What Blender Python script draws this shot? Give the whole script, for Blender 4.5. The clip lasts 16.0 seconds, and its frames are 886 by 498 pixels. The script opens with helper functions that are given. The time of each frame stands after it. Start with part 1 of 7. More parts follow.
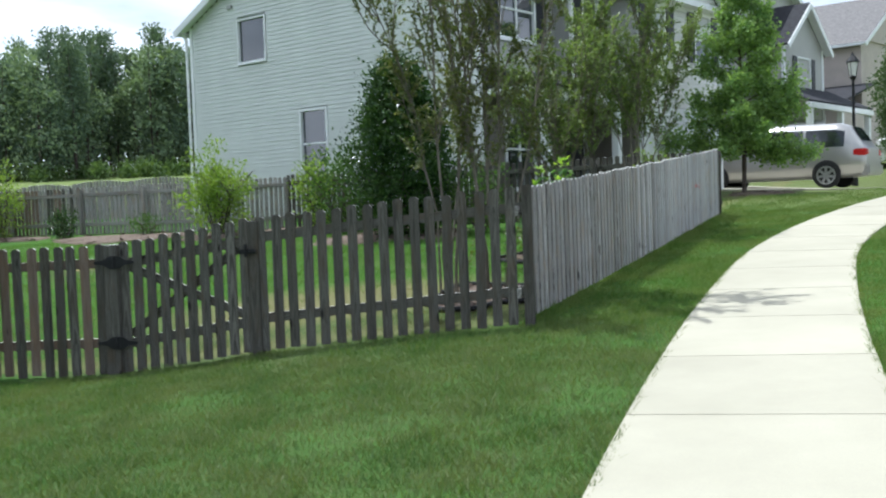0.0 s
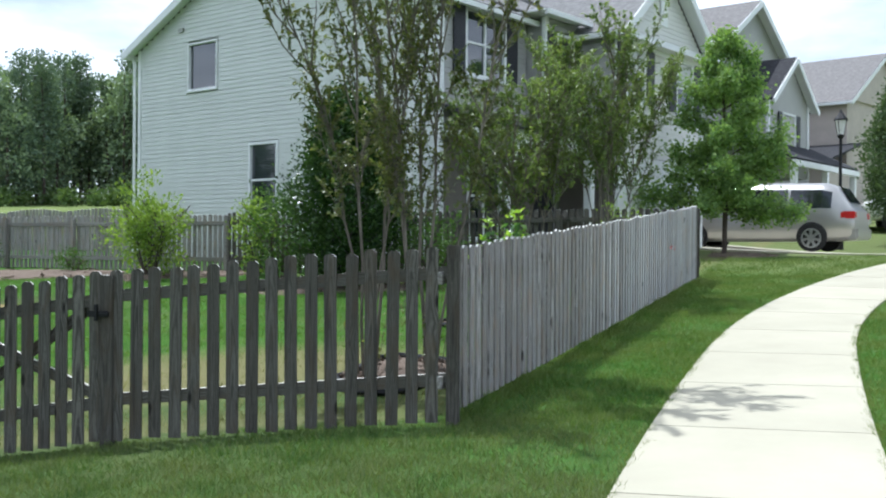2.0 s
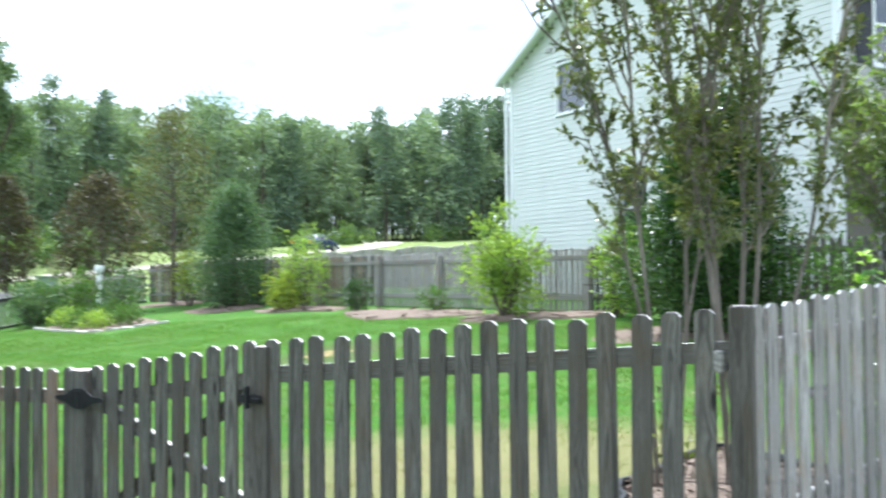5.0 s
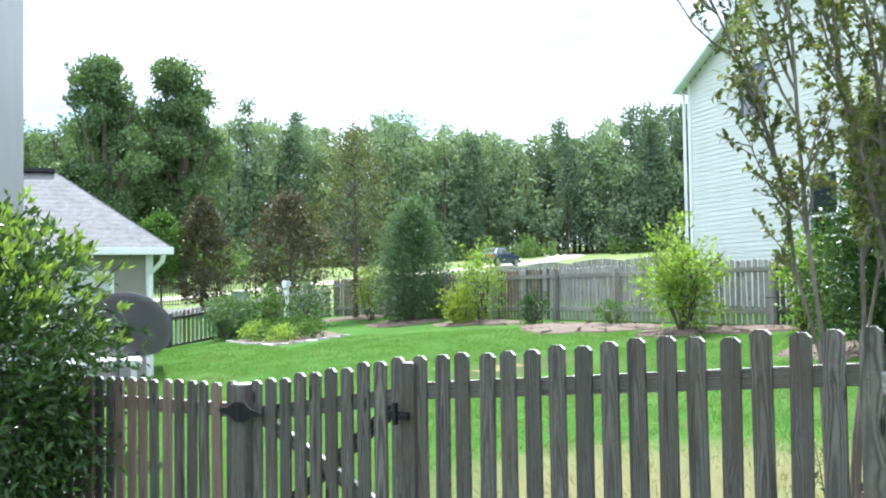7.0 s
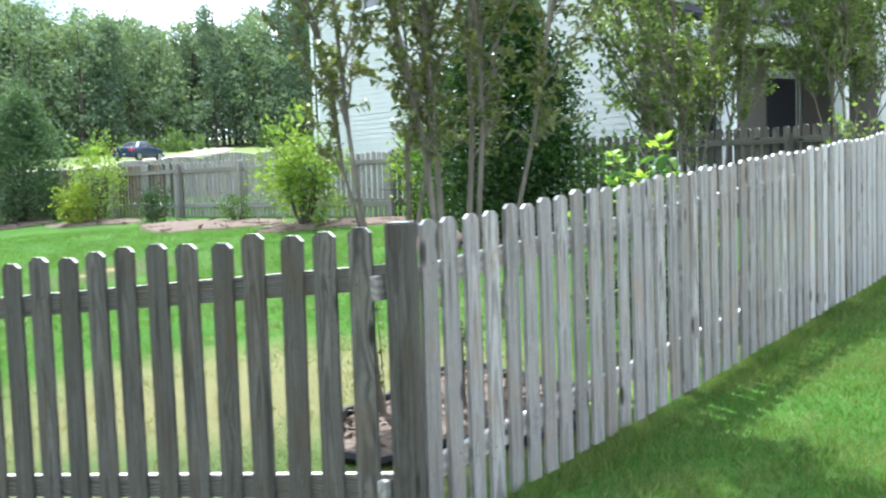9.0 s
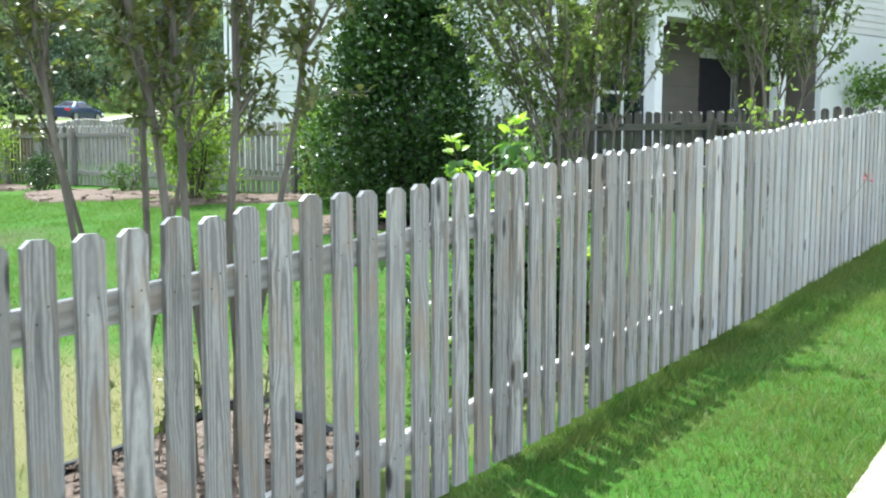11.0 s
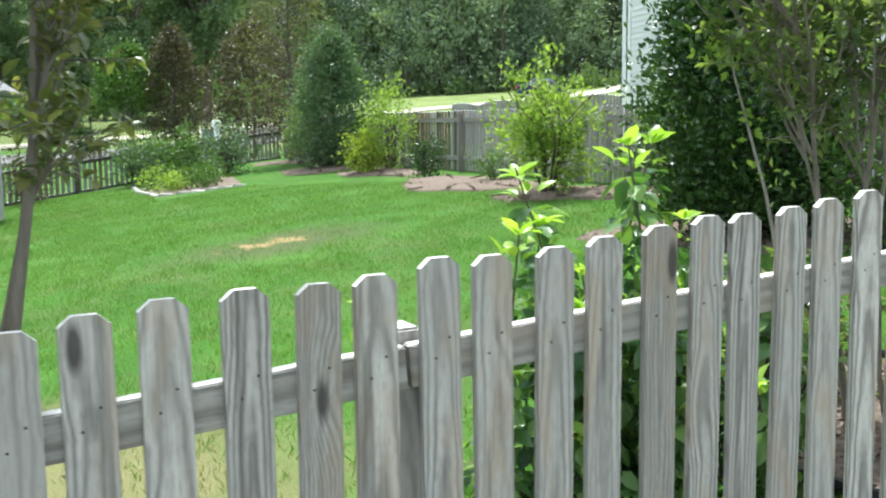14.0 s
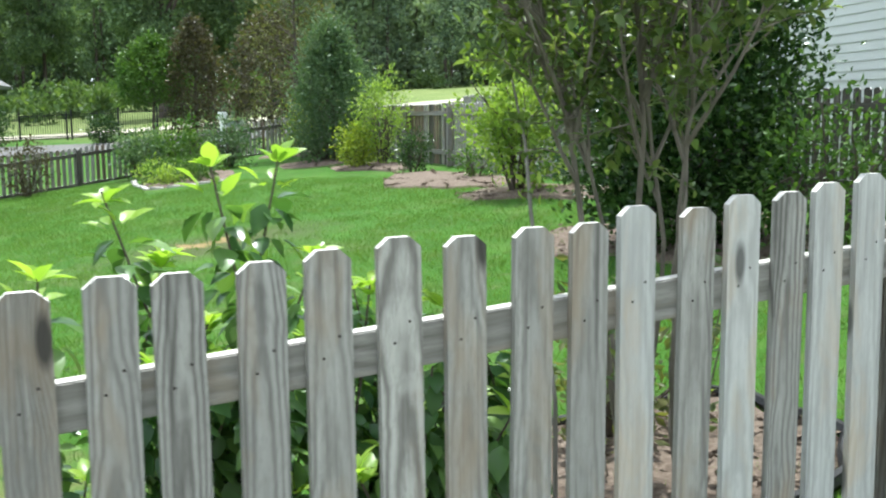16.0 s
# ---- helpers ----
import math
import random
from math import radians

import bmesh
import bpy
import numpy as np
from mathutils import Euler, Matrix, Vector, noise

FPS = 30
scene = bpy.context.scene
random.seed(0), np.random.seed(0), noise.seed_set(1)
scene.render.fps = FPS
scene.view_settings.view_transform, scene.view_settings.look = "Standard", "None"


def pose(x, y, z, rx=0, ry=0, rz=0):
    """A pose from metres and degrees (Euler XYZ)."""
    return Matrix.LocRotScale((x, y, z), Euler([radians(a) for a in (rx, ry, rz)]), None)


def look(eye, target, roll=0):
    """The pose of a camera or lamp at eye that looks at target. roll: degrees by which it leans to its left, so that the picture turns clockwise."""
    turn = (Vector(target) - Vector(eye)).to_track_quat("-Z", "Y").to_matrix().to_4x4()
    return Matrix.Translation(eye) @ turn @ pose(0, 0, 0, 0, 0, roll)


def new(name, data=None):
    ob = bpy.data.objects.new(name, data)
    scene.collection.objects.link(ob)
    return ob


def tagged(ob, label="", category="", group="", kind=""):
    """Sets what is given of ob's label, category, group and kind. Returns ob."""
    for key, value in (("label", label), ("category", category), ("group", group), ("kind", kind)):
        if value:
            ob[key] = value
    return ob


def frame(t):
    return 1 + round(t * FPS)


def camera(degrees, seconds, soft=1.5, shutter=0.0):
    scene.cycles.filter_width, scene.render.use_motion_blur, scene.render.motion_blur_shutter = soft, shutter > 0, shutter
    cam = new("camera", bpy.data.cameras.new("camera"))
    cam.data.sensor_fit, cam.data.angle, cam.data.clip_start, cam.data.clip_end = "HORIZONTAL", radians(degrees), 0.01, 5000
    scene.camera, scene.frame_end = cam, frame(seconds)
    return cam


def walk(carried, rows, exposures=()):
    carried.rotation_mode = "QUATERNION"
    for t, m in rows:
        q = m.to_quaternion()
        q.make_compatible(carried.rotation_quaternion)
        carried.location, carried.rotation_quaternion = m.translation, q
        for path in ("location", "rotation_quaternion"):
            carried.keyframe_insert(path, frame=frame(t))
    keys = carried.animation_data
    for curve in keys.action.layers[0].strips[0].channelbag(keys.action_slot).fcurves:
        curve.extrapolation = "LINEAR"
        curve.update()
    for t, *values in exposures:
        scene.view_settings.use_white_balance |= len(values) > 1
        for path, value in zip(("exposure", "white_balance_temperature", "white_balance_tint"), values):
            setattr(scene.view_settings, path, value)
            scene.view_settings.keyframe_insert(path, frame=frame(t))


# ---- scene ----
cam = camera(46.9, 16.0, soft=2.1, shutter=0.25)
PATH = [
    (0, (0.07, -0.34, 1.413), (0.067, 1.658, 1.326), -2.1),
    (0.5, (0.203, -0.052, 1.45), (0.283, 1.943, 1.348), 0.1),
    (1, (0.359, 0.467, 1.49), (0.533, 2.459, 1.44), 0.3),
    (1.5, (0.544, 1.036, 1.534), (0.684, 3.031, 1.536), -1.2),
    (2, (0.603, 1.615, 1.556), (0.643, 3.615, 1.55), 0.4),
    (2.5, (0.709, 2.108, 1.571), (0.726, 4.108, 1.567), -1.0),
    (3, (0.855, 2.676, 1.581), (0.731, 4.672, 1.545), -0.0),
    (3.5, (1.03, 3.074, 1.645), (0.961, 5.072, 1.597), -0.3),
    (4, (1.174, 3.618, 1.636), (0.918, 5.601, 1.605), -0.5),
    (4.5, (1.272, 4.134, 1.67), (0.787, 6.075, 1.649), 0.5),
    (5, (1.32, 4.435, 1.703), (0.551, 6.281, 1.753), -0.5),
    (5.2, (1.375, 4.491, 1.707), (0.472, 6.275, 1.737), -1.2),
    (7.5, (1.485, 4.652, 1.712), (0.397, 6.328, 1.798), -0.8),
    (8, (1.651, 4.724, 1.705), (0.591, 6.42, 1.721), -1.6),
    (8.5, (1.758, 4.96, 1.685), (1.042, 6.825, 1.594), 0.8),
    (9, (1.844, 5.402, 1.723), (1.36, 7.337, 1.578), -1.9),
    (9.5, (2.055, 5.833, 1.757), (1.682, 7.791, 1.598), 0.3),
    (12, (2.69, 8.0, 1.855), (2.184, 9.922, 1.631), -0.2),
    (12.5, (2.895, 8.57, 1.918), (2.155, 10.415, 1.699), 1.6),
    (13, (2.814, 8.919, 1.938), (1.933, 10.694, 1.669), 1.4),
    (13.5, (2.968, 9.394, 1.96), (1.882, 11.058, 1.73), -0.3),
    (14, (3.159, 9.725, 1.996), (1.925, 11.278, 1.745), -0.7),
    (14.5, (3.254, 10.066, 1.988), (2.004, 11.604, 1.72), 0.2),
    (15, (3.409, 10.397, 2.006), (2.25, 12.0, 1.713), -4.9),
    (15.5, (3.647, 10.713, 2.051), (2.377, 12.237, 1.803), -3.4),
    (16, (3.742, 11.052, 2.043), (2.427, 12.535, 1.774), -0.6),
]
EXPOSURES = [(0.0, 0.10, 5720, 7.6), (2.0, 0.14, 5680, 8.3), (3.0, 0.60, 5640, 10.8), (3.5, 0.73, 5620, 10.7), (4.0, 0.69, 5620, 9.3), (4.5, 1.19, 5650, 8.4), (5.0, 1.17, 5650, 8.1), (7.5, 1.20, 5670, 9.0), (8.5, 1.16, 5680, 8.0), (9.5, 1.23, 5720, 7.6), (12.0, 1.00, 5880, 4.8), (14.0, 0.91, 6000, 4.6), (16.0, 0.76, 6020, 3.3)]

walk(cam, [(t, look(eye, target, roll)) for t, eye, target, roll in PATH], EXPOSURES)

# ---- world, sun ----
SUN_AZ, SUN_EL = 42.0, 68.5   # degrees: to the left of +y, above the horizon
world = bpy.data.worlds.new("sky")
scene.world = world
world.use_nodes = True
wn, wl = world.node_tree.nodes, world.node_tree.links
wn.clear()
w_out, w_bg, w_sky = wn.new("ShaderNodeOutputWorld"), wn.new("ShaderNodeBackground"), wn.new("ShaderNodeTexSky")
w_sky.sky_type, w_sky.sun_disc = "NISHITA", False
w_sky.sun_elevation, w_sky.sun_rotation = radians(SUN_EL), radians(-SUN_AZ)
w_sky.dust_density = 2.0
w_tc, w_map, w_noise, w_ramp, w_mix = (wn.new("ShaderNodeTexCoord"), wn.new("ShaderNodeMapping"), wn.new("ShaderNodeTexNoise"),
                                       wn.new("ShaderNodeValToRGB"), wn.new("ShaderNodeMixRGB"))
w_map.inputs["Scale"].default_value = (1.6, 1.6, 4.5)
w_noise.inputs["Scale"].default_value, w_noise.inputs["Detail"].default_value = 1.5, 8
w_ramp.color_ramp.elements[0].position, w_ramp.color_ramp.elements[1].position = 0.36, 0.58
w_mix.inputs[2].default_value = (13.0, 13.4, 14.2, 1)
wl.new(w_tc.outputs["Generated"], w_map.inputs[0])
wl.new(w_map.outputs[0], w_noise.inputs["Vector"])
wl.new(w_noise.outputs["Fac"], w_ramp.inputs[0])
wl.new(w_ramp.outputs[0], w_mix.inputs[0])
wl.new(w_sky.outputs[0], w_mix.inputs[1])
wl.new(w_mix.outputs[0], w_bg.inputs[0])
w_bg.inputs[1].default_value = 0.102
wl.new(w_bg.outputs[0], w_out.inputs[0])

sun_data = bpy.data.lights.new("sun", "SUN")
sun_data.energy, sun_data.angle, sun_data.color = 5.0, radians(0.6), (1.0, 0.965, 0.91)
sun = new("sun", sun_data)
sun_dir = Vector((-math.sin(radians(SUN_AZ)) * math.cos(radians(SUN_EL)), math.cos(radians(SUN_AZ)) * math.cos(radians(SUN_EL)), math.sin(radians(SUN_EL))))
sun.matrix_world = look(sun_dir * 60, (0, 0, 0))


# ---- materials ----
class Mat:
    """A node material under construction."""

    def __init__(self, name, rough=0.8, metal=0.0, spec=0.4):
        self.m = bpy.data.materials.new(name)
        self.m.use_nodes = True
        self.n, self.l = self.m.node_tree.nodes, self.m.node_tree.links
        self.b = self.n["Principled BSDF"]
        self.b.inputs["Roughness"].default_value = rough
        self.b.inputs["Metallic"].default_value = metal
        self.b.inputs["Specular IOR Level"].default_value = spec

    def coords(self, scale=(1, 1, 1), shift=False, space="Object"):
        tc, mp = self.n.new("ShaderNodeTexCoord"), self.n.new("ShaderNodeMapping")
        mp.inputs["Scale"].default_value = scale
        self.l.new(tc.outputs[space], mp.inputs[0])
        if shift:
            oi, mu = self.n.new("ShaderNodeObjectInfo"), self.n.new("ShaderNodeVectorMath")
            mu.operation = "MULTIPLY"
            mu.inputs[1].default_value = (37.0, 23.0, 51.0)
            self.l.new(oi.outputs["Random"], mu.inputs[0])
            self.l.new(mu.outputs[0], mp.inputs["Location"])
        return mp.outputs[0]

    def noise(self, vec, scale, detail=4, rough=0.55, distort=0.0):
        t = self.n.new("ShaderNodeTexNoise")
        t.inputs["Scale"].default_value, t.inputs["Detail"].default_value = scale, detail
        t.inputs["Roughness"].default_value, t.inputs["Distortion"].default_value = rough, distort
        self.l.new(vec, t.inputs["Vector"])
        return t.outputs["Fac"]

    def wave(self, vec, scale, distort, detail=2, dscale=1.0, kind="BANDS"):
        t = self.n.new("ShaderNodeTexWave")
        t.wave_type = kind
        t.inputs["Scale"].default_value, t.inputs["Distortion"].default_value = scale, distort
        t.inputs["Detail"].default_value, t.inputs["Detail Scale"].default_value = detail, dscale
        self.l.new(vec, t.inputs["Vector"])
        return t.outputs["Fac"]

    def ramp(self, fac, *stops):
        r = self.n.new("ShaderNodeValToRGB")
        e = r.color_ramp.elements
        while len(e) < len(stops):
            e.new(0.5)
        for el, (p, c) in zip(e, stops):
            el.position, el.color = p, (*c, 1)
        self.l.new(fac, r.inputs[0])
        return r.outputs[0]

    def mix(self, fac, a, b, mode="MIX"):
        x = self.n.new("ShaderNodeMixRGB")
        x.blend_type = mode
        for s, v in ((x.inputs[0], fac), (x.inputs[1], a), (x.inputs[2], b)):
            if isinstance(v, (int, float)):
                s.default_value = v
            elif isinstance(v, tuple):
                s.default_value = (*v, 1)
            else:
                self.l.new(v, s)
        return x.outputs[0]

    def info(self, what):
        if what == "island":
            return self.n.new("ShaderNodeNewGeometry").outputs["Random Per Island"]
        return self.n.new("ShaderNodeObjectInfo").outputs["Random"]

    def bump(self, fac, strength, dist=0.01):
        b = self.n.new("ShaderNodeBump")
        b.inputs["Strength"].default_value, b.inputs["Distance"].default_value = strength, dist
        self.l.new(fac, b.inputs["Height"])
        self.l.new(b.outputs[0], self.b.inputs["Normal"])
        return self

    def color(self, c):
        if isinstance(c, tuple):
            self.b.inputs["Base Color"].default_value = (*c, 1)
        else:
            self.l.new(c, self.b.inputs["Base Color"])
        return self


def plain(name, c, rough=0.6, metal=0.0, vary=0.12, scale=6.0, bump=0.05):
    """Paint, plastic or metal with slight soiling and unevenness."""
    k = Mat(name, rough, metal)
    v = k.coords()
    f = k.noise(v, scale, 6)
    dark = tuple(x * (1 - vary) for x in c)
    lite = tuple(min(1, x * (1 + vary)) for x in c)
    k.color(k.ramp(f, (0.3, dark), (0.7, lite)))
    return k.bump(k.noise(v, scale * 12, 3), bump).m


def weathered(name, dark, lite, streak, rings=34.0):
    """Weathered fence timber: long grain arches, knots, grey streaks, each board its own tone."""
    k = Mat(name, 0.88, 0.0, 0.25)
    tc, mp, oi, sc, cb = (k.n.new("ShaderNodeTexCoord"), k.n.new("ShaderNodeMapping"), k.n.new("ShaderNodeObjectInfo"), k.n.new("ShaderNodeVectorMath"), k.n.new("ShaderNodeCombineXYZ"))
    # growth rings of a tilted log, cut by the board's face
    vor, bulge = k.n.new("ShaderNodeTexVoronoi"), k.n.new("ShaderNodeMath")
    vor.inputs["Scale"].default_value = 1.0
    k.l.new(k.coords((7.5, 7.5, 2.3), True), vor.inputs["Vector"])
    bulge.operation = "MULTIPLY_ADD"
    bulge.inputs[1].default_value = 0.55
    k.l.new(k.ramp(vor.outputs["Distance"], (0.0, (1, 1, 1)), (0.38, (0, 0, 0))), bulge.inputs[0])
    k.l.new(k.noise(k.coords((3.0, 3.0, 1.4), True), 1.0, 2), bulge.inputs[2])
    k.l.new(bulge.outputs[0], cb.inputs["X"])
    k.l.new(oi.outputs["Random"], cb.inputs["Y"])
    sc.operation = "MULTIPLY_ADD"
    sc.inputs[1].default_value, sc.inputs[2].default_value = (0.060, -0.11, 0.0), (-0.030, 0.045, 0.0)
    k.l.new(cb.outputs[0], sc.inputs[0])
    k.l.new(sc.outputs[0], mp.inputs["Location"])
    mp.inputs["Rotation"].default_value = (radians(1.3), 0, 0)
    k.l.new(tc.outputs["Object"], mp.inputs[0])
    t = k.n.new("ShaderNodeTexWave")
    t.wave_type, t.rings_direction = "RINGS", "Z"
    t.inputs["Scale"].default_value, t.inputs["Distortion"].default_value = rings, 2.2
    t.inputs["Detail"].default_value, t.inputs["Detail Scale"].default_value = 2.0, 0.35
    k.l.new(mp.outputs[0], t.inputs["Vector"])
    g = t.outputs["Fac"]
    fine = k.noise(k.coords((95, 95, 2.2), True), 1.0, 5, 0.65)
    big = k.noise(k.coords((5, 5, 1.6), True), 1.0, 3)
    c = k.ramp(g, (0.05, tuple(0.92 * a + 0.08 * e for a, e in zip(dark, lite))), (0.40, tuple(0.34 * a + 0.66 * e for a, e in zip(dark, lite))), (0.95, tuple(x * 1.06 for x in lite)))
    ringy = k.ramp(k.info("object"), (0.0, (0.2, 0.2, 0.2)), (0.35, (0.68, 0.68, 0.68)), (0.7, (0.32, 0.32, 0.32)), (1.0, (0.66, 0.66, 0.66)))
    c = k.mix(ringy, k.ramp(fine, (0.26, dark), (0.74, lite)), c)
    grit = k.noise(k.coords((160, 160, 26), True), 1.0, 4, 0.7)
    c = k.mix(k.ramp(grit, (0.36, (0.35, 0.35, 0.35)), (0.52, (0, 0, 0))), c, dark)
    c = k.mix(k.ramp(big, (0.42, (0, 0, 0)), (0.70, (0.55, 0.55, 0.55))), c, streak)
    warm = k.noise(k.coords((9, 9, 2.6), True), 1.0, 4, 0.6, 0.6)
    c = k.mix(k.ramp(warm, (0.50, (0, 0, 0)), (0.68, (0.6, 0.6, 0.6))), c, tuple(x * f for x, f in zip(streak, (1.12, 0.90, 0.68))))
    rain = k.noise(k.coords((30, 30, 0.9), True), 1.0, 3)
    c = k.mix(k.ramp(rain, (0.56, (0, 0, 0)), (0.70, (0.6, 0.6, 0.6))), c, tuple(x * 0.62 for x in dark))
    tone = k.ramp(k.info("object"), (0.0, (0.78, 0.77, 0.75)), (0.5, (0.99, 0.99, 0.99)), (1.0, (1.14, 1.135, 1.12)))
    c = k.mix(1.0, c, tone, "MULTIPLY")
    c = k.mix(k.ramp(vor.outputs["Distance"], (0.075, (0.9, 0.9, 0.9)), (0.14, (0, 0, 0))), c, tuple(x * 0.35 for x in dark))
    k.color(c)
    return k.bump(k.mix(0.5, fine, g), 0.35, 0.004).m


def foliage(name, dark, lite, tip, trans=0.35, rough=0.45, patchy=0.5):
    """Leaves with light shining through, varied leaf by leaf."""
    k = Mat(name, rough, 0.0, 0.35 if rough < 0.4 else 0.18)
    c = k.ramp(k.info("island"), (0.0, dark), (0.55, lite), (1.0, tip))
    patch = k.noise(k.coords(), 1.7, 3)
    c = k.mix(k.ramp(patch, (0.35, (0, 0, 0)), (0.7, (patchy, patchy, patchy))), c, tip)
    k.color(c)
    tr, mx = k.n.new("ShaderNodeBsdfTranslucent"), k.n.new("ShaderNodeMixShader")
    warm = k.mix(1.0, c, (1.25, 1.35, 0.55), "MULTIPLY")
    k.l.new(warm, tr.inputs[0])
    mx.inputs[0].default_value = trans
    k.l.new(k.b.outputs[0], mx.inputs[1])
    k.l.new(tr.outputs[0], mx.inputs[2])
    k.l.new(mx.outputs[0], k.n["Material Output"].inputs[0])
    return k.m


def glass_dark(name, c=(0.012, 0.016, 0.02)):
    k = Mat(name, 0.04, 0.0, 0.8)
    k.b.inputs["IOR"].default_value = 1.75
    k.color(k.ramp(k.noise(k.coords(), 1.4, 2), (0.35, c), (0.7, tuple(x * 2.2 for x in c))))
    return k.m


def bark(name, dark, lite):
    k = Mat(name, 0.85)
    f = k.noise(k.coords((9, 9, 2.0)), 2.0, 6, 0.6, 0.5)
    k.color(k.ramp(f, (0.3, dark), (0.7, lite)))
    return k.bump(f, 0.5, 0.02).m


def lawn_ground():
    """Turf: green with mown tufts, dry straw patches and bare places in the yard."""
    k = Mat("turf", 0.95, 0.0, 0.15)
    v = k.coords()
    c = k.ramp(k.noise(v, 0.9, 5, 0.6), (0.25, (0.036, 0.101, 0.011)), (0.55, (0.055, 0.148, 0.016)), (0.8, (0.092, 0.188, 0.026)))
    c = k.mix(k.ramp(k.noise(v, 34, 4), (0.35, (0, 0, 0)), (0.75, (0.6, 0.6, 0.6))), c, (0.028, 0.080, 0.009))
    dry = k.noise(k.coords((0.55, 0.8, 1.0)), 1.0, 6, 0.65)
    c = k.mix(k.ramp(dry, (0.50, (0, 0, 0)), (0.70, (0.42, 0.42, 0.42))), c, (0.125, 0.130, 0.050))
    small = k.noise(v, 4.5, 5, 0.65)
    c = k.mix(k.ramp(small, (0.52, (0, 0, 0)), (0.72, (0.5, 0.5, 0.5))), c, (0.120, 0.105, 0.050))
    # duller, worn turf before the gate and on the drier front lawns up the street
    for cx, cy, near, edge, strong, tone in ((-1.2, 6.0, 2.2, 5.4, 0.3, (0.090, 0.122, 0.050)), (12.5, 29.0, 9.0, 14.0, 0.7, (0.160, 0.175, 0.070)), (-1.6, 10.3, 1.2, 3.0, 0.6, (0.098, 0.112, 0.048))):
        worn = k.n.new("ShaderNodeVectorMath")
        worn.operation = "DISTANCE"
        k.l.new(k.coords((0.05, 0.05, 0.0)), worn.inputs[0])
        worn.inputs[1].default_value = (cx * 0.05, cy * 0.05, 0)
        c = k.mix(k.ramp(worn.outputs["Value"], (near * 0.05, (strong,) * 3), (edge * 0.05, (0, 0, 0))), c, tone)
    # dry straw where the mower does not reach, inside the fences, and a bare place in the yard
    def dot_with(a, shift):
        dm, ad = k.n.new("ShaderNodeVectorMath"), k.n.new("ShaderNodeMath")
        dm.operation = "DOT_PRODUCT"
        dm.inputs[1].default_value = (*a, 0)
        k.l.new(v, dm.inputs[0])
        ad.operation = "ADD"
        ad.inputs[1].default_value = shift
        k.l.new(dm.outputs["Value"], ad.inputs[0])
        wob = k.n.new("ShaderNodeMath")
        wob.operation = "MULTIPLY_ADD"
        wob.inputs[1].default_value = 0.9
        k.l.new(k.noise(v, 2.6, 5, 0.6), wob.inputs[0])
        k.l.new(ad.outputs[0], wob.inputs[2])
        return wob.outputs[0]
    straw = (0.205, 0.182, 0.085)
    least = k.n.new("ShaderNodeMath")
    least.operation = "MINIMUM"
    k.l.new(dot_with((-0.911, 0.412), 0.911 * 0.724 - 0.412 * 8.84), least.inputs[0])
    k.l.new(dot_with((0.121, 0.993), -0.121 * 0.87 - 0.993 * 8.868), least.inputs[1])
    inner = k.n.new("ShaderNodeMath")
    inner.operation = "MULTIPLY"
    inner.inputs[1].default_value = 0.4
    k.l.new(least.outputs[0], inner.inputs[0])
    c = k.mix(k.ramp(inner.outputs[0], (0.24, (0, 0, 0)), (0.29, (0.45, 0.45, 0.45)), (0.40, (0.4, 0.4, 0.4)), (0.55, (0, 0, 0))), c, straw)
    dry_at = k.n.new("ShaderNodeVectorMath")
    dry_at.operation = "DISTANCE"
    k.l.new(k.coords((1 / 2.4, 1 / 1.6, 0.0)), dry_at.inputs[0])
    dry_at.inputs[1].default_value = (-1.2 / 2.4, 11.9 / 1.6, 0)
    c = k.mix(k.ramp(k.mix(0.45, dry_at.outputs["Value"], k.noise(v, 2.4, 6, 0.65)), (0.50, (0.75, 0.75, 0.75)), (0.80, (0, 0, 0))), c, straw)
    far = k.n.new("ShaderNodeVectorMath")
    far.operation = "DISTANCE"
    k.l.new(k.coords((0.62, 0.40, 0.0)), far.inputs[0])
    far.inputs[1].default_value = (-6.3 * 0.62, 18.4 * 0.40, 0)
    bare = k.mix(0.45, far.outputs["Value"], k.noise(v, 1.5, 6, 0.65))
    c = k.mix(k.ramp(bare, (0.40, (0.7, 0.7, 0.7)), (0.66, (0, 0, 0))), c, (0.082, 0.082, 0.040))
    spots = k.mix(0.5, bare, k.noise(k.coords((0.8, 2.2, 1.0)), 0.9, 3))
    c = k.mix(k.ramp(spots, (0.36, (0.8, 0.8, 0.8)), (0.40, (0, 0, 0))), c, (0.32, 0.22, 0.11))
    # beyond the yards the grass is a taller, paler meadow
    xyz, add = k.n.new("ShaderNodeSeparateXYZ"), k.n.new("ShaderNodeMath")
    k.l.new(k.coords(), xyz.inputs[0])
    add.operation = "MULTIPLY_ADD"
    add.inputs[1].default_value, add.inputs[2].default_value = 0.01, 0.0
    k.l.new(xyz.outputs["Y"], add.inputs[0])
    meadow = k.ramp(k.noise(v, 0.35, 6, 0.6), (0.3, (0.115, 0.165, 0.045)), (0.7, (0.210, 0.240, 0.090)))
    c = k.mix(k.ramp(add.outputs[0], (0.33, (0, 0, 0)), (0.38, (0.9, 0.9, 0.9))), c, meadow)
    k.color(c)
    return k.bump(k.noise(v, 60, 4), 0.8, 0.03).m


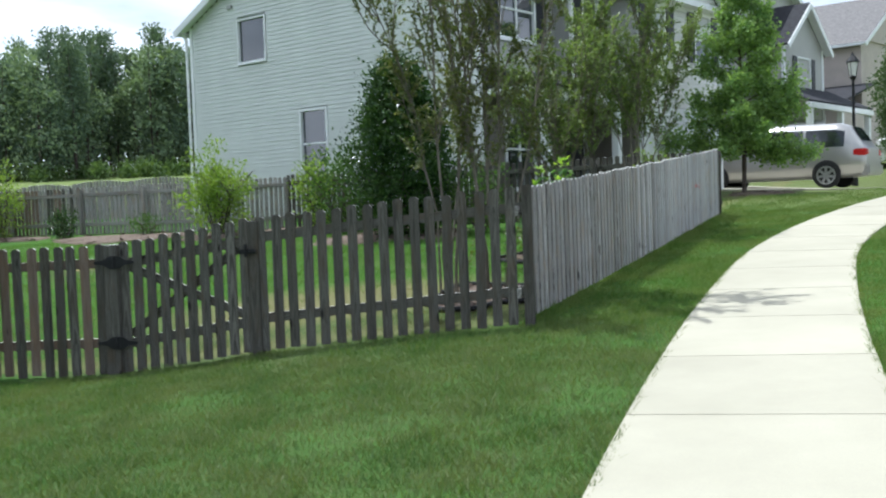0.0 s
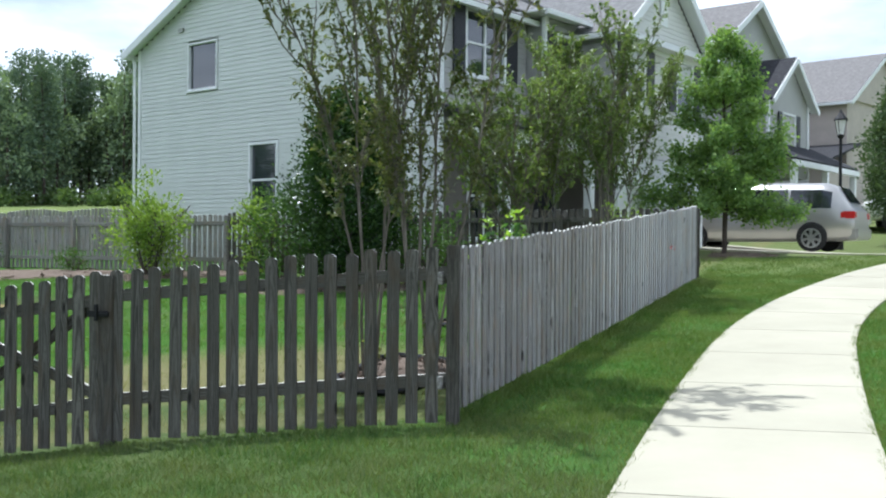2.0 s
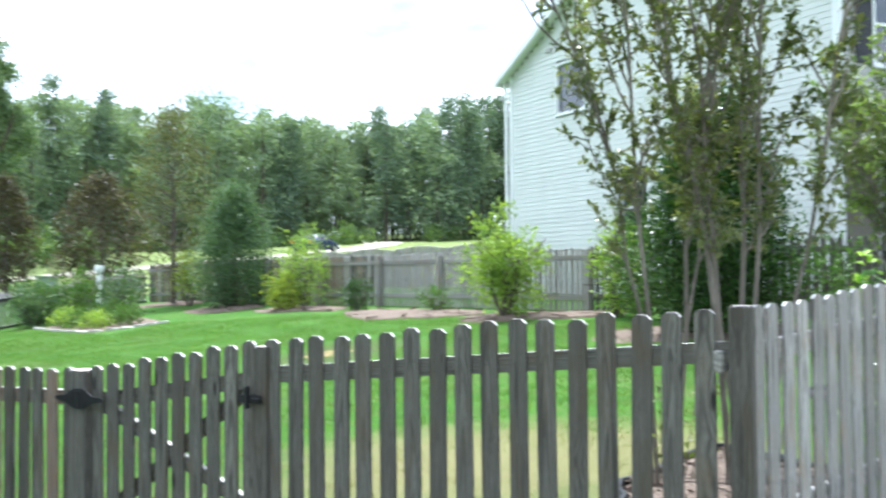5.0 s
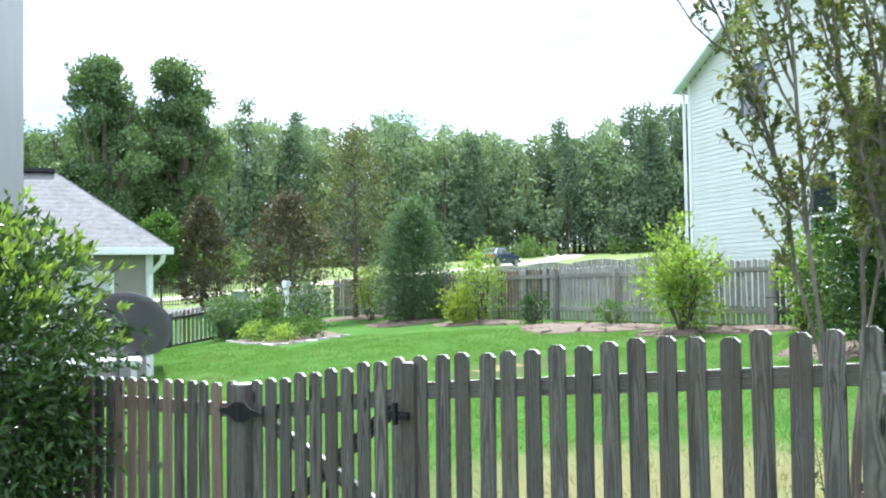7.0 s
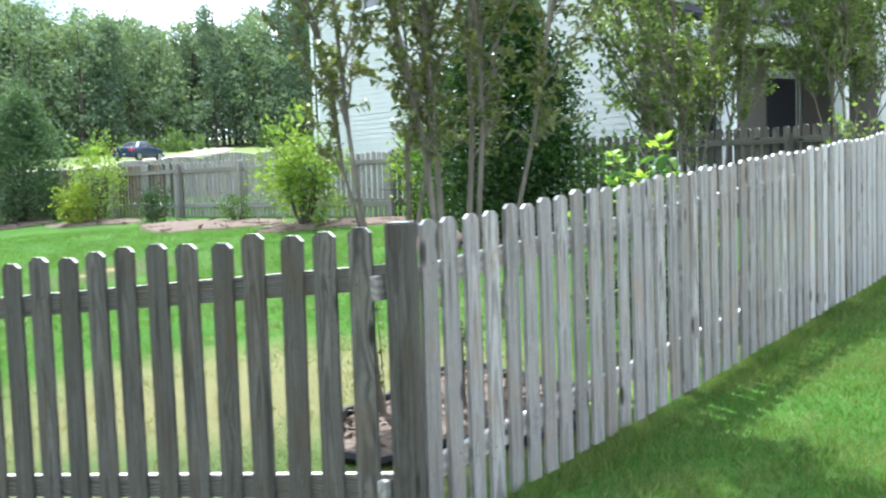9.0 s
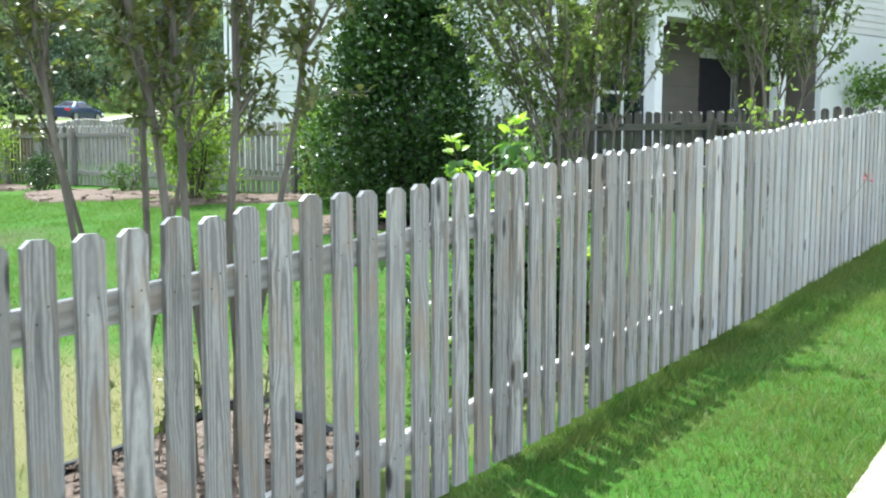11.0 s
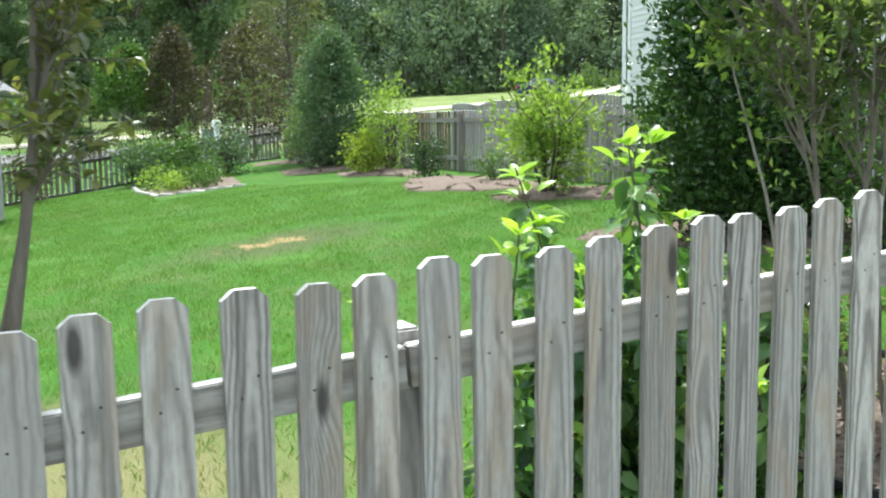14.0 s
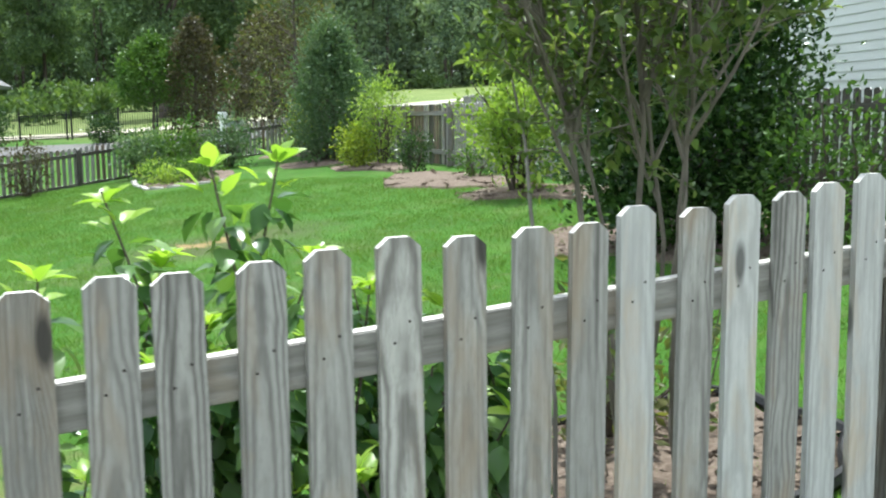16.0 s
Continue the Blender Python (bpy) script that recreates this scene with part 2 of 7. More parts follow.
WOOD = weathered("weathered_pine", (0.106, 0.098, 0.089), (0.416, 0.406, 0.383), (0.254, 0.244, 0.229))
WOOD_RAIL = weathered("weathered_pine_rail", (0.140, 0.130, 0.116), (0.356, 0.348, 0.327), (0.232, 0.222, 0.205), 9.0)
# Paler pine copy with the light on the far pickets put into its colour.
WOOD_LIT = weathered("lit_pine", (0.270, 0.262, 0.250), (0.495, 0.495, 0.486), (0.392, 0.390, 0.382))
# Mildewed, browner copy of the pine, with the fences' shade put into its colour.
WOOD_SHADED = weathered("shaded_mildewed_pine", (0.026, 0.024, 0.020), (0.160, 0.154, 0.132), (0.079, 0.074, 0.063))
# Brown pine with the shade of shrubs and trees put into its colour.
WOOD_BROWN = weathered("shaded_brown_pine", (0.115, 0.085, 0.065), (0.225, 0.175, 0.140), (0.170, 0.130, 0.105))
# Near-white wood for upper faces: sunlight on them put into the colour.
SUNLIT_TOP = plain("sunlit_top_pine", (0.62, 0.60, 0.56), 0.9, 0, 0.12, 40, 0.3)
NAIL = plain("rusted_nail", (0.035, 0.028, 0.024), 0.7, 0.4, 0.3, 60, 0.2)
IRON = plain("black_iron", (0.012, 0.012, 0.013), 0.5, 0.3, 0.3, 30, 0.2)
TURF = lawn_ground()
GRASS = foliage("grass_blades", (0.056, 0.126, 0.022), (0.098, 0.190, 0.036), (0.205, 0.240, 0.084), 0.34, 0.55, 0.75)
GRASS_WORN = foliage("worn_grass_blades", (0.055, 0.112, 0.030), (0.088, 0.160, 0.046), (0.188, 0.208, 0.090), 0.30, 0.6, 0.75)
GRASS_STRAW = foliage("straw_grass_blades", (0.078, 0.110, 0.034), (0.130, 0.152, 0.056), (0.250, 0.232, 0.110), 0.32, 0.6, 0.7)
GRASS_YARD = foliage("yard_grass_blades", (0.060, 0.143, 0.022), (0.094, 0.200, 0.034), (0.160, 0.245, 0.060), 0.34, 0.6, 0.6)
CONCRETE = Mat("pavement_concrete", 0.9, 0.0, 0.2)
_v = CONCRETE.coords()
_c = CONCRETE.ramp(CONCRETE.noise(_v, 1.1, 6, 0.6), (0.3, (0.382, 0.357, 0.271)), (0.7, (0.455, 0.426, 0.327)))
_c = CONCRETE.mix(CONCRETE.ramp(CONCRETE.noise(_v, 90, 3), (0.35, (0.35, 0.35, 0.35)), (0.6, (0, 0, 0))), _c, (0.36, 0.34, 0.28))
_c = CONCRETE.mix(1.0, _c, CONCRETE.ramp(CONCRETE.info("object"), (0, (0.93, 0.93, 0.93)), (1, (1.05, 1.05, 1.05))), "MULTIPLY")
CONCRETE.color(_c)
CONCRETE = CONCRETE.bump(CONCRETE.noise(_v, 140, 4), 0.25, 0.004).m
ASPHALT = plain("road_asphalt", (0.115, 0.112, 0.105), 0.92, 0, 0.25, 3.0, 0.5)
SIDING = plain("ivory_vinyl_siding", (0.585, 0.605, 0.565), 0.5, 0, 0.05, 1.2, 0.04)
SIDING_PALE = plain("pale_stone_siding", (0.66, 0.655, 0.62), 0.55, 0, 0.05, 1.2, 0.04)
SIDING_GREIGE = plain("greige_vinyl_siding", (0.365, 0.36, 0.34), 0.55, 0, 0.06, 1.2, 0.04)
# Porch siding darkened to hold the recess's shade in its colour.
SIDING_PORCH_SHADE = plain("shaded_porch_siding", (0.150, 0.132, 0.112), 0.6, 0, 0.10, 2.0, 0.06)
SIDING_TAN = plain("taupe_vinyl_siding", (0.27, 0.25, 0.215), 0.55, 0, 0.06, 1.2, 0.04)
SIDING_GREY = plain("grey_vinyl_siding", (0.27, 0.27, 0.275), 0.55, 0, 0.06, 1.2, 0.04)
BRICK_TAN = plain("tan_far_siding", (0.47, 0.41, 0.36), 0.7, 0, 0.08, 2.0, 0.04)
TRIM = plain("white_trim_paint", (0.76, 0.77, 0.76), 0.45, 0, 0.05, 2.0, 0.03)


def shingle(name, c):
    """Asphalt shingles: level courses, blotchy granules, each tab its own tone."""
    k = Mat(name, 0.95, 0.0, 0.2)
    v = k.coords()
    t = k.n.new("ShaderNodeTexWave")
    t.bands_direction, t.wave_profile = "Z", "SAW"
    t.inputs["Scale"].default_value, t.inputs["Distortion"].default_value = 3.4, 0.25
    k.l.new(v, t.inputs["Vector"])
    a = k.ramp(k.noise(k.coords((7, 7, 10)), 1.0, 4, 0.6), (0.3, tuple(x * 0.74 for x in c)), (0.7, tuple(x * 1.2 for x in c)))
    a = k.mix(1.0, a, k.ramp(t.outputs["Fac"], (0.0, (0.62, 0.62, 0.62)), (0.18, (1, 1, 1)), (1.0, (0.94, 0.94, 0.94))), "MULTIPLY")
    k.color(a)
    return k.bump(k.noise(v, 90, 3), 0.5, 0.01).m


SHINGLE_GREY = shingle("grey_shingle", (0.205, 0.202, 0.198))
SHINGLE_BROWN = shingle("brown_shingle", (0.200, 0.190, 0.184))
SHINGLE_DARK = shingle("charcoal_shingle", (0.045, 0.045, 0.05))
SHUTTER = plain("black_shutter_paint", (0.022, 0.022, 0.028), 0.5, 0, 0.2, 8, 0.1)
GLASS = glass_dark("window_glass")
BLIND = plain("window_blind", (0.55, 0.56, 0.58), 0.6, 0, 0.05, 3, 0.02)
MULCH = Mat("bark_mulch", 0.95, 0, 0.15)
_v = MULCH.coords()
_f = MULCH.noise(_v, 26, 6, 0.7)
MULCH.color(MULCH.ramp(_f, (0.3, (0.075, 0.056, 0.043)), (0.5, (0.175, 0.134, 0.105)), (0.75, (0.31, 0.25, 0.20))))
MULCH = MULCH.bump(_f, 1.0, 0.03).m
STONE = plain("pale_edging_stone", (0.42, 0.40, 0.37), 0.85, 0, 0.25, 7, 0.4)
BARK_GREY = bark("crape_bark", (0.092, 0.080, 0.060), (0.215, 0.190, 0.150))
BARK_PALE = bark("pale_bark", (0.17, 0.155, 0.13), (0.30, 0.275, 0.24))
BARK_DARK = bark("dark_bark", (0.045, 0.035, 0.028), (0.12, 0.095, 0.075))
LEAF_CRAPE = foliage("crape_leaves", (0.070, 0.106, 0.038), (0.124, 0.160, 0.056), (0.190, 0.186, 0.078), 0.42, 0.32)
LEAF_HOLLY = foliage("holly_leaves", (0.012, 0.034, 0.010), (0.026, 0.063, 0.017), (0.078, 0.136, 0.036), 0.20, 0.27)
LEAF_CRAPE_GREEN = foliage("green_crape_leaves", (0.070, 0.118, 0.042), (0.125, 0.185, 0.064), (0.205, 0.245, 0.098), 0.50, 0.34)
LEAF_CAMELLIA = foliage("camellia_leaves", (0.020, 0.046, 0.013), (0.040, 0.082, 0.021), (0.074, 0.130, 0.034), 0.20, 0.26, 0.3)
LEAF_CAMELLIA_NEW = foliage("young_camellia_leaves", (0.110, 0.185, 0.036), (0.190, 0.280, 0.058), (0.300, 0.380, 0.095), 0.36, 0.3)
LEAF_OLIVE = foliage("olive_leaves", (0.050, 0.058, 0.024), (0.098, 0.104, 0.040), (0.165, 0.160, 0.062), 0.28, 0.5)
LEAF_LIME = foliage("lime_leaves", (0.110, 0.190, 0.040), (0.200, 0.300, 0.062), (0.330, 0.420, 0.105), 0.42)
LEAF_HYDR = foliage("broad_green_leaves", (0.034, 0.090, 0.032), (0.078, 0.168, 0.050), (0.200, 0.320, 0.085), 0.34, 0.28, 0.30)
LEAF_HYDR_NEW = foliage("young_broad_leaves", (0.200, 0.340, 0.050), (0.300, 0.450, 0.075), (0.400, 0.540, 0.110), 0.45, 0.32, 0.3)
LEAF_YELLOW = foliage("golden_leaves", (0.13, 0.19, 0.03), (0.22, 0.29, 0.045), (0.36, 0.40, 0.075), 0.4)
LEAF_GREEN = foliage("mid_green_leaves", (0.034, 0.080, 0.017), (0.066, 0.135, 0.028), (0.115, 0.190, 0.045), 0.3)
LEAF_MAPLE = foliage("maple_leaves", (0.100, 0.184, 0.066), (0.178, 0.290, 0.102), (0.320, 0.430, 0.155), 0.50)
LEAF_PEAR = foliage("pear_leaves", (0.045, 0.082, 0.038), (0.080, 0.130, 0.060), (0.135, 0.190, 0.085), 0.28)
LEAF_EVERGREEN = foliage("evergreen_leaves", (0.050, 0.094, 0.050), (0.085, 0.144, 0.074), (0.145, 0.210, 0.110), 0.30)
LEAF_BROWN = foliage("bronze_leaves", (0.034, 0.033, 0.022), (0.064, 0.058, 0.034), (0.118, 0.098, 0.054), 0.22, 0.42)
LEAF_OAK = foliage("oak_leaves", (0.062, 0.104, 0.056), (0.104, 0.164, 0.078), (0.180, 0.250, 0.112), 0.24, 0.55)
# Leaf colours paled and blued to carry the haze of distance.
LEAF_WOODS_HAZED = foliage("hazed_woodland_leaves", (0.135, 0.192, 0.132), (0.190, 0.262, 0.162), (0.275, 0.350, 0.195), 0.24, 0.6)
LEAF_PINE_HAZED = foliage("hazed_pine_needles", (0.085, 0.135, 0.098), (0.125, 0.182, 0.122), (0.175, 0.235, 0.145), 0.20, 0.6)
SCRUB = foliage("scrub_leaves", (0.055, 0.100, 0.036), (0.090, 0.150, 0.052), (0.150, 0.210, 0.075), 0.3, 0.6)
FLOWER_PINK = plain("pink_petals", (0.50, 0.20, 0.19), 0.6, 0, 0.2, 20, 0.05)


# ---- ground shape ----
def land(x, y):
    """The height of the ground: rising ahead and to the right, dipping by the gate, climbing to the woods, lower at the drives."""
    cx, cy = min(max(x, -24.0), 15.0), min(max(y, -8.0), 30.0)
    z = -0.0743 + 0.05206 * cx + 0.02551 * cy - 0.0006 * cx * cy - 0.00058 * cx * cx + 0.00116 * cy * cy
    z -= 0.20 * math.exp(-(((x + 3.5) / 2.3) ** 2 + ((y - 9.3) / 3.5) ** 2))
    z -= 0.67 * math.exp(-(((x - 13.5) / 6.5) ** 2 + ((y - 31.0) / 6.0) ** 2))
    return z + 0.064 * max(0.0, y - 30.0) - 0.04 * max(0.0, y - 150.0)


# ---- mesh helpers ----
def part(name, bm, material, parent=None, label=""):
    me = bpy.data.meshes.new(name)
    bm.to_mesh(me)
    bm.free()
    me.materials.append(material)
    ob = new(name, me)
    if parent is not None:
        ob.parent = parent
    return tagged(ob, label) if label else ob


def shared(name, me, m, parent=None):
    """One more object on a mesh that others use."""
    ob = new(name, me)
    ob.matrix_basis = m
    if parent is not None:
        ob.parent = parent
    return ob


def base(name, label, category, m=None, group="", kind=""):
    ob = new(name)
    ob.empty_display_size = 0.1
    if m is not None:
        ob.matrix_basis = m
    return tagged(ob, label, category, group, kind)


def box(bm, x0, y0, z0, x1, y1, z1, m=None, bevel=0.0):
    g = bmesh.ops.create_cube(bm, size=1.0)["verts"]
    t = Matrix.Translation(((x0 + x1) / 2, (y0 + y1) / 2, (z0 + z1) / 2)) @ Matrix.Diagonal((abs(x1 - x0), abs(y1 - y0), abs(z1 - z0), 1))
    bmesh.ops.transform(bm, matrix=(m @ t) if m is not None else t, verts=g)
    if bevel:
        es = {e for v in g for e in v.link_edges}
        bmesh.ops.bevel(bm, geom=list(es), offset=bevel, segments=2, affect="EDGES", clamp_overlap=True)
    return bm


def slab_of(outline, z0, z1, m=None):
    """A prism over an outline of (x, y)."""
    bm = bmesh.new()
    lo = [bm.verts.new((x, y, z0)) for x, y in outline]
    hi = [bm.verts.new((x, y, z1)) for x, y in outline]
    n = len(outline)
    bm.faces.new(hi)
    bm.faces.new(lo[::-1])
    for i in range(n):
        bm.faces.new((lo[i], lo[(i + 1) % n], hi[(i + 1) % n], hi[i]))
    if m is not None:
        bmesh.ops.transform(bm, matrix=m, verts=bm.verts)
    bmesh.ops.recalc_face_normals(bm, faces=bm.faces)
    return bm


def one_box(*a, **k):
    return box(bmesh.new(), *a, **k)


UPRIGHT = Matrix(((1, 0, 0, 0), (0, 0, -1, 0), (0, 1, 0, 0), (0, 0, 0, 1)))   # outline (x, z) stands up, thickness along -y


def tube(bm, pts, radii, sides=6):
    """A tapered limb along points."""
    rings = []
    for i, p in enumerate(pts):
        a = Vector(pts[min(i + 1, len(pts) - 1)]) - Vector(pts[max(i - 1, 0)])
        q = a.to_track_quat("Z", "Y") if a.length > 1e-6 else Vector((0, 0, 1)).to_track_quat("Z", "Y")
        rings.append([bm.verts.new(Vector(p) + q @ Vector((radii[i] * math.cos(6.2832 * k / sides), radii[i] * math.sin(6.2832 * k / sides), 0))) for k in range(sides)])
    for a, b in zip(rings, rings[1:]):
        for k in range(sides):
            bm.faces.new((a[k], a[(k + 1) % sides], b[(k + 1) % sides], b[k]))
    bm.faces.new(rings[-1])
    bm.faces.new(rings[0][::-1])
    return bm


def fast_mesh(name, verts, tris):
    me = bpy.data.meshes.new(name)
    nv, nf = len(verts), len(tris)
    me.vertices.add(nv)
    me.vertices.foreach_set("co", np.asarray(verts, np.float32).ravel())
    me.loops.add(nf * 3)
    me.loops.foreach_set("vertex_index", np.asarray(tris, np.int32).ravel())
    me.polygons.add(nf)
    me.polygons.foreach_set("loop_start", np.arange(0, nf * 3, 3, dtype=np.int32))
    me.update(calc_edges=True)
    return me


def leaves(name, at, out, size, rng, wide=0.45, spread=1.0, droop=0.0):
    """Many folded leaves: at (n, 3) places, out (n, 3) the way each one points, of about the given size."""
    n = len(at)
    d = out + spread * rng.normal(size=(n, 3))
    d[:, 2] -= droop
    d /= np.linalg.norm(d, axis=1, keepdims=True) + 1e-9
    r = np.cross(d, rng.normal(size=(n, 3)))
    r /= np.linalg.norm(r, axis=1, keepdims=True) + 1e-9
    u = np.cross(r, d)
    s = (size * rng.uniform(0.6, 1.25, n))[:, None]
    mid = at + d * s * 0.5
    v = np.stack([at, mid + r * s * wide * 0.5 + u * s * 0.10, at + d * s - u * s * 0.06, mid - r * s * wide * 0.5 + u * s * 0.10], 1).reshape(-1, 3)
    b = 4 * np.arange(n)[:, None]
    f = np.stack([b + (0, 1, 2), b + (0, 2, 3)], 1).reshape(-1, 3)
    return fast_mesh(name, v, f)


def ovate_leaves(name, at, out, size, rng, wide=0.5, spread=0.3, curl=0.35):
    """Broad leaves with a folded midrib, a rounded outline and a drooping tip."""
    n = len(at)
    d = out + spread * rng.normal(size=(n, 3))
    d /= np.linalg.norm(d, axis=1, keepdims=True) + 1e-9
    r = np.cross(d, np.tile((0.0, 0.0, 1.0), (n, 1)) + 0.25 * rng.normal(size=(n, 3)))
    r /= np.linalg.norm(r, axis=1, keepdims=True) + 1e-9
    u = np.cross(r, d)
    s = (size * rng.uniform(0.6, 1.25, n))[:, None]
    rows = []
    for f, w in ((0.0, 0.0), (0.18, 0.62), (0.42, 1.0), (0.70, 0.78), (1.0, 0.0)):
        mid = at + d * s * f - u * s * curl * f * f
        if w == 0.0:
            rows.append((mid,))
        else:
            rows.append((mid + r * s * wide * 0.5 * w + u * s * 0.10 * w, mid, mid - r * s * wide * 0.5 * w + u * s * 0.10 * w))
    v = np.stack([p for row in rows for p in row], 1).reshape(-1, 3)
    tri = [(0, 2, 1), (0, 3, 2), (1, 2, 4), (2, 5, 4), (2, 3, 5), (3, 6, 5), (4, 5, 7), (5, 8, 7), (5, 6, 8), (6, 9, 8), (7, 8, 10), (8, 9, 10)]
    f = (11 * np.arange(n)[:, None, None] + np.array(tri)[None]).reshape(-1, 3)
    return fast_mesh(name, v, f)


def add_crown(name, me, material, parent=None, label=""):
    me.materials.append(material)
    ob = new(name, me)
    if parent is not None:
        ob.parent = parent
    return tagged(ob, label) if label else ob


def clumps(rng, n, centre, radii, per, spread, hollow=0.45, lumpy=0.35):
    """Places for leaves: clumps in an uneven ellipsoid, thicker near its skin, and the way out of it."""
    d = rng.normal(size=(n, 3))
    d /= np.linalg.norm(d, axis=1, keepdims=True)
    lump = 1 + lumpy * (np.sin(d[:, 0] * 5 + d[:, 2] * 4 + rng.uniform(0, 6)) * np.sin(d[:, 1] * 4 + d[:, 2] * 3 + rng.uniform(0, 6)))
    c = np.asarray(centre) + d * (hollow + (1 - hollow) * rng.uniform(size=(n, 1)) ** 0.6) * lump[:, None] * np.asarray(radii)
    at = np.repeat(c, per, 0) + rng.normal(size=(n * per, 3)) * spread
    out = np.repeat(d, per, 0) + (0, 0, 0.25)
    return at, out


# ---- ground ----
def spaced(lo, hi, fine_lo, fine_hi, step):
    mid = list(np.arange(fine_lo, fine_hi + 1e-6, step))
    a, b, s = [], [], step
    p = fine_lo
    while p > lo:
        s *= 1.35
        p -= s
        a.append(p)
    p, s = fine_hi, step
    while p < hi:
        s *= 1.35
        p += s
        b.append(p)
    return np.array(a[::-1] + mid + b)


def build_ground():
    xs, ys = spaced(-600, 600, -24, 18, 0.6), spaced(-300, 900, -9, 36, 0.6)
    verts = np.array([(x, y, land(x, y)) for y in ys for x in xs])
    nx = len(xs)
    i, j = np.meshgrid(np.arange(len(ys) - 1), np.arange(nx - 1), indexing="ij")
    q = (i * nx + j).ravel()
    f = np.concatenate([np.stack([q, q + 1, q + nx + 1], 1), np.stack([q, q + nx + 1, q + nx], 1)])
    me = fast_mesh("ground", verts, f)
    me.materials.append(TURF)
    for p in me.polygons:
        p.use_smooth = True
    return tagged(new("ground", me), "green mown lawn rising towards a meadow", "lawn", kind="structure")


ground = build_ground()


def walk_x(y):
    """The left edge of the pavement, which bends gently to the right."""
    s = max(y, -4.0) - 4.18
    return 0.66 + 0.315 * s + 0.0072 * s * s + 0.018 * max(0.0, y - 11.7) ** 2 + 0.21 * min(0.0, y + 4.0)


def walk_frame(y):
    """A point on the pavement's left edge, the way along it and the way to its right."""
    d = Vector((walk_x(y + 0.01) - walk_x(y - 0.01), 0.02, 0)).normalized()
    return Vector((walk_x(y), y, 0)), d, Vector((d.y, -d.x, 0))


WALK_WIDE = 1.34


def walk_wide(y):
    """The pavement is a little wider where it starts."""
    return min(1.50, max(1.35, 1.47 - 0.013 * (y - 4.5)))


def strip(y0, y1, a, b, lift, depth, steps=4):
    """A piece of paving between two offsets from the pavement's left edge, laid on the ground."""
    bm = bmesh.new()
    rows = []
    for i in range(steps + 1):
        yy = y0 + (y1 - y0) * i / steps
        p, d, r = walk_frame(yy)
        row = []
        for o in (a, b):
            q = p + r * (o if o < 0.01 else walk_wide(yy) + o - WALK_WIDE)
            z = land(q.x, q.y)
            row += [bm.verts.new((q.x, q.y, z + lift)), bm.verts.new((q.x, q.y, z - depth))]
        rows.append(row)
    for (a0, a1, b0, b1), (c0, c1, d0, d1) in zip(rows, rows[1:]):
        bm.faces.new((a0, b0, d0, c0))
        bm.faces.new((a1, a0, c0, c1))
        bm.faces.new((b0, b1, d1, d0))
        bm.faces.new((b1, a1, c1, d1))
    for r in (rows[0], rows[-1]):
        bm.faces.new((r[0], r[1], r[3], r[2]))
    bmesh.ops.recalc_face_normals(bm, faces=bm.faces)
    return bm


pavement = base("pavement", "pale concrete footpath of jointed slabs, bending along the lawn", "pavement", kind="structure")
y = -10.3
joints = []
while y < 30:
    p, d, r = walk_frame(y)
    joints.append(y)
    y += 1.62 * d.y
for a, b in zip(joints, joints[1:]):
    part("slab", strip(a + 0.006, b - 0.006, 0.0, WALK_WIDE, 0.025, 0.12), CONCRETE, pavement)

road = base("road", "sunlit grey asphalt street with pale kerb", "road", kind="structure")
part("asphalt", strip(-12, 32, WALK_WIDE + 1.50, WALK_WIDE + 9.0, 0.016, 0.3, 40), ASPHALT, road)
part("kerb", strip(-12, 32, WALK_WIDE + 1.33, WALK_WIDE + 1.50, 0.10, 0.2, 40), CONCRETE, road)


# ---- picket fences ----
PICK_W, PICK_T, PICK_H, PITCH = 0.089, 0.018, 1.17, 0.137


def picket_mesh(name, material, h=PICK_H, w=PICK_W, rounded=False, foot=-0.03):
    c, t = w * 0.26, PICK_T
    if rounded:
        top = [(w / 2 * math.cos(a), h - w * 0.42 + w * 0.42 * math.sin(a)) for a in (0.0, 0.5, 1.0, 1.57, 2.14, 2.64, 3.1416)]
    else:
        top = [(w / 2, h - c * 0.85), (w / 2 - c, h), (-w / 2 + c, h), (-w / 2, h - c * 0.85)]
    bm = slab_of([(-w / 2, foot), (w / 2, foot)] + top, 0, t, UPRIGHT)
    bmesh.ops.translate(bm, verts=bm.verts, vec=(0, t / 2, 0))
    boards_n = len(bm.faces)
    for drop in (0.165, 0.205, 0.925, 0.965):
        x = w * (0.2 if drop in (0.165, 0.925) else -0.16)
        ring = [bm.verts.new((x + 0.0032 * math.cos(6.2832 * i / 6), -t / 2 - 0.0008, h - drop + 0.0032 * math.sin(6.2832 * i / 6))) for i in range(6)]
        bm.faces.new(ring)
    me = bpy.data.meshes.new(name)
    bm.to_mesh(me)
    bm.free()
    me.materials.append(material)
    me.materials.append(SUNLIT_TOP)
    me.materials.append(NAIL)
    for p in me.polygons:
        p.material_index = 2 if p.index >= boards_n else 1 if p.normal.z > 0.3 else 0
    return me


def paint_sunlit_top(ob, axis, sign):
    """Paints the upper faces of a rail or post paler, in place of sunlight on them."""
    ob.data.materials.append(SUNLIT_TOP)
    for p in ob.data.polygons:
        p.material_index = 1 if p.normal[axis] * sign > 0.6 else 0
    return ob


PICKETS = [picket_mesh("picket", WOOD, PICK_H + dh, PICK_W + dw) for dh, dw in ((0, 0), (0.008, 0.001), (-0.006, -0.002), (0.012, 0.0))]
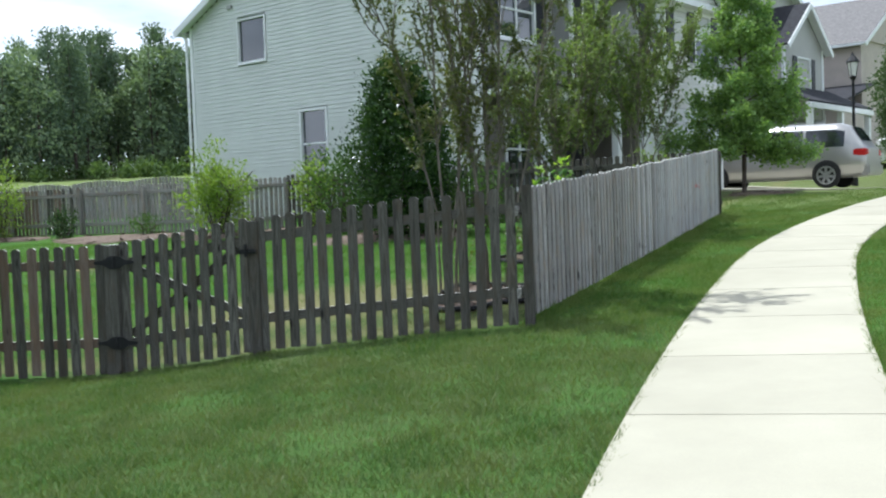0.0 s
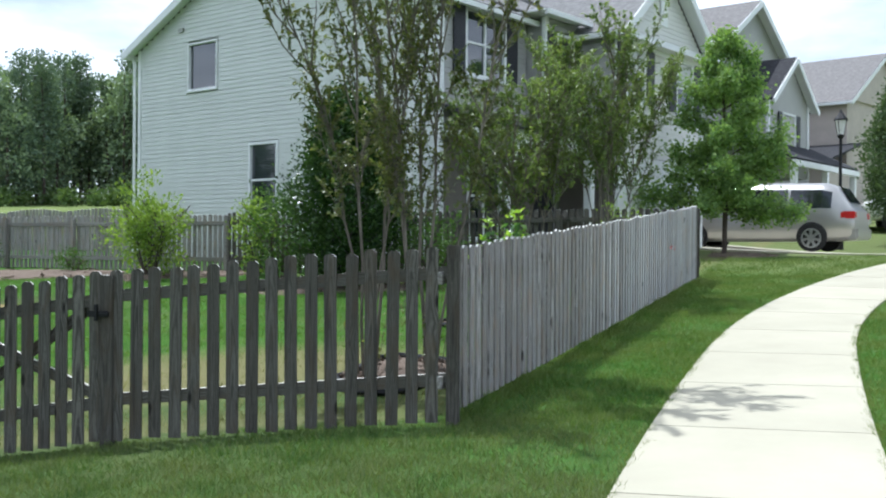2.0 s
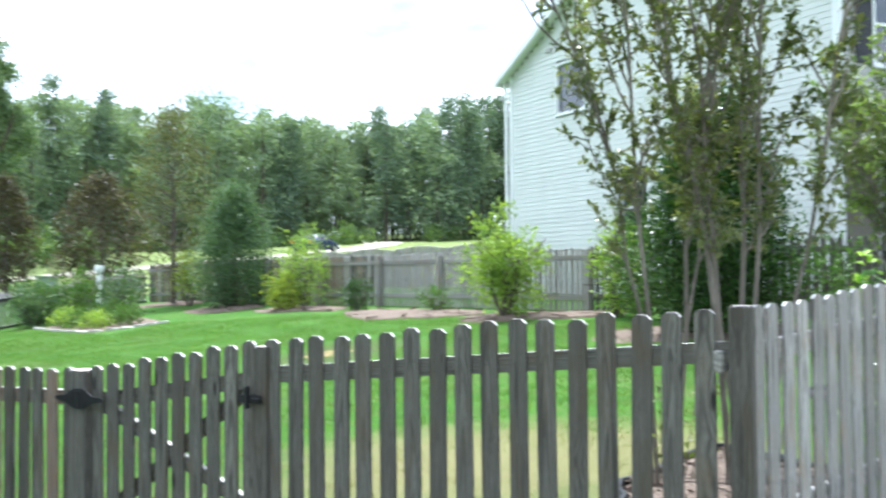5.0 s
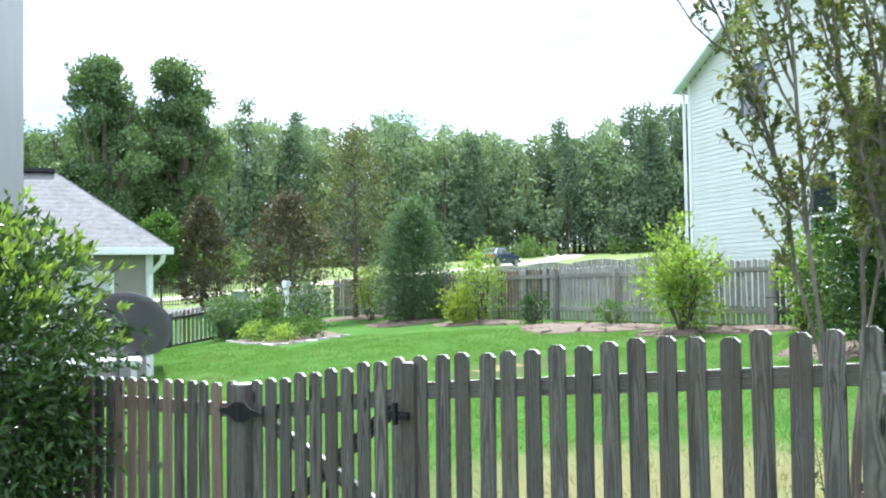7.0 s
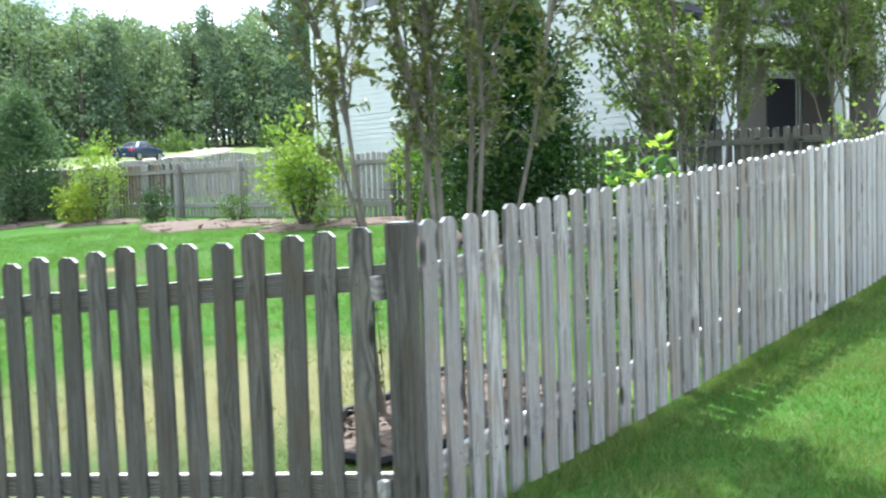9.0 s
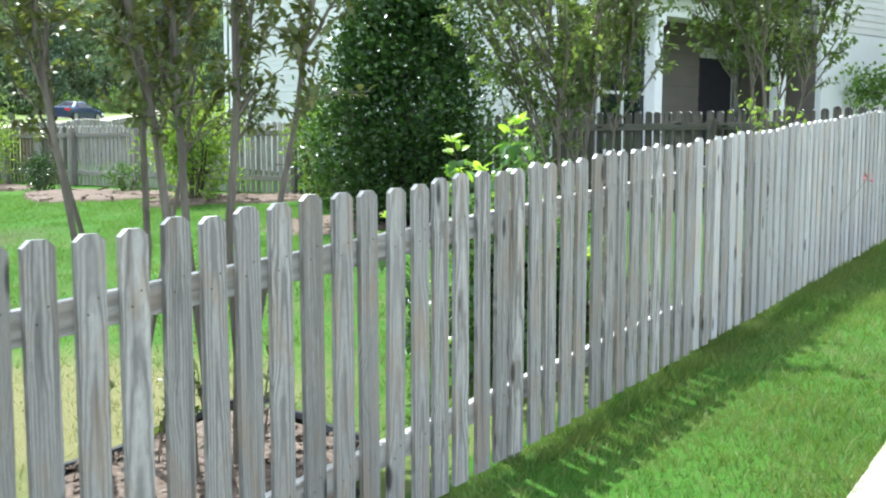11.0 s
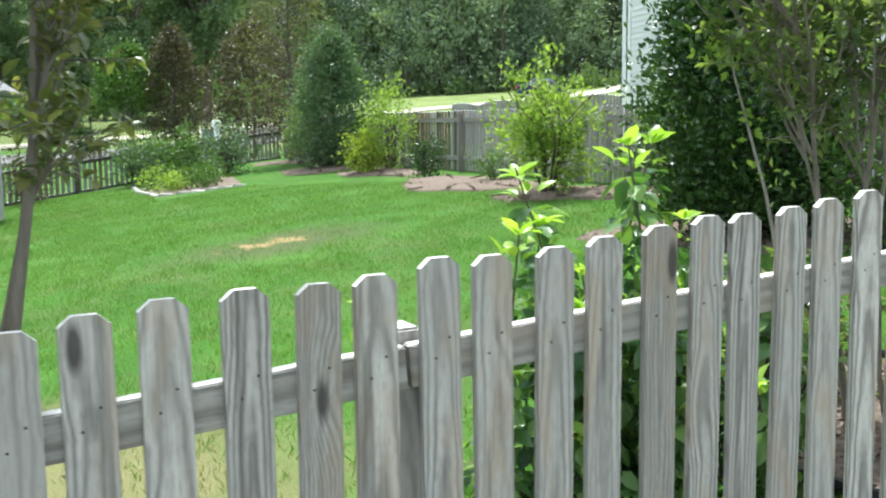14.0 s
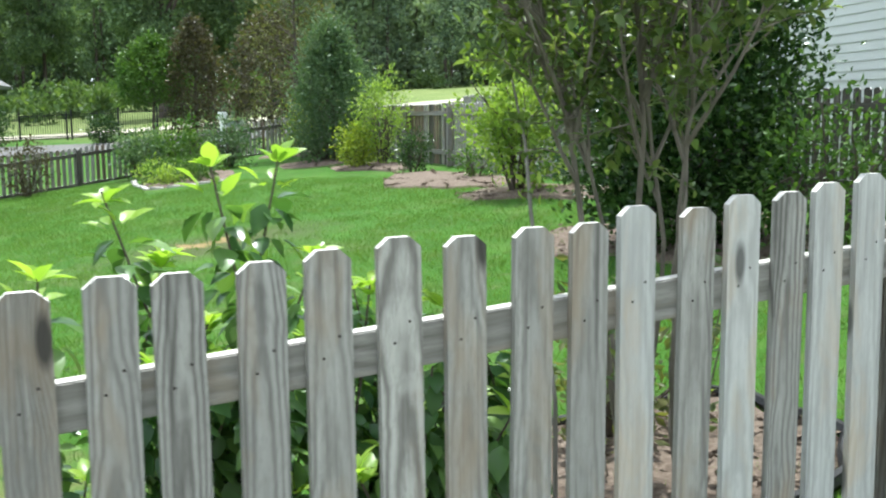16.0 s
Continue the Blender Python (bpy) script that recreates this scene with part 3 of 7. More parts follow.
PICKETS_LIT = [picket_mesh("picket", WOOD_LIT, PICK_H + dh, PICK_W) for dh in (0, 0.008, -0.006)]
PICKETS_SHADED = [picket_mesh("picket", WOOD_SHADED, PICK_H + dh, PICK_W + dw, foot=-0.075) for dh, dw in ((0, 0), (0.008, 0.001), (-0.006, -0.002), (0.012, 0.0))]
PICKET_BROWN = picket_mesh("picket", WOOD_BROWN, foot=-0.06)
PICKET_ROUND = picket_mesh("picket", WOOD, 1.15, 0.10, True)


ALONG = Matrix.Rotation(radians(90), 4, "Y")   # a board built upright is laid along x


def fence_run(fence, a, b, face, rng, step=PITCH, meshes=PICKETS, lift=0.06, posts=2.42, wood=WOOD, post_top=-0.02, rails=(0.14, 0.90), tops=None, first=0.5, inner_posts=True, silver=None, nudge=(0, ())):
    """Pickets from a to b on the side that face points to, rails behind them and posts behind those. nudge: the first
    picket set by hand, and millimetres. silver: metres along from which pickets with light put into their colour set
    in.
    """
    a, b = Vector((*a, 0)), Vector((*b, 0))
    d = (b - a).normalized()
    n = Vector((*face, 0)).normalized()
    yaw = math.atan2(d.y, d.x) if Vector((d.y, -d.x, 0)).dot(n) > 0 else math.atan2(-d.y, -d.x)
    length = (b - a).length
    foot = (lambda q: tops(q) - PICK_H) if tops else (lambda q: land(q.x, q.y) + lift)
    for k in range(int((length / step) - first) + 1):
        gap = rng.uniform(-0.004, 0.004)
        if nudge[0] <= k < nudge[0] + len(nudge[1]):
            gap = nudge[1][k - nudge[0]] / 1000
        q = a + d * (step * (k + first) + gap)
        m = pose(q.x + n.x * 0.028, q.y + n.y * 0.028, foot(q) + rng.uniform(-0.006, 0.006), 0, 0, 0) @ Matrix.Rotation(yaw, 4, "Z") @ Matrix.Rotation(rng.uniform(-0.011, 0.011), 4, "Y") @ Matrix.Rotation(rng.uniform(-0.01, 0.01), 4, "Z")
        pale = silver is not None and rng.uniform() < (step * k - silver) / 2.4
        pick = PICKETS_LIT if pale else meshes
        shared("picket", pick[rng.integers(len(pick))], m, fence)
    n_bays = max(1, round(length / posts))
    for i in range(n_bays):
        p, q = a + d * (length * i / n_bays), a + d * (length * (i + 1) / n_bays)
        for drop in rails:
            z0, z1 = foot(p) + PICK_H - drop, foot(q) + PICK_H - drop
            bm = one_box(0, -0.019, 0, 0.089, 0.019, (q - p).length - 0.004, bevel=0.003)
            pitch = math.atan2(z1 - z0, (q - p).length)
            ob = paint_sunlit_top(part("rail", bm, WOOD_RAIL if wood is WOOD else wood, fence), 0, -1)
            ob.matrix_basis = Matrix.Translation((p.x, p.y, z0)) @ Matrix.Rotation(math.atan2(d.y, d.x), 4, "Z") @ Matrix.Rotation(-pitch, 4, "Y") @ ALONG
        if inner_posts and i:
            add_post(fence, p - n * 0.066, foot(p) + PICK_H + post_top, yaw, wood)
    return n_bays


def add_post(fence, p, top, yaw, wood=WOOD, w=0.089):
    g = land(p.x, p.y) - 0.12
    bm = one_box(-w / 2, -w / 2, g, w / 2, w / 2, top, bevel=0.006)
    ob = paint_sunlit_top(part("post", bm, wood, fence), 2, 1)
    ob.matrix_basis = Matrix.Translation((p.x, p.y, 0)) @ Matrix.Rotation(yaw, 4, "Z")
    return ob


rng = np.random.default_rng(11)
CORNER, END = Vector((0.724, 8.84, 0)), Vector((5.14, 18.58, 0))


def front_top(q):
    """The top line of the front fence, which falls to the gate and then runs level."""
    return float(np.interp(0.87 - q.x, (0.0, 2.61, 3.7, 4.2, 8.0), (1.560, 1.351, 1.182, 1.142, 1.10)))


side_fence = base("picket_fence", "weathered grey pine picket fence with dog-eared tops along the footpath", "fence")
side_dir = (END - CORNER).normalized()
fence_run(side_fence, CORNER[:2], END[:2], (0.911, -0.412), rng, lift=0.095, first=1.0, post_top=-0.135, rails=(0.163, 0.905), silver=3.4,
          nudge=(8, (-8, 0, 4, -1, 0, 14, -1, -4, 10, 3, -7, 4, -7, -1, -9, 14, 4, 1, -2, -3, 6, 6, 9, 9, 3, 12, 9, -1, -12, -12)))
add_post(side_fence, END - Vector((0.02, 0.05, 0)), land(END.x, END.y) + 1.24, math.atan2(side_dir.y, side_dir.x))

front_fence = base("picket_fence", "shaded weathered grey pine picket fence with a gate beside it", "fence")
FD = Vector((-2.7, 0.35, 0)).normalized()


def on_front(x):
    return Vector((x, 8.868 + (0.87 - x) * 0.122, 0))


GATE_R, GATE_L = -1.70, -3.02
fence_run(front_fence, on_front(0.80)[:2], on_front(GATE_R)[:2], (-0.128, -0.992), rng, tops=front_top, step=0.1452, first=0.846, inner_posts=False, meshes=PICKETS_SHADED, wood=WOOD_SHADED)
add_post(front_fence, Vector((0.825, 8.868, 0)), 1.562, math.atan2(FD.y, FD.x), WOOD_SHADED, w=0.092)
add_post(front_fence, on_front(GATE_R) + Vector((0.0, -0.005, 0)), front_top(on_front(GATE_R)) - 0.03, math.atan2(FD.y, FD.x), WOOD_SHADED, w=0.10)
add_post(front_fence, on_front(GATE_L - 0.06) + Vector((0.0, -0.02, 0)), front_top(on_front(GATE_L)) - 0.02, math.atan2(FD.y, FD.x), WOOD_SHADED, w=0.14)
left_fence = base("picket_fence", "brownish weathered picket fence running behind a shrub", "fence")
fence_run(left_fence, on_front(GATE_L - 0.12)[:2], on_front(-6.9)[:2], (-0.128, -0.992), rng, tops=front_top, meshes=[PICKET_BROWN, PICKETS_SHADED[0]], wood=WOOD_BROWN)


def build_gate():
    gate = base("garden_gate", "closed weathered picket gate with crossed braces and black iron fittings", "gate")
    yaw = math.atan2(-FD.y, -FD.x)
    a, b = on_front(GATE_L + 0.06), on_front(GATE_R - 0.09)
    n, length = 9, (b - a).length
    for i in range(n + 1):
        q = a.lerp(b, i / n)
        shared("picket", PICKETS_SHADED[i % 4], Matrix.Translation((q.x - 0.004, q.y - 0.028, front_top(q) - PICK_H)) @ Matrix.Rotation(yaw + rng.uniform(-0.01, 0.01), 4, "Z"), gate)
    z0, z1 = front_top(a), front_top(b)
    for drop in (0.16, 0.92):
        ob = paint_sunlit_top(part("rail", one_box(0, -0.019, 0, 0.089, 0.019, length, bevel=0.003), WOOD_SHADED, gate), 0, -1)
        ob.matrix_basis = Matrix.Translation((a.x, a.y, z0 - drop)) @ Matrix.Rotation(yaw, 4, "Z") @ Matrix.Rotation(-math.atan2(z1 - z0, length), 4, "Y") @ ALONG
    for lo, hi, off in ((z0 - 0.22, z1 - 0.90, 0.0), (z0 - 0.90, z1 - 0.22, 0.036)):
        ob = part("brace", one_box(-0.04, -0.017, 0.03, 0.04, 0.017, math.hypot(length, hi - lo) - 0.03, bevel=0.003), WOOD_SHADED, gate)
        paint_sunlit_top(ob, 0, -1)
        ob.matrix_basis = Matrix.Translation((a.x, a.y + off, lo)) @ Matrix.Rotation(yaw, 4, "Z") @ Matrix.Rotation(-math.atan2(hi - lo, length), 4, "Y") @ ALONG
    for z in (z0 - 0.19, z0 - 0.95):
        for s in (-1, 1):
            o = [(0, -0.062), (s * 0.05, -0.058), (s * 0.11, -0.022), (s * 0.19, -0.014), (s * 0.205, 0.0), (s * 0.19, 0.014), (s * 0.11, 0.022), (s * 0.05, 0.058), (0, 0.062)]
            ob = part("hinge_strap", slab_of(o if s > 0 else o[::-1], 0, 0.008, UPRIGHT), IRON, gate, "black iron strap hinge")
            q = a + (b - a).normalized() * -0.075
            ob.matrix_basis = Matrix.Translation((q.x, q.y - 0.112, z)) @ Matrix.Rotation(yaw, 4, "Z")
        bm = bmesh.new()
        tube(bm, [(0, 0, -0.05), (0, 0, 0.05)], [0.014, 0.014], 8)
        ob = part("hinge_pin", bm, IRON, gate)
        ob.matrix_basis = Matrix.Translation((q.x, q.y - 0.122, z))
    q = b + (b - a).normalized() * 0.02
    bm = box(bmesh.new(), -0.07, -0.012, -0.022, 0.09, 0.0, 0.022, bevel=0.003)
    box(bm, -0.012, -0.03, -0.05, 0.012, -0.005, 0.07, bevel=0.003)
    box(bm, 0.03, -0.035, -0.008, 0.10, -0.012, 0.008, bevel=0.003)
    ob = part("latch", bm, IRON, gate, "black iron gate latch")
    ob.matrix_basis = Matrix.Translation((q.x, q.y - 0.07, z1 - 0.30)) @ Matrix.Rotation(yaw, 4, "Z")
    return gate


build_gate()

# the long boundary fence between the two gardens, its rails and posts towards the yard
back_fence = base("picket_fence", "long weathered grey boundary fence with posts and rails facing the yard", "fence")
fence_run(back_fence, (5.25, 18.62), (-3.48, 23.10), (0.45, 0.89), rng, lift=0.05, post_top=-0.10, meshes=PICKETS_SHADED, wood=WOOD_SHADED)
fence_run(back_fence, (-3.48, 23.10), (-9.2, 25.95), (0.45, 0.89), rng, lift=0.02, post_top=-0.06, meshes=PICKETS, wood=WOOD)
add_post(back_fence, Vector((-3.50, 23.03, 0)), land(-3.5, 23.0) + 1.16, 2.67)
add_post(back_fence, Vector((-9.22, 25.88, 0)), land(-9.2, 25.9) + 1.14, 2.67)
far_fence = base("picket_fence", "brown shaded picket fence behind young trees", "fence")
fence_run(far_fence, (-9.25, 25.98), (-20.2, 31.3), (0.45, 0.89), rng, lift=0.02, meshes=[PICKETS[0], PICKETS_SHADED[1], PICKET_BROWN], wood=WOOD)
low_fence = base("picket_fence", "low brownish-grey picket fence at the far side of the yard", "fence")
fence_run(low_fence, (-20.2, 31.2), (-20.6, 17.5), (-1, 0.0), rng, lift=-0.20, post_top=-0.05, step=0.155, meshes=[PICKET_BROWN] + PICKETS, wood=WOOD_SHADED)
arched_fence = base("picket_fence", "grey picket fence with arched top in the next garden", "fence")


def arched_top(q):
    s = (Vector((q.x, q.y)) - Vector((-7.0, 28.75))).length
    return land(q.x, q.y) + 1.08 + 0.10 * abs(math.sin(s * math.pi / 2.6))


fence_run(arched_fence, (-7.0, 28.75), (-15.4, 33.6), (0.5, -0.87), rng, meshes=[PICKET_ROUND], tops=arched_top)


# ---- houses ----
def boards(parent, m, width, height, material, holes=(), pitch=0.16, gable=None, x_from=0.0):
    """Lapped siding boards on a wall that faces -y of m. gable: (eave height, slope) cuts the boards above the eaves."""
    z = 0.0
    while z < height - 0.02:
        lo, hi = x_from, width
        if gable and z + pitch > gable[0]:
            cut = (z + pitch - gable[0]) / gable[1]
            lo, hi = x_from + cut, width - cut
        spans = [(lo, hi)] if hi - lo > 0.1 else []
        for hx0, hz0, hx1, hz1 in holes:
            if z + pitch > hz0 + 0.02 and z < hz1 - 0.02:
                spans = [s for a, b in spans for s in ((a, min(b, hx0)), (max(a, hx1), b)) if s[1] - s[0] > 0.02]
        for a, b in spans:
            bm = bmesh.new()
            v = [bm.verts.new(c) for c in ((a, -0.018, z), (b, -0.018, z), (b, -0.004, z + pitch), (a, -0.004, z + pitch),
                                           (a, 0.0, z), (b, 0.0, z), (b, 0.0, z + pitch), (a, 0.0, z + pitch))]
            for f in ((0, 1, 2, 3), (5, 4, 7, 6), (4, 5, 1, 0), (3, 2, 6, 7), (4, 0, 3, 7), (1, 5, 6, 2)):
                bm.faces.new([v[i] for i in f])
            ob = part("siding_board", bm, material, parent)
            ob.matrix_basis = m
        z += pitch


bm = one_box(-0.14, -0.004, -0.015, 0.14, 0.005, 0.015)
LOUVRE = bpy.data.meshes.new("louvre")
bm.to_mesh(LOUVRE)
bm.free()
LOUVRE.materials.append(SHUTTER)


def add_window(parent, m, x0, z0, x1, z1, shutters=False, mid=True, blind=0.0, upright=False, fw=0.07):
    win = new("window")
    win.parent = parent
    win.matrix_basis = m
    for a in ((x0 - fw, z0 - fw, x0, z1 + fw), (x1, z0 - fw, x1 + fw, z1 + fw), (x0, z1, x1, z1 + fw), (x0, z0 - fw, x1, z0)):
        part("frame", one_box(a[0], -0.045, a[1], a[2], 0.06, a[3], bevel=0.006), TRIM, win)
    part("sill", one_box(x0 - fw - 0.02, -0.075, z0 - fw - 0.035, x1 + fw + 0.02, 0.0, z0 - fw, bevel=0.006), TRIM, win)
    part("pane", one_box(x0, 0.03, z0, x1, 0.04, z1), GLASS, win)
    if mid:
        zm = (z0 + z1) / 2
        part("meeting_rail", one_box(x0, 0.0, zm - 0.025, x1, 0.029, zm + 0.025, bevel=0.004), TRIM, win)
    if upright:
        xm = (x0 + x1) / 2
        part("mullion", one_box(xm - 0.03, -0.01, z0, xm + 0.03, 0.029, z1, bevel=0.004), TRIM, win)
    if blind:
        part("blind", one_box(x0, 0.012, z1 - blind * (z1 - z0), x1, 0.022, z1), BLIND, win)
    if shutters:
        for s in (-1, 1):
            a = x0 - fw - 0.40 if s < 0 else x1 + fw + 0.02
            part("shutter", one_box(a, -0.055, z0 - 0.05, a + 0.38, -0.026, z1 + 0.05, bevel=0.004), SHUTTER, win, "black louvred shutter")
            n = int((z1 - z0 - 0.08) / 0.07)
            for i in range(n):
                shared("louvre", LOUVRE, Matrix.Translation((a + 0.19, -0.06, z0 + 0.05 + 0.07 * i)), win)
    return win


def roof_slab(parent, m, pts, thick, material, name="roof"):
    """A sloping roof plane over four points of a house frame, with thickness."""
    bm = bmesh.new()
    up = (Vector(pts[1]) - Vector(pts[0])).cross(Vector(pts[2]) - Vector(pts[1])).normalized()
    if up.z < 0:
        up = -up
    a = [bm.verts.new(Vector(p)) for p in pts]
    b = [bm.verts.new(Vector(p) + up * thick) for p in pts]
    n = len(pts)
    bm.faces.new(a)
    bm.faces.new(b)
    for i in range(n):
        bm.faces.new((a[i], a[(i + 1) % n], b[(i + 1) % n], b[i]))
    bmesh.ops.recalc_face_normals(bm, faces=bm.faces)
    ob = part(name, bm, material, parent)
    ob.matrix_basis = m
    return ob


def beam(parent, m, p, q, w, h, material, name):
    """A straight board from p to q in a house frame."""
    p, q = Vector(p), Vector(q)
    ob = part(name, one_box(0, -w / 2, -h / 2, (q - p).length, w / 2, h / 2, bevel=0.008), material, parent)
    d = q - p
    ob.matrix_basis = m @ Matrix.Translation(p) @ Matrix.Rotation(math.atan2(d.y, d.x), 4, "Z") @ Matrix.Rotation(-math.atan2(d.z, math.hypot(d.x, d.y)), 4, "Y")
    return ob


def build_house_one():
    """x along the street front, y into the house, z from its sill; the gable wall is at x = 0."""
    h = base("house", "two-storey ivory-sided gabled house with white trim and black shutters", "house")
    Z = 1.15
    H = Matrix.Translation((0.95, 21.8, Z)) @ Matrix.Rotation(radians(50.0), 4, "Z")
    DEEP, EAVE, SL, LONG = 10.1, 5.42, 0.486, 8.6
    RIDGE = EAVE + DEEP / 2 * SL
    # gable wall: faces -x of the house frame; its own frame runs from the back corner to the front one
    G = H @ Matrix.Translation((0, DEEP, 0)) @ Matrix.Rotation(radians(-90), 4, "Z")
    holes = ((2.06, 4.14, 3.23, 5.36), (4.37, 1.02, 5.38, 2.78))
    boards(h, G, DEEP, RIDGE, SIDING, holes, 0.108, (EAVE, SL))
    add_window(h, G, 2.13, 4.21, 3.16, 5.29, mid=False, fw=0.05)
    add_window(h, G, 4.44, 1.09, 5.31, 2.71)
    bm = slab_of([(0.02, 0), (DEEP - 0.02, 0), (DEEP - 0.02, EAVE), (DEEP / 2, RIDGE - 0.02), (0.02, EAVE)], 0, 0.02, UPRIGHT)
    bmesh.ops.translate(bm, verts=bm.verts, vec=(0, 0.10, 0))
    ob = part("gable_wall", bm, SIDING, h)
    ob.matrix_basis = G
    part("foundation", one_box(0.03, 0.03, -0.9, LONG, DEEP, 0.0), BRICK_TAN, h).matrix_basis = H
    for x, w in ((0.0, 0.11), (DEEP - 0.11, 0.11)):
        ob = part("corner_board", one_box(x, -0.035, 0, x + w, 0.02, EAVE - 0.02, bevel=0.006), TRIM, h)
        ob.matrix_basis = G
    bm = bmesh.new()
    tube(bm, [(-0.10, -0.06, 0.05), (-0.10, -0.06, EAVE - 0.35), (-0.24, -0.06, EAVE - 0.12), (-0.24, -0.06, EAVE - 0.02)], [0.045] * 4, 8)
    part("downspout", bm, TRIM, h).matrix_basis = G
    bm = bmesh.new()
    tube(bm, [(DEEP + 0.06, -0.05, 0.05), (DEEP + 0.06, -0.05, EAVE - 0.35), (DEEP + 0.2, -0.05, EAVE - 0.12), (DEEP + 0.2, -0.05, EAVE - 0.02)], [0.045] * 4, 8)
    part("downspout", bm, TRIM, h).matrix_basis = G
    ob = part("vent", one_box(1.72, -0.07, 5.66, 1.92, -0.02, 5.76, bevel=0.01), SIDING_GREIGE, h)
    ob.matrix_basis = G
    # roof planes with overhang, rake boards, gutters
    o = 0.30
    roof_slab(h, H, [(-o, DEEP + o, EAVE - o * SL), (LONG, DEEP + o, EAVE - o * SL), (LONG, DEEP / 2, RIDGE), (-o, DEEP / 2, RIDGE)], 0.07, SHINGLE_GREY)
    roof_slab(h, H, [(-o, -o, EAVE - o * SL), (LONG, -o, EAVE - o * SL), (LONG, DEEP / 2, RIDGE), (-o, DEEP / 2, RIDGE)], 0.07, SHINGLE_GREY)
    for s in (0, 1):
        y_low = DEEP + o if s else -o
        beam(h, H, (-o - 0.02, y_low, EAVE - o * SL - 0.05), (-o - 0.02, DEEP / 2, RIDGE - 0.05), 0.035, 0.19, TRIM, "rake_board")
        beam(h, H, (-o, y_low, EAVE - o * SL - 0.02), (LONG, y_low, EAVE - o * SL - 0.02), 0.12, 0.11, TRIM, "gutter")
        roof_slab(h, H, [(-o, y_low, EAVE - o * SL - 0.03), (0.0, y_low, EAVE - o * SL - 0.03), (0.0, DEEP / 2, RIDGE - 0.03), (-o, DEEP / 2, RIDGE - 0.03)], 0.015, TRIM, "soffit")
    # street front in three steps: recessed, then 0.5 m, then 1.5 m forward
    F = H @ Matrix.Rotation(0, 4, "Z")
    UP = 2.75
    boards(h, F @ Matrix.Translation((0, 0, UP)), 2.95, EAVE - UP, SIDING_GREIGE, ((0.73, 1.13, 2.16, 2.54),), 0.11)
    add_window(h, F @ Matrix.Translation((0, 0, UP)), 0.80, 1.20, 2.09, 2.47, True, True, 0.0, True)
    B = F @ Matrix.Translation((2.95, -0.5, UP))
    boards(h, B, 1.45, EAVE - UP, SIDING_GREIGE, ((0.43, 0.93, 1.17, 2.37),), 0.11)
    add_window(h, B, 0.50, 1.00, 1.10, 2.30, True)
    part("bay_block", one_box(0.02, 0.06, 0, 1.43, 0.5, EAVE - UP), SIDING_GREIGE, h).matrix_basis = B
    ob = part("corner_board", one_box(-0.06, -0.04, 0, 0.10, 0.05, EAVE - UP, bevel=0.006), TRIM, h)
    ob.matrix_basis = B
    C = F @ Matrix.Translation((4.35, -1.5, -0.12))
    WC, CS = 4.3, 0.84
    boards(h, C @ Matrix.Translation((0, 0, 2.6)), WC, EAVE - 2.6 + WC / 2 * CS, SIDING_PALE, ((0.33, 1.18, 1.27, 2.50), (2.83, 1.18, 3.77, 2.50)), 0.11, (EAVE - 2.6, CS))
    for x in (0.40, 2.90):
        add_window(h, C @ Matrix.Translation((0, 0, 2.6)), x, 1.25, x + 0.80, 2.43, True, True, 0.45)
    side = C @ Matrix.Rotation(radians(-90), 4, "Z") @ Matrix.Translation((-1.5, 0.0, 0))
    boards(h, side, 1.5, 2.55, SIDING_PORCH_SHADE, (), 0.11)
    boards(h, side @ Matrix.Translation((0, 0, 2.55)), 1.5, EAVE - 2.55, SIDING_GREIGE, (), 0.11)
    for x in (-0.03, WC - 0.1):
        part("corner_board", one_box(x, -0.045, 0, x + 0.14, 0.06, EAVE, bevel=0.006), TRIM, h).matrix_basis = C
    part("frieze", one_box(0.12, -0.05, EAVE - 0.38, WC - 0.1, 0.0, EAVE, bevel=0.006), TRIM, h).matrix_basis = C
    part("garage_surround", one_box(0.1, -0.03, 0, WC - 0.1, 0.05, 2.58), TRIM, h).matrix_basis = C
    for i in range(4):
        for j in range(4):
            part("garage_panel", one_box(0.55 + j * 0.83, -0.055, 0.05 + i * 0.53, 1.33 + j * 0.83, -0.03, 0.53 + i * 0.53, bevel=0.012), TRIM, h).matrix_basis = C
    part("garage_block", one_box(0.03, 0.06, 0, WC, 1.5, EAVE), SIDING_GREIGE, h).matrix_basis = C
    pk = EAVE + (WC / 2 + 0.3) * CS - 0.3 * CS
    for s in (0, 1):
        xl = WC + 0.3 if s else -0.3
        roof_slab(h, C, [(xl, -0.35, EAVE - 0.19), (xl, 4.2, EAVE - 0.19), (WC / 2, 4.2, pk), (WC / 2, -0.35, pk)], 0.07, SHINGLE_GREY)
        roof_slab(h, C, [(xl, -0.35, EAVE - 0.205), (xl, -0.02, EAVE - 0.205), (WC / 2, -0.02, pk - 0.015), (WC / 2, -0.35, pk - 0.015)], 0.012, TRIM, "soffit")
        beam(h, C, (xl, -0.37, EAVE - 0.22), (WC / 2, -0.37, pk - 0.03), 0.035, 0.2, TRIM, "rake_board")
        beam(h, C, (xl, -0.35, EAVE - 0.21), (xl, 2.0, EAVE - 0.21), 0.12, 0.11, TRIM, "gutter")
    part("soffit", one_box(-0.3, -0.35, EAVE - 0.27, WC + 0.3, 0.0, EAVE - 0.24), TRIM, h).matrix_basis = C
    part("gable_vent", one_box(WC / 2 - 0.18, -0.05, EAVE + 0.35, WC / 2 + 0.18, -0.02, EAVE + 0.95, bevel=0.01), TRIM, h).matrix_basis = C
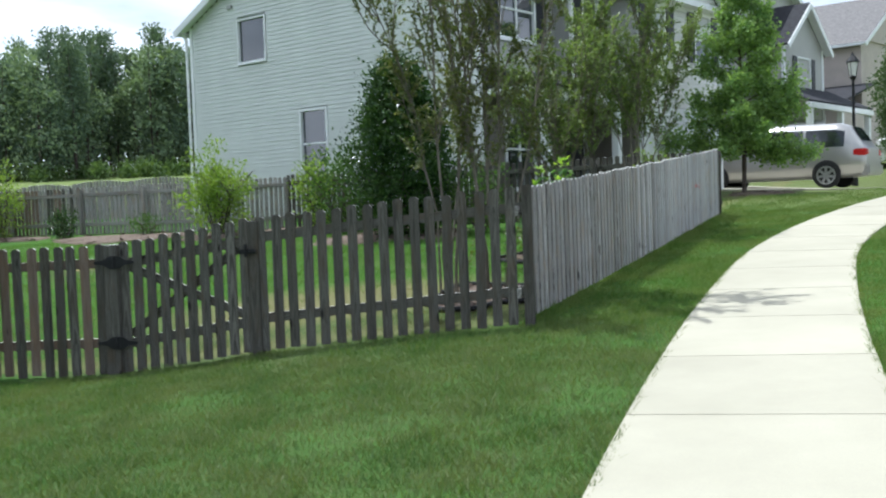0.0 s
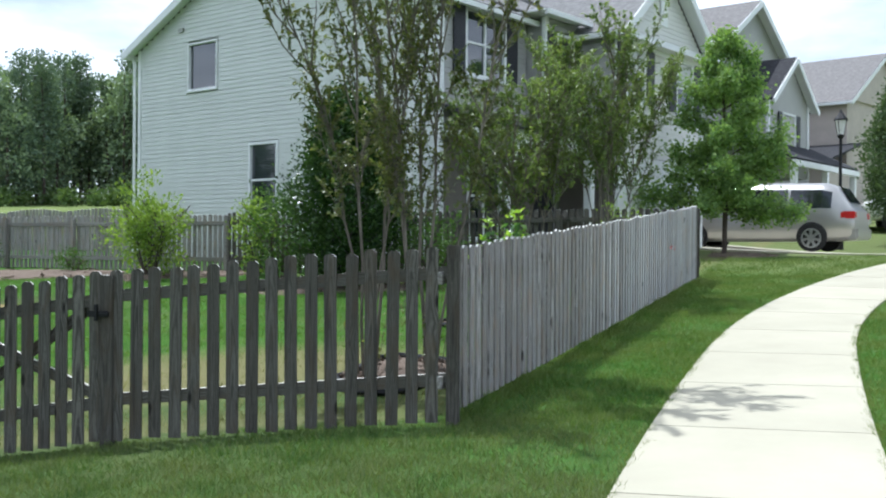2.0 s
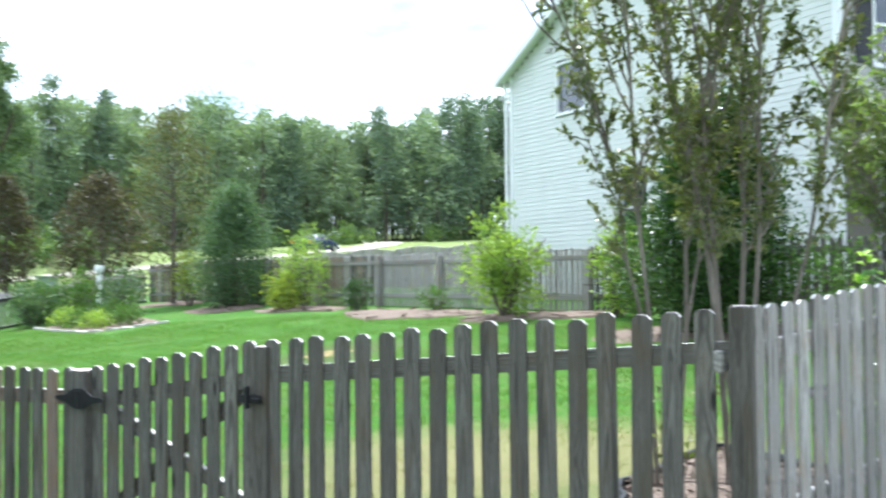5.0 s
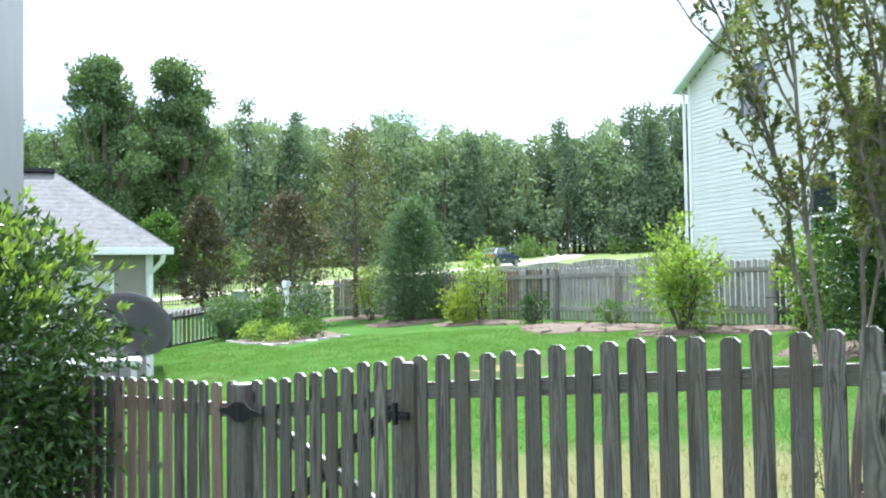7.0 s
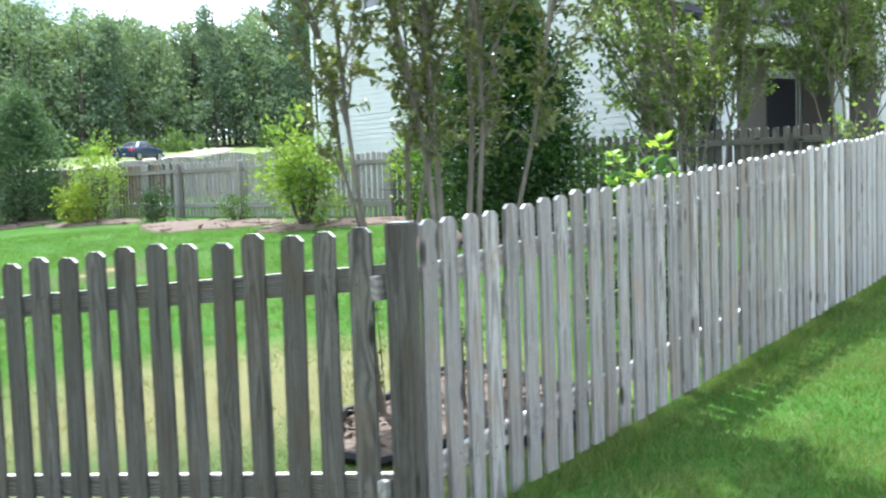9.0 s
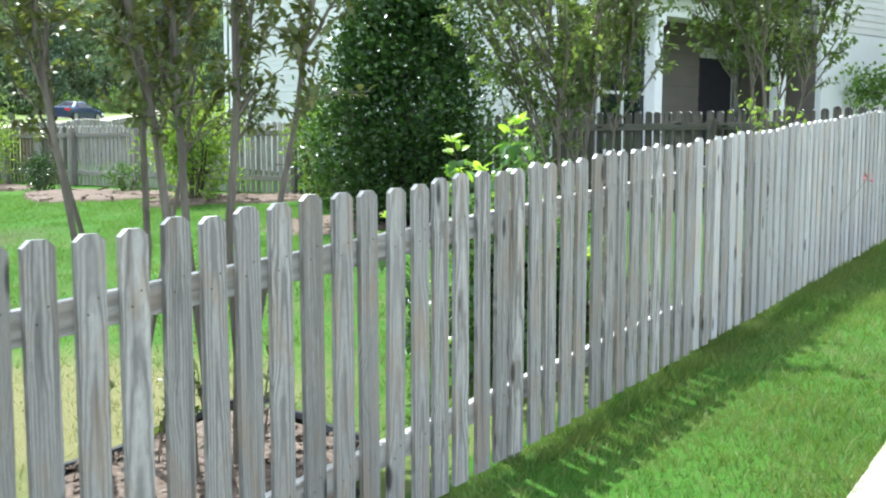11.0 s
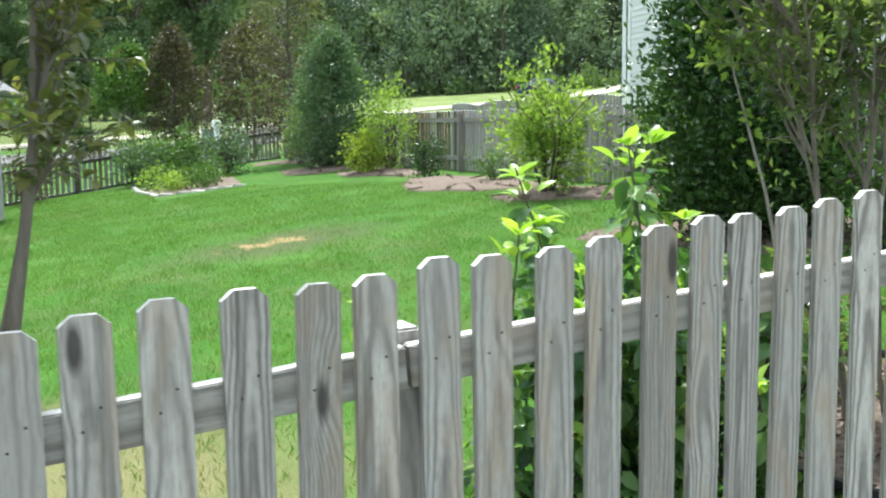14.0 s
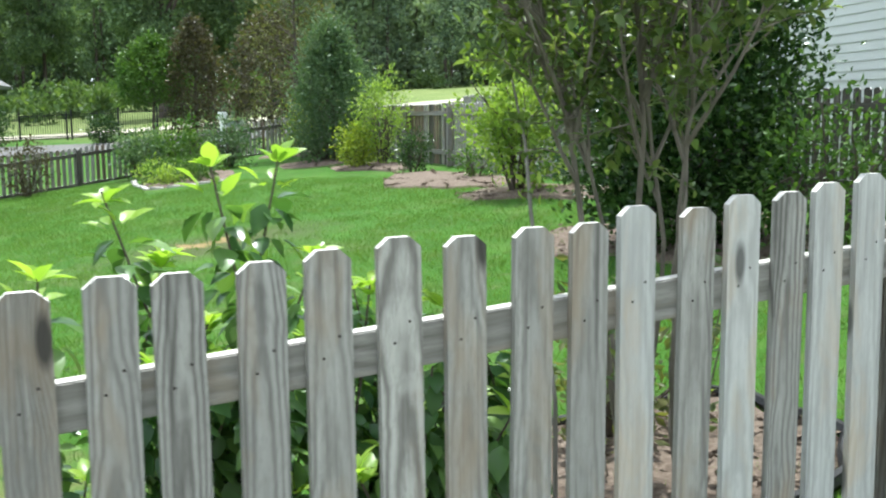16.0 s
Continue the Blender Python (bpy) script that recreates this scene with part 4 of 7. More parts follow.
    part("soffit", one_box(2.4, -0.85, EAVE - 0.02, 4.2, 0.0, EAVE + 0.02), TRIM, h).matrix_basis = H
    roof_slab(h, H, [(2.45, -0.85, EAVE - 0.05), (4.25, -0.85, EAVE - 0.05), (4.25, 1.2, EAVE + 0.95), (2.45, 1.2, EAVE + 0.95)], 0.07, SHINGLE_GREY)
    beam(h, H, (2.45, -0.87, EAVE - 0.04), (4.25, -0.87, EAVE - 0.04), 0.12, 0.11, TRIM, "gutter")
    # porch below the upper storey: floor, shade-darkened rear wall with door and window, columns, beam
    part("porch_floor", one_box(0.0, -1.35, -0.25, 4.2, 0.0, -0.05, bevel=0.01), CONCRETE, h).matrix_basis = H
    boards(h, H, 4.2, UP, SIDING_PORCH_SHADE, ((0.83, 0.53, 2.02, 2.37), (3.25, 0.0, 4.15, 2.1)), 0.16)
    add_window(h, H, 0.9, 0.6, 1.95, 2.3, False, True, 0.0, True)
    door = part("front_door", one_box(3.28, 0.0, 0.0, 4.12, 0.045, 2.08, bevel=0.006), SHUTTER, h, "black panelled front door")
    door.matrix_basis = H
    part("porch_ceiling", one_box(0.0, -1.35, UP - 0.16, 4.2, -0.02, UP - 0.06), TRIM, h).matrix_basis = H
    part("porch_beam", one_box(0.0, -1.30, UP - 0.32, 4.2, -1.05, UP - 0.12, bevel=0.01), TRIM, h).matrix_basis = H
    roof_slab(h, H, [(-0.15, -1.55, UP - 0.08), (4.2, -1.55, UP - 0.08), (4.2, 0.0, UP + 0.42), (-0.15, 0.0, UP + 0.42)], 0.06, SHINGLE_DARK, "porch_roof")
    for x in (0.74, 3.7):
        bm = one_box(x - 0.09, -1.27, -0.05, x + 0.09, -1.09, UP - 0.32, bevel=0.01)
        box(bm, x - 0.12, -1.30, -0.05, x + 0.12, -1.06, 0.12, bevel=0.01)
        box(bm, x - 0.12, -1.30, UP - 0.45, x + 0.12, -1.06, UP - 0.32, bevel=0.01)
        part("porch_column", bm, TRIM, h, "white square porch column").matrix_basis = H
    part("core", one_box(0.12, 0.08, 0.0, LONG - 0.05, DEEP - 0.05, EAVE - 0.1), SIDING, h).matrix_basis = H
    return h


build_house_one()


def simple_house(label, m, wide, deep, eave, slope, wall, roof, ridge_along_x=True):
    """A house of the row beyond: boarded walls, roof planes with thickness, rakes, gutters."""
    h = base("house", label, "house", group="houses along the street")
    part("wall", one_box(0, 0, -1.2, wide, deep, eave), wall, h).matrix_basis = m
    o = 0.35
    if ridge_along_x:
        r = eave + deep / 2 * slope
        for s in (0, 1):
            yl = deep + o if s else -o
            roof_slab(h, m, [(-o, yl, eave - o * slope), (wide + o, yl, eave - o * slope), (wide + o, deep / 2, r), (-o, deep / 2, r)], 0.09, roof)
            beam(h, m, (-o, yl, eave - o * slope), (wide + o, yl, eave - o * slope), 0.12, 0.12, TRIM, "gutter")
            for x in (-o, wide + o):
                roof_slab(h, m, [(x, yl, eave - o * slope - 0.015), (min(max(x, 0), wide), yl, eave - o * slope - 0.015), (min(max(x, 0), wide), deep / 2, r - 0.015), (x, deep / 2, r - 0.015)], 0.012, TRIM, "soffit")
                beam(h, m, (x, yl, eave - o * slope - 0.04), (x, deep / 2, r - 0.04), 0.04, 0.2, TRIM, "rake_board")
        for x in (0.0, wide):
            bm = slab_of([(0, eave), (deep, eave), (deep / 2, r)], 0, 0.1, UPRIGHT)
            part("gable", bm, wall, h).matrix_basis = m @ Matrix.Translation((x, 0, 0)) @ Matrix.Rotation(radians(90), 4, "Z") @ Matrix.Translation((0, 0.1 if x == 0 else 0.0, 0))
    else:
        r = eave + wide / 2 * slope
        for s in (0, 1):
            xl = wide + o if s else -o
            roof_slab(h, m, [(xl, -o, eave - o * slope), (xl, deep + o, eave - o * slope), (wide / 2, deep + o, r), (wide / 2, -o, r)], 0.09, roof)
            roof_slab(h, m, [(xl, -o, eave - o * slope - 0.015), (xl, -0.01, eave - o * slope - 0.015), (wide / 2, -0.01, r - 0.015), (wide / 2, -o, r - 0.015)], 0.012, TRIM, "soffit")
            beam(h, m, (xl, -o - 0.02, eave - o * slope - 0.04), (wide / 2, -o - 0.02, r - 0.04), 0.04, 0.22, TRIM, "rake_board")
        part("gable", slab_of([(0, eave), (wide, eave), (wide / 2, r)], 0, 0.1, UPRIGHT), wall, h).matrix_basis = m @ Matrix.Translation((0, 0.1, 0))
    return h


def build_house_two():
    m = Matrix.Translation((9.85, 35.7, 2.0)) @ Matrix.Rotation(radians(50), 4, "Z")
    h = simple_house("tan two-storey house with street gable, dark dormer and porch", m, 9.0, 10.0, 5.8, 0.62, SIDING_GREIGE, SHINGLE_BROWN, False)
    b = m @ Matrix.Translation((2.2, -1.5, -0.5))
    part("bay", one_box(0, 0, 2.6, 3.9, 1.6, 5.3), SIDING_GREIGE, h).matrix_basis = b
    add_window(h, b @ Matrix.Translation((0, -0.01, 2.9)), 1.3, 0.5, 2.5, 1.9, True, True, 0.3)
    part("gable", slab_of([(0, 5.3), (3.9, 5.3), (1.95, 6.75)], 0, 0.08, UPRIGHT), SIDING_GREIGE, h).matrix_basis = b @ Matrix.Translation((0, 0.08, 0))
    for s in (0, 1):
        xl = 4.2 if s else -0.3
        roof_slab(h, b, [(xl, -0.3, 5.1), (xl, 3.5, 5.1), (1.95, 3.5, 6.8), (1.95, -0.3, 6.8)], 0.08, SHINGLE_DARK)
        roof_slab(h, b, [(xl, -0.3, 5.085), (xl, -0.01, 5.085), (1.95, -0.01, 6.785), (1.95, -0.3, 6.785)], 0.012, TRIM, "soffit")
        beam(h, b, (xl, -0.33, 5.06), (1.95, -0.33, 6.76), 0.04, 0.2, TRIM, "rake_board")
        part("corner_board", one_box(3.8 if s else -0.04, -0.04, 2.6, 3.94 if s else 0.1, 0.06, 5.3), TRIM, h).matrix_basis = b
    roof_slab(h, b, [(-2.0, -1.6, 2.9), (4.6, -1.6, 2.9), (4.6, 1.2, 4.25), (-2.0, 1.2, 4.25)], 0.08, SHINGLE_DARK, "porch_roof")
    beam(h, b, (-2.0, -1.6, 2.8), (4.6, -1.6, 2.8), 0.16, 0.19, TRIM, "porch_fascia")
    for x in (-1.6, 1.4, 4.4):
        part("porch_column", one_box(x - 0.1, -1.6, -0.6, x + 0.1, -1.4, 2.7, bevel=0.01), TRIM, h).matrix_basis = b
    return h


build_house_two()


def build_house_three():
    m = Matrix.Translation((13.5, 50.0, 2.4)) @ Matrix.Rotation(radians(-43), 4, "Z")
    h = simple_house("tan house with broad brown shingle roof and white garage", m, 7.2, 8.0, 5.6, 0.6, BRICK_TAN, SHINGLE_BROWN)
    g = m @ Matrix.Translation((2.6, -3.5, 0))
    part("garage", one_box(0, 0, -1.0, 5.0, 3.6, 2.7), BRICK_TAN, h).matrix_basis = g
    part("garage_door", one_box(0.4, -0.06, -1.0, 4.4, 0.0, 2.2, bevel=0.02), TRIM, h).matrix_basis = g
    roof_slab(h, g, [(-0.3, -0.4, 2.6), (5.3, -0.4, 2.6), (5.3, 3.6, 3.6), (-0.3, 3.6, 3.6)], 0.08, SHINGLE_DARK)
    return h


build_house_three()
GREY_AT = Matrix.Translation((22.9, 58.9, 1.9)) @ Matrix.Rotation(radians(-30), 4, "Z")
grey_house = simple_house("grey-gabled house with tan lower storey along the street", GREY_AT, 10.0, 9.0, 6.4, 0.5, SIDING_GREY, SHINGLE_GREY, False)
part("lower_wall", one_box(-0.02, -0.06, -1.2, 10.02, -0.005, 4.6), BRICK_TAN, grey_house).matrix_basis = GREY_AT
beam(grey_house, GREY_AT, (-0.3, -0.25, 4.65), (10.3, -0.25, 4.65), 0.5, 0.08, SHINGLE_GREY, "pent_roof")


def build_house_zero():
    """The near house: a tall wall with a white corner, and a lower wing farther into the yard."""
    h = base("house", "grey-sided house with white corner trim and a low shingled wing", "house")
    T = Matrix.Translation((-6.75, 10.05, -0.15)) @ Matrix.Rotation(radians(50), 4, "Z")
    boards(h, T @ Matrix.Translation((-6, 0, 0)), 6.0, 6.2, SIDING_GREY, (), 0.16)
    part("core", one_box(-6, 0.02, -0.3, -0.02, 2.6, 6.2), SIDING_GREY, h).matrix_basis = T
    part("corner_board", one_box(-0.17, -0.05, 0, 0.0, 0.05, 6.2, bevel=0.006), TRIM, h).matrix_basis = T
    W = Matrix.Translation((-14.4, 18.5, 0.05)) @ Matrix.Rotation(radians(50), 4, "Z")
    L, E = 7.0, 2.55
    boards(h, W @ Matrix.Translation((-L, 0, 0)), L, E, SIDING_TAN, ((L - 1.75, 0.95, L - 0.72, 2.12),), 0.16)
    add_window(h, W @ Matrix.Translation((-L, 0, 0)), L - 1.68, 1.02, L - 0.79, 2.05, False, True, 0.5)
    part("wing_core", one_box(-L, 0.07, -0.4, -0.03, 3.0, E), SIDING_GREY, h).matrix_basis = W
    part("corner_board", one_box(-0.12, -0.04, 0, 0.02, 0.04, E, bevel=0.006), TRIM, h).matrix_basis = W
    roof_slab(h, W, [(-L, -0.4, E - 0.05), (0.35, -0.4, E - 0.05), (-1.9, 1.6, E + 1.6), (-L, 1.6, E + 1.6)], 0.08, SHINGLE_GREY)
    roof_slab(h, W, [(0.35, -0.4, E - 0.05), (0.35, 3.4, E - 0.05), (-1.9, 1.6, E + 1.6)], 0.08, SHINGLE_GREY)
    roof_slab(h, W, [(-L, 3.4, E - 0.05), (0.35, 3.4, E - 0.05), (-1.9, 1.6, E + 1.6), (-L, 1.6, E + 1.6)], 0.08, SHINGLE_GREY)
    beam(h, W, (-L, 1.6, E + 1.71), (-1.9, 1.6, E + 1.71), 0.3, 0.08, SHINGLE_DARK, "ridge_cap")
    beam(h, W, (-L, -0.44, E - 0.05), (0.4, -0.44, E - 0.05), 0.13, 0.14, TRIM, "gutter")
    part("soffit", one_box(-L, -0.4, E - 0.10, 0.3, 0.0, E - 0.07), TRIM, h).matrix_basis = W
    bm = bmesh.new()
    tube(bm, [(0.22, -0.42, E - 0.1), (0.18, -0.36, E - 0.25), (-0.05, -0.10, E - 0.5), (-0.06, -0.09, 0.05)], [0.05] * 4, 8)
    part("downspout", bm, TRIM, h, "white downspout").matrix_basis = W
    return h


build_house_zero()


# ---- woods, scrub, far road ----
SPLIT = 46.0   # bearing at which the wood with haze in its leaf colour gives way to the darker oaks


def build_woods():
    rg = np.random.default_rng(5)
    at, out, atp, outp, shade, shade_out, near, near_out = [], [], [], [], [], [], [], []
    bm = bmesh.new()
    eye = Vector((1.0, 4.0, 0))
    for k in range(300):
        yaw = radians(7 + 73 * ((k * 0.61803) % 1.0))
        far = rg.uniform(107, 127)
        x, y = eye.x - math.sin(yaw) * far, eye.y + math.cos(yaw) * far
        z = land(x, y)
        tall = rg.uniform(14.2, 19.0) + 0.03 * (far - 107) + 1.1 * math.sin(yaw * 9) - 0.6 - 2.2 * min(1.0, max(0.0, (36 - math.degrees(yaw)) / 8))
        pine = rg.uniform() < (0.45 if yaw < 0.55 else 0.12)
        wide = rg.uniform(2.2, 3.4) if not pine else rg.uniform(1.6, 2.2)
        tube(bm, [(x, y, z - 0.3), (x + rg.normal() * 0.2, y, z + tall * 0.5), (x + rg.normal() * 0.3, y, z + tall * 0.93)], [0.20, 0.13, 0.03], 5)
        for j in range(7):
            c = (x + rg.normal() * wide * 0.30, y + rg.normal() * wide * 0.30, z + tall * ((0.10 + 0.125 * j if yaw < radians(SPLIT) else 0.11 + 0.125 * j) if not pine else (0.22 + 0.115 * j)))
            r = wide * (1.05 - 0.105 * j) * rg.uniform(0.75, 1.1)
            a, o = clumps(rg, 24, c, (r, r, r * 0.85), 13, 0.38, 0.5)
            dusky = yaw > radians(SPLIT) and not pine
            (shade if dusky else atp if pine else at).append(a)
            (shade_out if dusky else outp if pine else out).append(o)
    for yaw_d, far, tall in ((50.6, 70, 15.8), (46.6, 72, 15.8), (48.6, 75, 11.5), (62.0, 84, 15.5), (57.5, 86, 14.5)):
        yaw = radians(yaw_d)
        x, y = eye.x - math.sin(yaw) * far, eye.y + math.cos(yaw) * far
        z = land(x, y)
        tube(bm, [(x, y, z - 0.3), (x + 0.2, y, z + tall * 0.45), (x - 0.2, y, z + tall * 0.9)], [0.38, 0.24, 0.05], 6)
        for fork in range(7):
            b, up = fork * 2.4 + rg.uniform(), rg.uniform(0.42, 0.60)
            e = (x + math.cos(b) * tall * 0.16, y + math.sin(b) * tall * 0.16, z + tall * (up + 0.25))
            tube(bm, [(x, y, z + tall * (up - 0.12)), (x + math.cos(b) * tall * 0.06, y + math.sin(b) * tall * 0.06, z + tall * up), e], [0.16, 0.12, 0.03], 5)
        for j in range(34):
            h = 0.30 + 0.66 * (j + rg.uniform()) / 34
            w = tall * 0.20 * math.sin(min(1.0, (h - 0.2) / 0.75) * 2.75) ** 0.8 * (1.0 if h < 0.62 else 0.62)
            b, far_out = rg.uniform(0, 6.2832), math.sqrt(rg.uniform(0.1, 1.0))
            c = (x + math.cos(b) * w * far_out, y + math.sin(b) * w * far_out, z + tall * h)
            lump = rg.uniform(0.75, 1.25)
            a, o = clumps(rg, 40, c, (1.15 * lump, 1.15 * lump, 0.6 * lump), 20, 0.20, 0.5)
            near.append(a)
            near_out.append(o)
    tagged(part("woodland_trunks", bm, BARK_DARK), "slim dark trunks of a distant wood", "trees", kind="stuff")
    tagged(add_crown("woodland", leaves("woodland", np.concatenate(at), np.concatenate(out), 0.37, rg, 0.75), LEAF_WOODS_HAZED), "dense green deciduous wood across the meadow", "trees", kind="stuff")
    tagged(add_crown("oak_wood", leaves("oak_wood", np.concatenate(shade), np.concatenate(shade_out), 0.36, rg, 0.7), LEAF_OAK), "dark green oak wood behind the far lane", "trees", kind="stuff")
    tagged(add_crown("tall_oaks", leaves("tall_oaks", np.concatenate(near), np.concatenate(near_out), 0.24, rg, 0.7), LEAF_OAK), "tall dark green oaks standing before the wood", "trees", kind="stuff")
    tagged(add_crown("pine_wood", leaves("pine_wood", np.concatenate(atp), np.concatenate(outp), 0.38, rg, 0.6), LEAF_PINE_HAZED), "dark green pines standing among the distant wood", "trees", kind="stuff")
    at, out = [], []
    for k in range(150):
        yaw, far = radians(rg.uniform(6, 80)), rg.uniform(102, 109)
        x, y = eye.x - math.sin(yaw) * far, eye.y + math.cos(yaw) * far
        r = rg.uniform(0.4, 0.95)
        a, o = clumps(rg, 14, (x, y, land(x, y) + r * 0.8), (r, r, r * 1.2), 8, 0.3, 0.3)
        at.append(a)
        out.append(o)
    for k in range(46):
        yaw, far = radians(rg.uniform(40, 66)), rg.uniform(66, 92)
        x, y = eye.x - math.sin(yaw) * far, eye.y + math.cos(yaw) * far
        r = rg.uniform(0.7, 1.25)
        a, o = clumps(rg, 26, (x, y, land(x, y) + r * 1.0), (r, r, r * 1.15), 12, 0.22, 0.4)
        at.append(a)
        out.append(o)
    tagged(add_crown("scrub", leaves("scrub", np.concatenate(at), np.concatenate(out), 0.45, rg, 0.6), SCRUB), "pale green saplings and scrub before the wood", "scrub", kind="stuff")


build_woods()


def ribbon(pts, wide, lift):
    bm = bmesh.new()
    row = None
    for i, p in enumerate(pts):
        a, b = Vector((*pts[max(i - 1, 0)], 0)), Vector((*pts[min(i + 1, len(pts) - 1)], 0))
        d = (b - a).normalized()
        r = Vector((d.y, -d.x, 0))
        new_row = [bm.verts.new((q.x, q.y, land(q.x, q.y) + lift)) for q in (Vector((*p, 0)) - r * wide / 2, Vector((*p, 0)) + r * wide / 2)]
        if row:
            bm.faces.new((row[0], row[1], new_row[1], new_row[0]))
        row = new_row
    bmesh.ops.recalc_face_normals(bm, faces=bm.faces)
    return bm


FAR_ROAD = [(-60.0, 29.5), (-47.0, 33.0), (-42.3, 36.5), (-40.6, 43), (-40.4, 52), (-40.4, 61), (-39.2, 69), (-38.8, 79), (-40.2, 88), (-43.0, 96), (-47.5, 103)]
tagged(part("far_road", ribbon(FAR_ROAD, 3.6, 0.06), CONCRETE), "pale sunlit road across the meadow", "road", kind="structure")
LANE = [(-52.0, 23.5), (-44.0, 26.5), (-38.0, 29.0), (-34.0, 31.5), (-31.0, 36.0), (-30.0, 42.0)]
tagged(part("far_lane", ribbon(LANE, 4.4, 0.05), ASPHALT), "grey asphalt lane beyond the yard fence", "road", kind="structure")


# ---- trees and shrubs ----
def grow(bm, rg, p, d, length, r, depth, tips, bend=0.25, up=0.15, split=(2, 3), shrink=0.68, twigs=None, fan=0.55, lowest=2):
    """A limb in bm and its branches in twigs; tips collects where leaves may sit."""
    pts, radii = [tuple(p)], [r]
    q, v = Vector(p), Vector(d).normalized()
    n = 4
    for i in range(n):
        v = (v + Vector(rg.normal(size=3)) * bend / n + Vector((0, 0, up / n))).normalized()
        q = q + v * length / n
        pts.append(tuple(q))
        radii.append(r * (1 - 0.45 * (i + 1) / n))
        if depth <= 1:
            tips.append((tuple(q), tuple(v)))
    tube(bm, pts, radii, 6 if r > 0.015 else 4)
    twigs = bm if twigs is None else twigs
    if depth > 0:
        for k in range(rg.integers(split[0], split[1] + 1)):
            w = (v + Vector(rg.normal(size=3)) * fan).normalized()
            at = Vector(pts[rg.integers(lowest, n + 1)])
            grow(twigs, rg, at, w, length * shrink * rg.uniform(0.8, 1.15), r * 0.52, depth - 1, tips, bend, up, split, shrink, None, fan, lowest)


def twig_part(twigs, wood, t):
    tagged(part("branchwork", twigs, wood, t), kind="stuff")


def crape_myrtle(x, y, tall, seed, stems, label, lean=0.20, clear=0.36, reach=1.0, limbs=12, shoots=6, thick=0.022, leaf=LEAF_CRAPE, size=0.058, sprouts=0, broad=False):
    """A vase of leaning stems, with limbs that rise from them and short leafy shoots along the limbs."""
    rg = np.random.default_rng(seed)
    t = base("crape_myrtle", label, "tree", Matrix.Translation((x, y, land(x, y) - 0.03)), "crape myrtles in the yard")
    twigs, at, out = bmesh.new(), [], []

    def spray(p, d, length):
        """A thin shoot with pairs of leaves and a tuft at its end."""
        d = d.normalized()
        q = p + d * length + Vector((0, 0, 0.03 * length))
        tube(twigs, [tuple(p), tuple(p.lerp(q, 0.55) + Vector(rg.normal(size=3)) * 0.012), tuple(q)], [0.0042, 0.003, 0.0016], 3)
        n = max(4, int(length / 0.028))
        for i in range(n):
            f = 0.2 + 0.8 * (i + rg.uniform()) / n
            for k in range(2):
                at.append(tuple(p.lerp(q, f) + Vector(rg.normal(size=3)) * 0.006))
                out.append(tuple(d * 0.7 + Vector(rg.normal(size=3)) * 0.7 + Vector((0, 0, 0.15))))

    for k in range(stems):
        a = 6.2832 * (k + rg.uniform(-0.25, 0.25)) / stems
        h, r = tall * rg.uniform(0.82, 1.0), thick * rg.uniform(0.75, 1.2)
        tip = Vector((math.cos(a), math.sin(a), 0)) * lean * h * rg.uniform(0.45, 1.15)
        foot = Vector((math.cos(a), math.sin(a), 0)) * 0.09
        bow = Vector((rg.normal() * 0.06, rg.normal() * 0.06, 0))
        n = 10
        line = []
        for i in range(n + 1):
            f = i / n
            line.append(foot + tip * f ** 1.6 + bow * math.sin(f * 3.1416) * 1.5 + Vector((rg.normal() * 0.016, rg.normal() * 0.016, h * f)))
        bm = bmesh.new()
        tube(bm, [tuple(p) for p in line], [r * (1 - 0.82 * i / n) for i in range(n + 1)], 7)
        part("stem", bm, BARK_GREY, t)
        for b in range(limbs):
            f = clear + (0.97 - clear) * (b + rg.uniform()) / limbs
            i = min(n - 1, int(f * n))
            p = line[i].lerp(line[i + 1], f * n - i)
            turn = a + rg.normal() * 1.3
            d = ((line[i + 1] - line[i]).normalized() + Vector((math.cos(turn), math.sin(turn), 0.1)) * rg.uniform(0.45, 0.85)).normalized()
            length = reach * rg.uniform(0.55, 1.15) * min(1.0, max(0.16, (f - 0.2) * 2.4)) * (1.0 - 0.5 * f)
            limb = [p]
            v = d
            for q in range(4):
                v = (v + Vector((0, 0, 0.16)) + Vector(rg.normal(size=3)) * 0.10).normalized()
                limb.append(limb[-1] + v * length / 4)
            tube(twigs, [tuple(q) for q in limb], [0.0095, 0.008, 0.0065, 0.005, 0.003], 5)
            for c in range(shoots):
                g = 0.22 + 0.78 * (c + rg.uniform()) / shoots
                q = min(3, int(g * 4))
                spray(limb[q].lerp(limb[q + 1], g * 4 - q), v * 0.8 + Vector(rg.normal(size=3)) * 0.75 + Vector((0, 0, 0.25)), rg.uniform(0.12, 0.30))
            spray(limb[-1], v, 0.2)
    # leafy shoots from the foot of the stems
    for k in range(sprouts):
        a, h = k * 2.4, rg.uniform(0.45, 1.0)
        foot, tip = Vector((0.15 * math.cos(a), 0.15 * math.sin(a), 0)), Vector((0.30 * math.cos(a), 0.30 * math.sin(a), h))
        bm = bmesh.new()
        tube(bm, [tuple(foot), tuple(foot.lerp(tip, 0.5) + Vector((0, 0, 0.06))), tuple(tip)], [0.005, 0.004, 0.002], 4)
        part("shoot", bm, BARK_GREY, t)
        for f in np.linspace(0.35, 1.0, 22):
            at.append(tuple(foot.lerp(tip, f) + Vector(rg.normal(size=3)) * 0.02))
            out.append(tuple(rg.normal(size=3) + np.array((0, 0, 0.3))))
    twig_part(twigs, BARK_GREY, t)
    make = ovate_leaves if broad else leaves
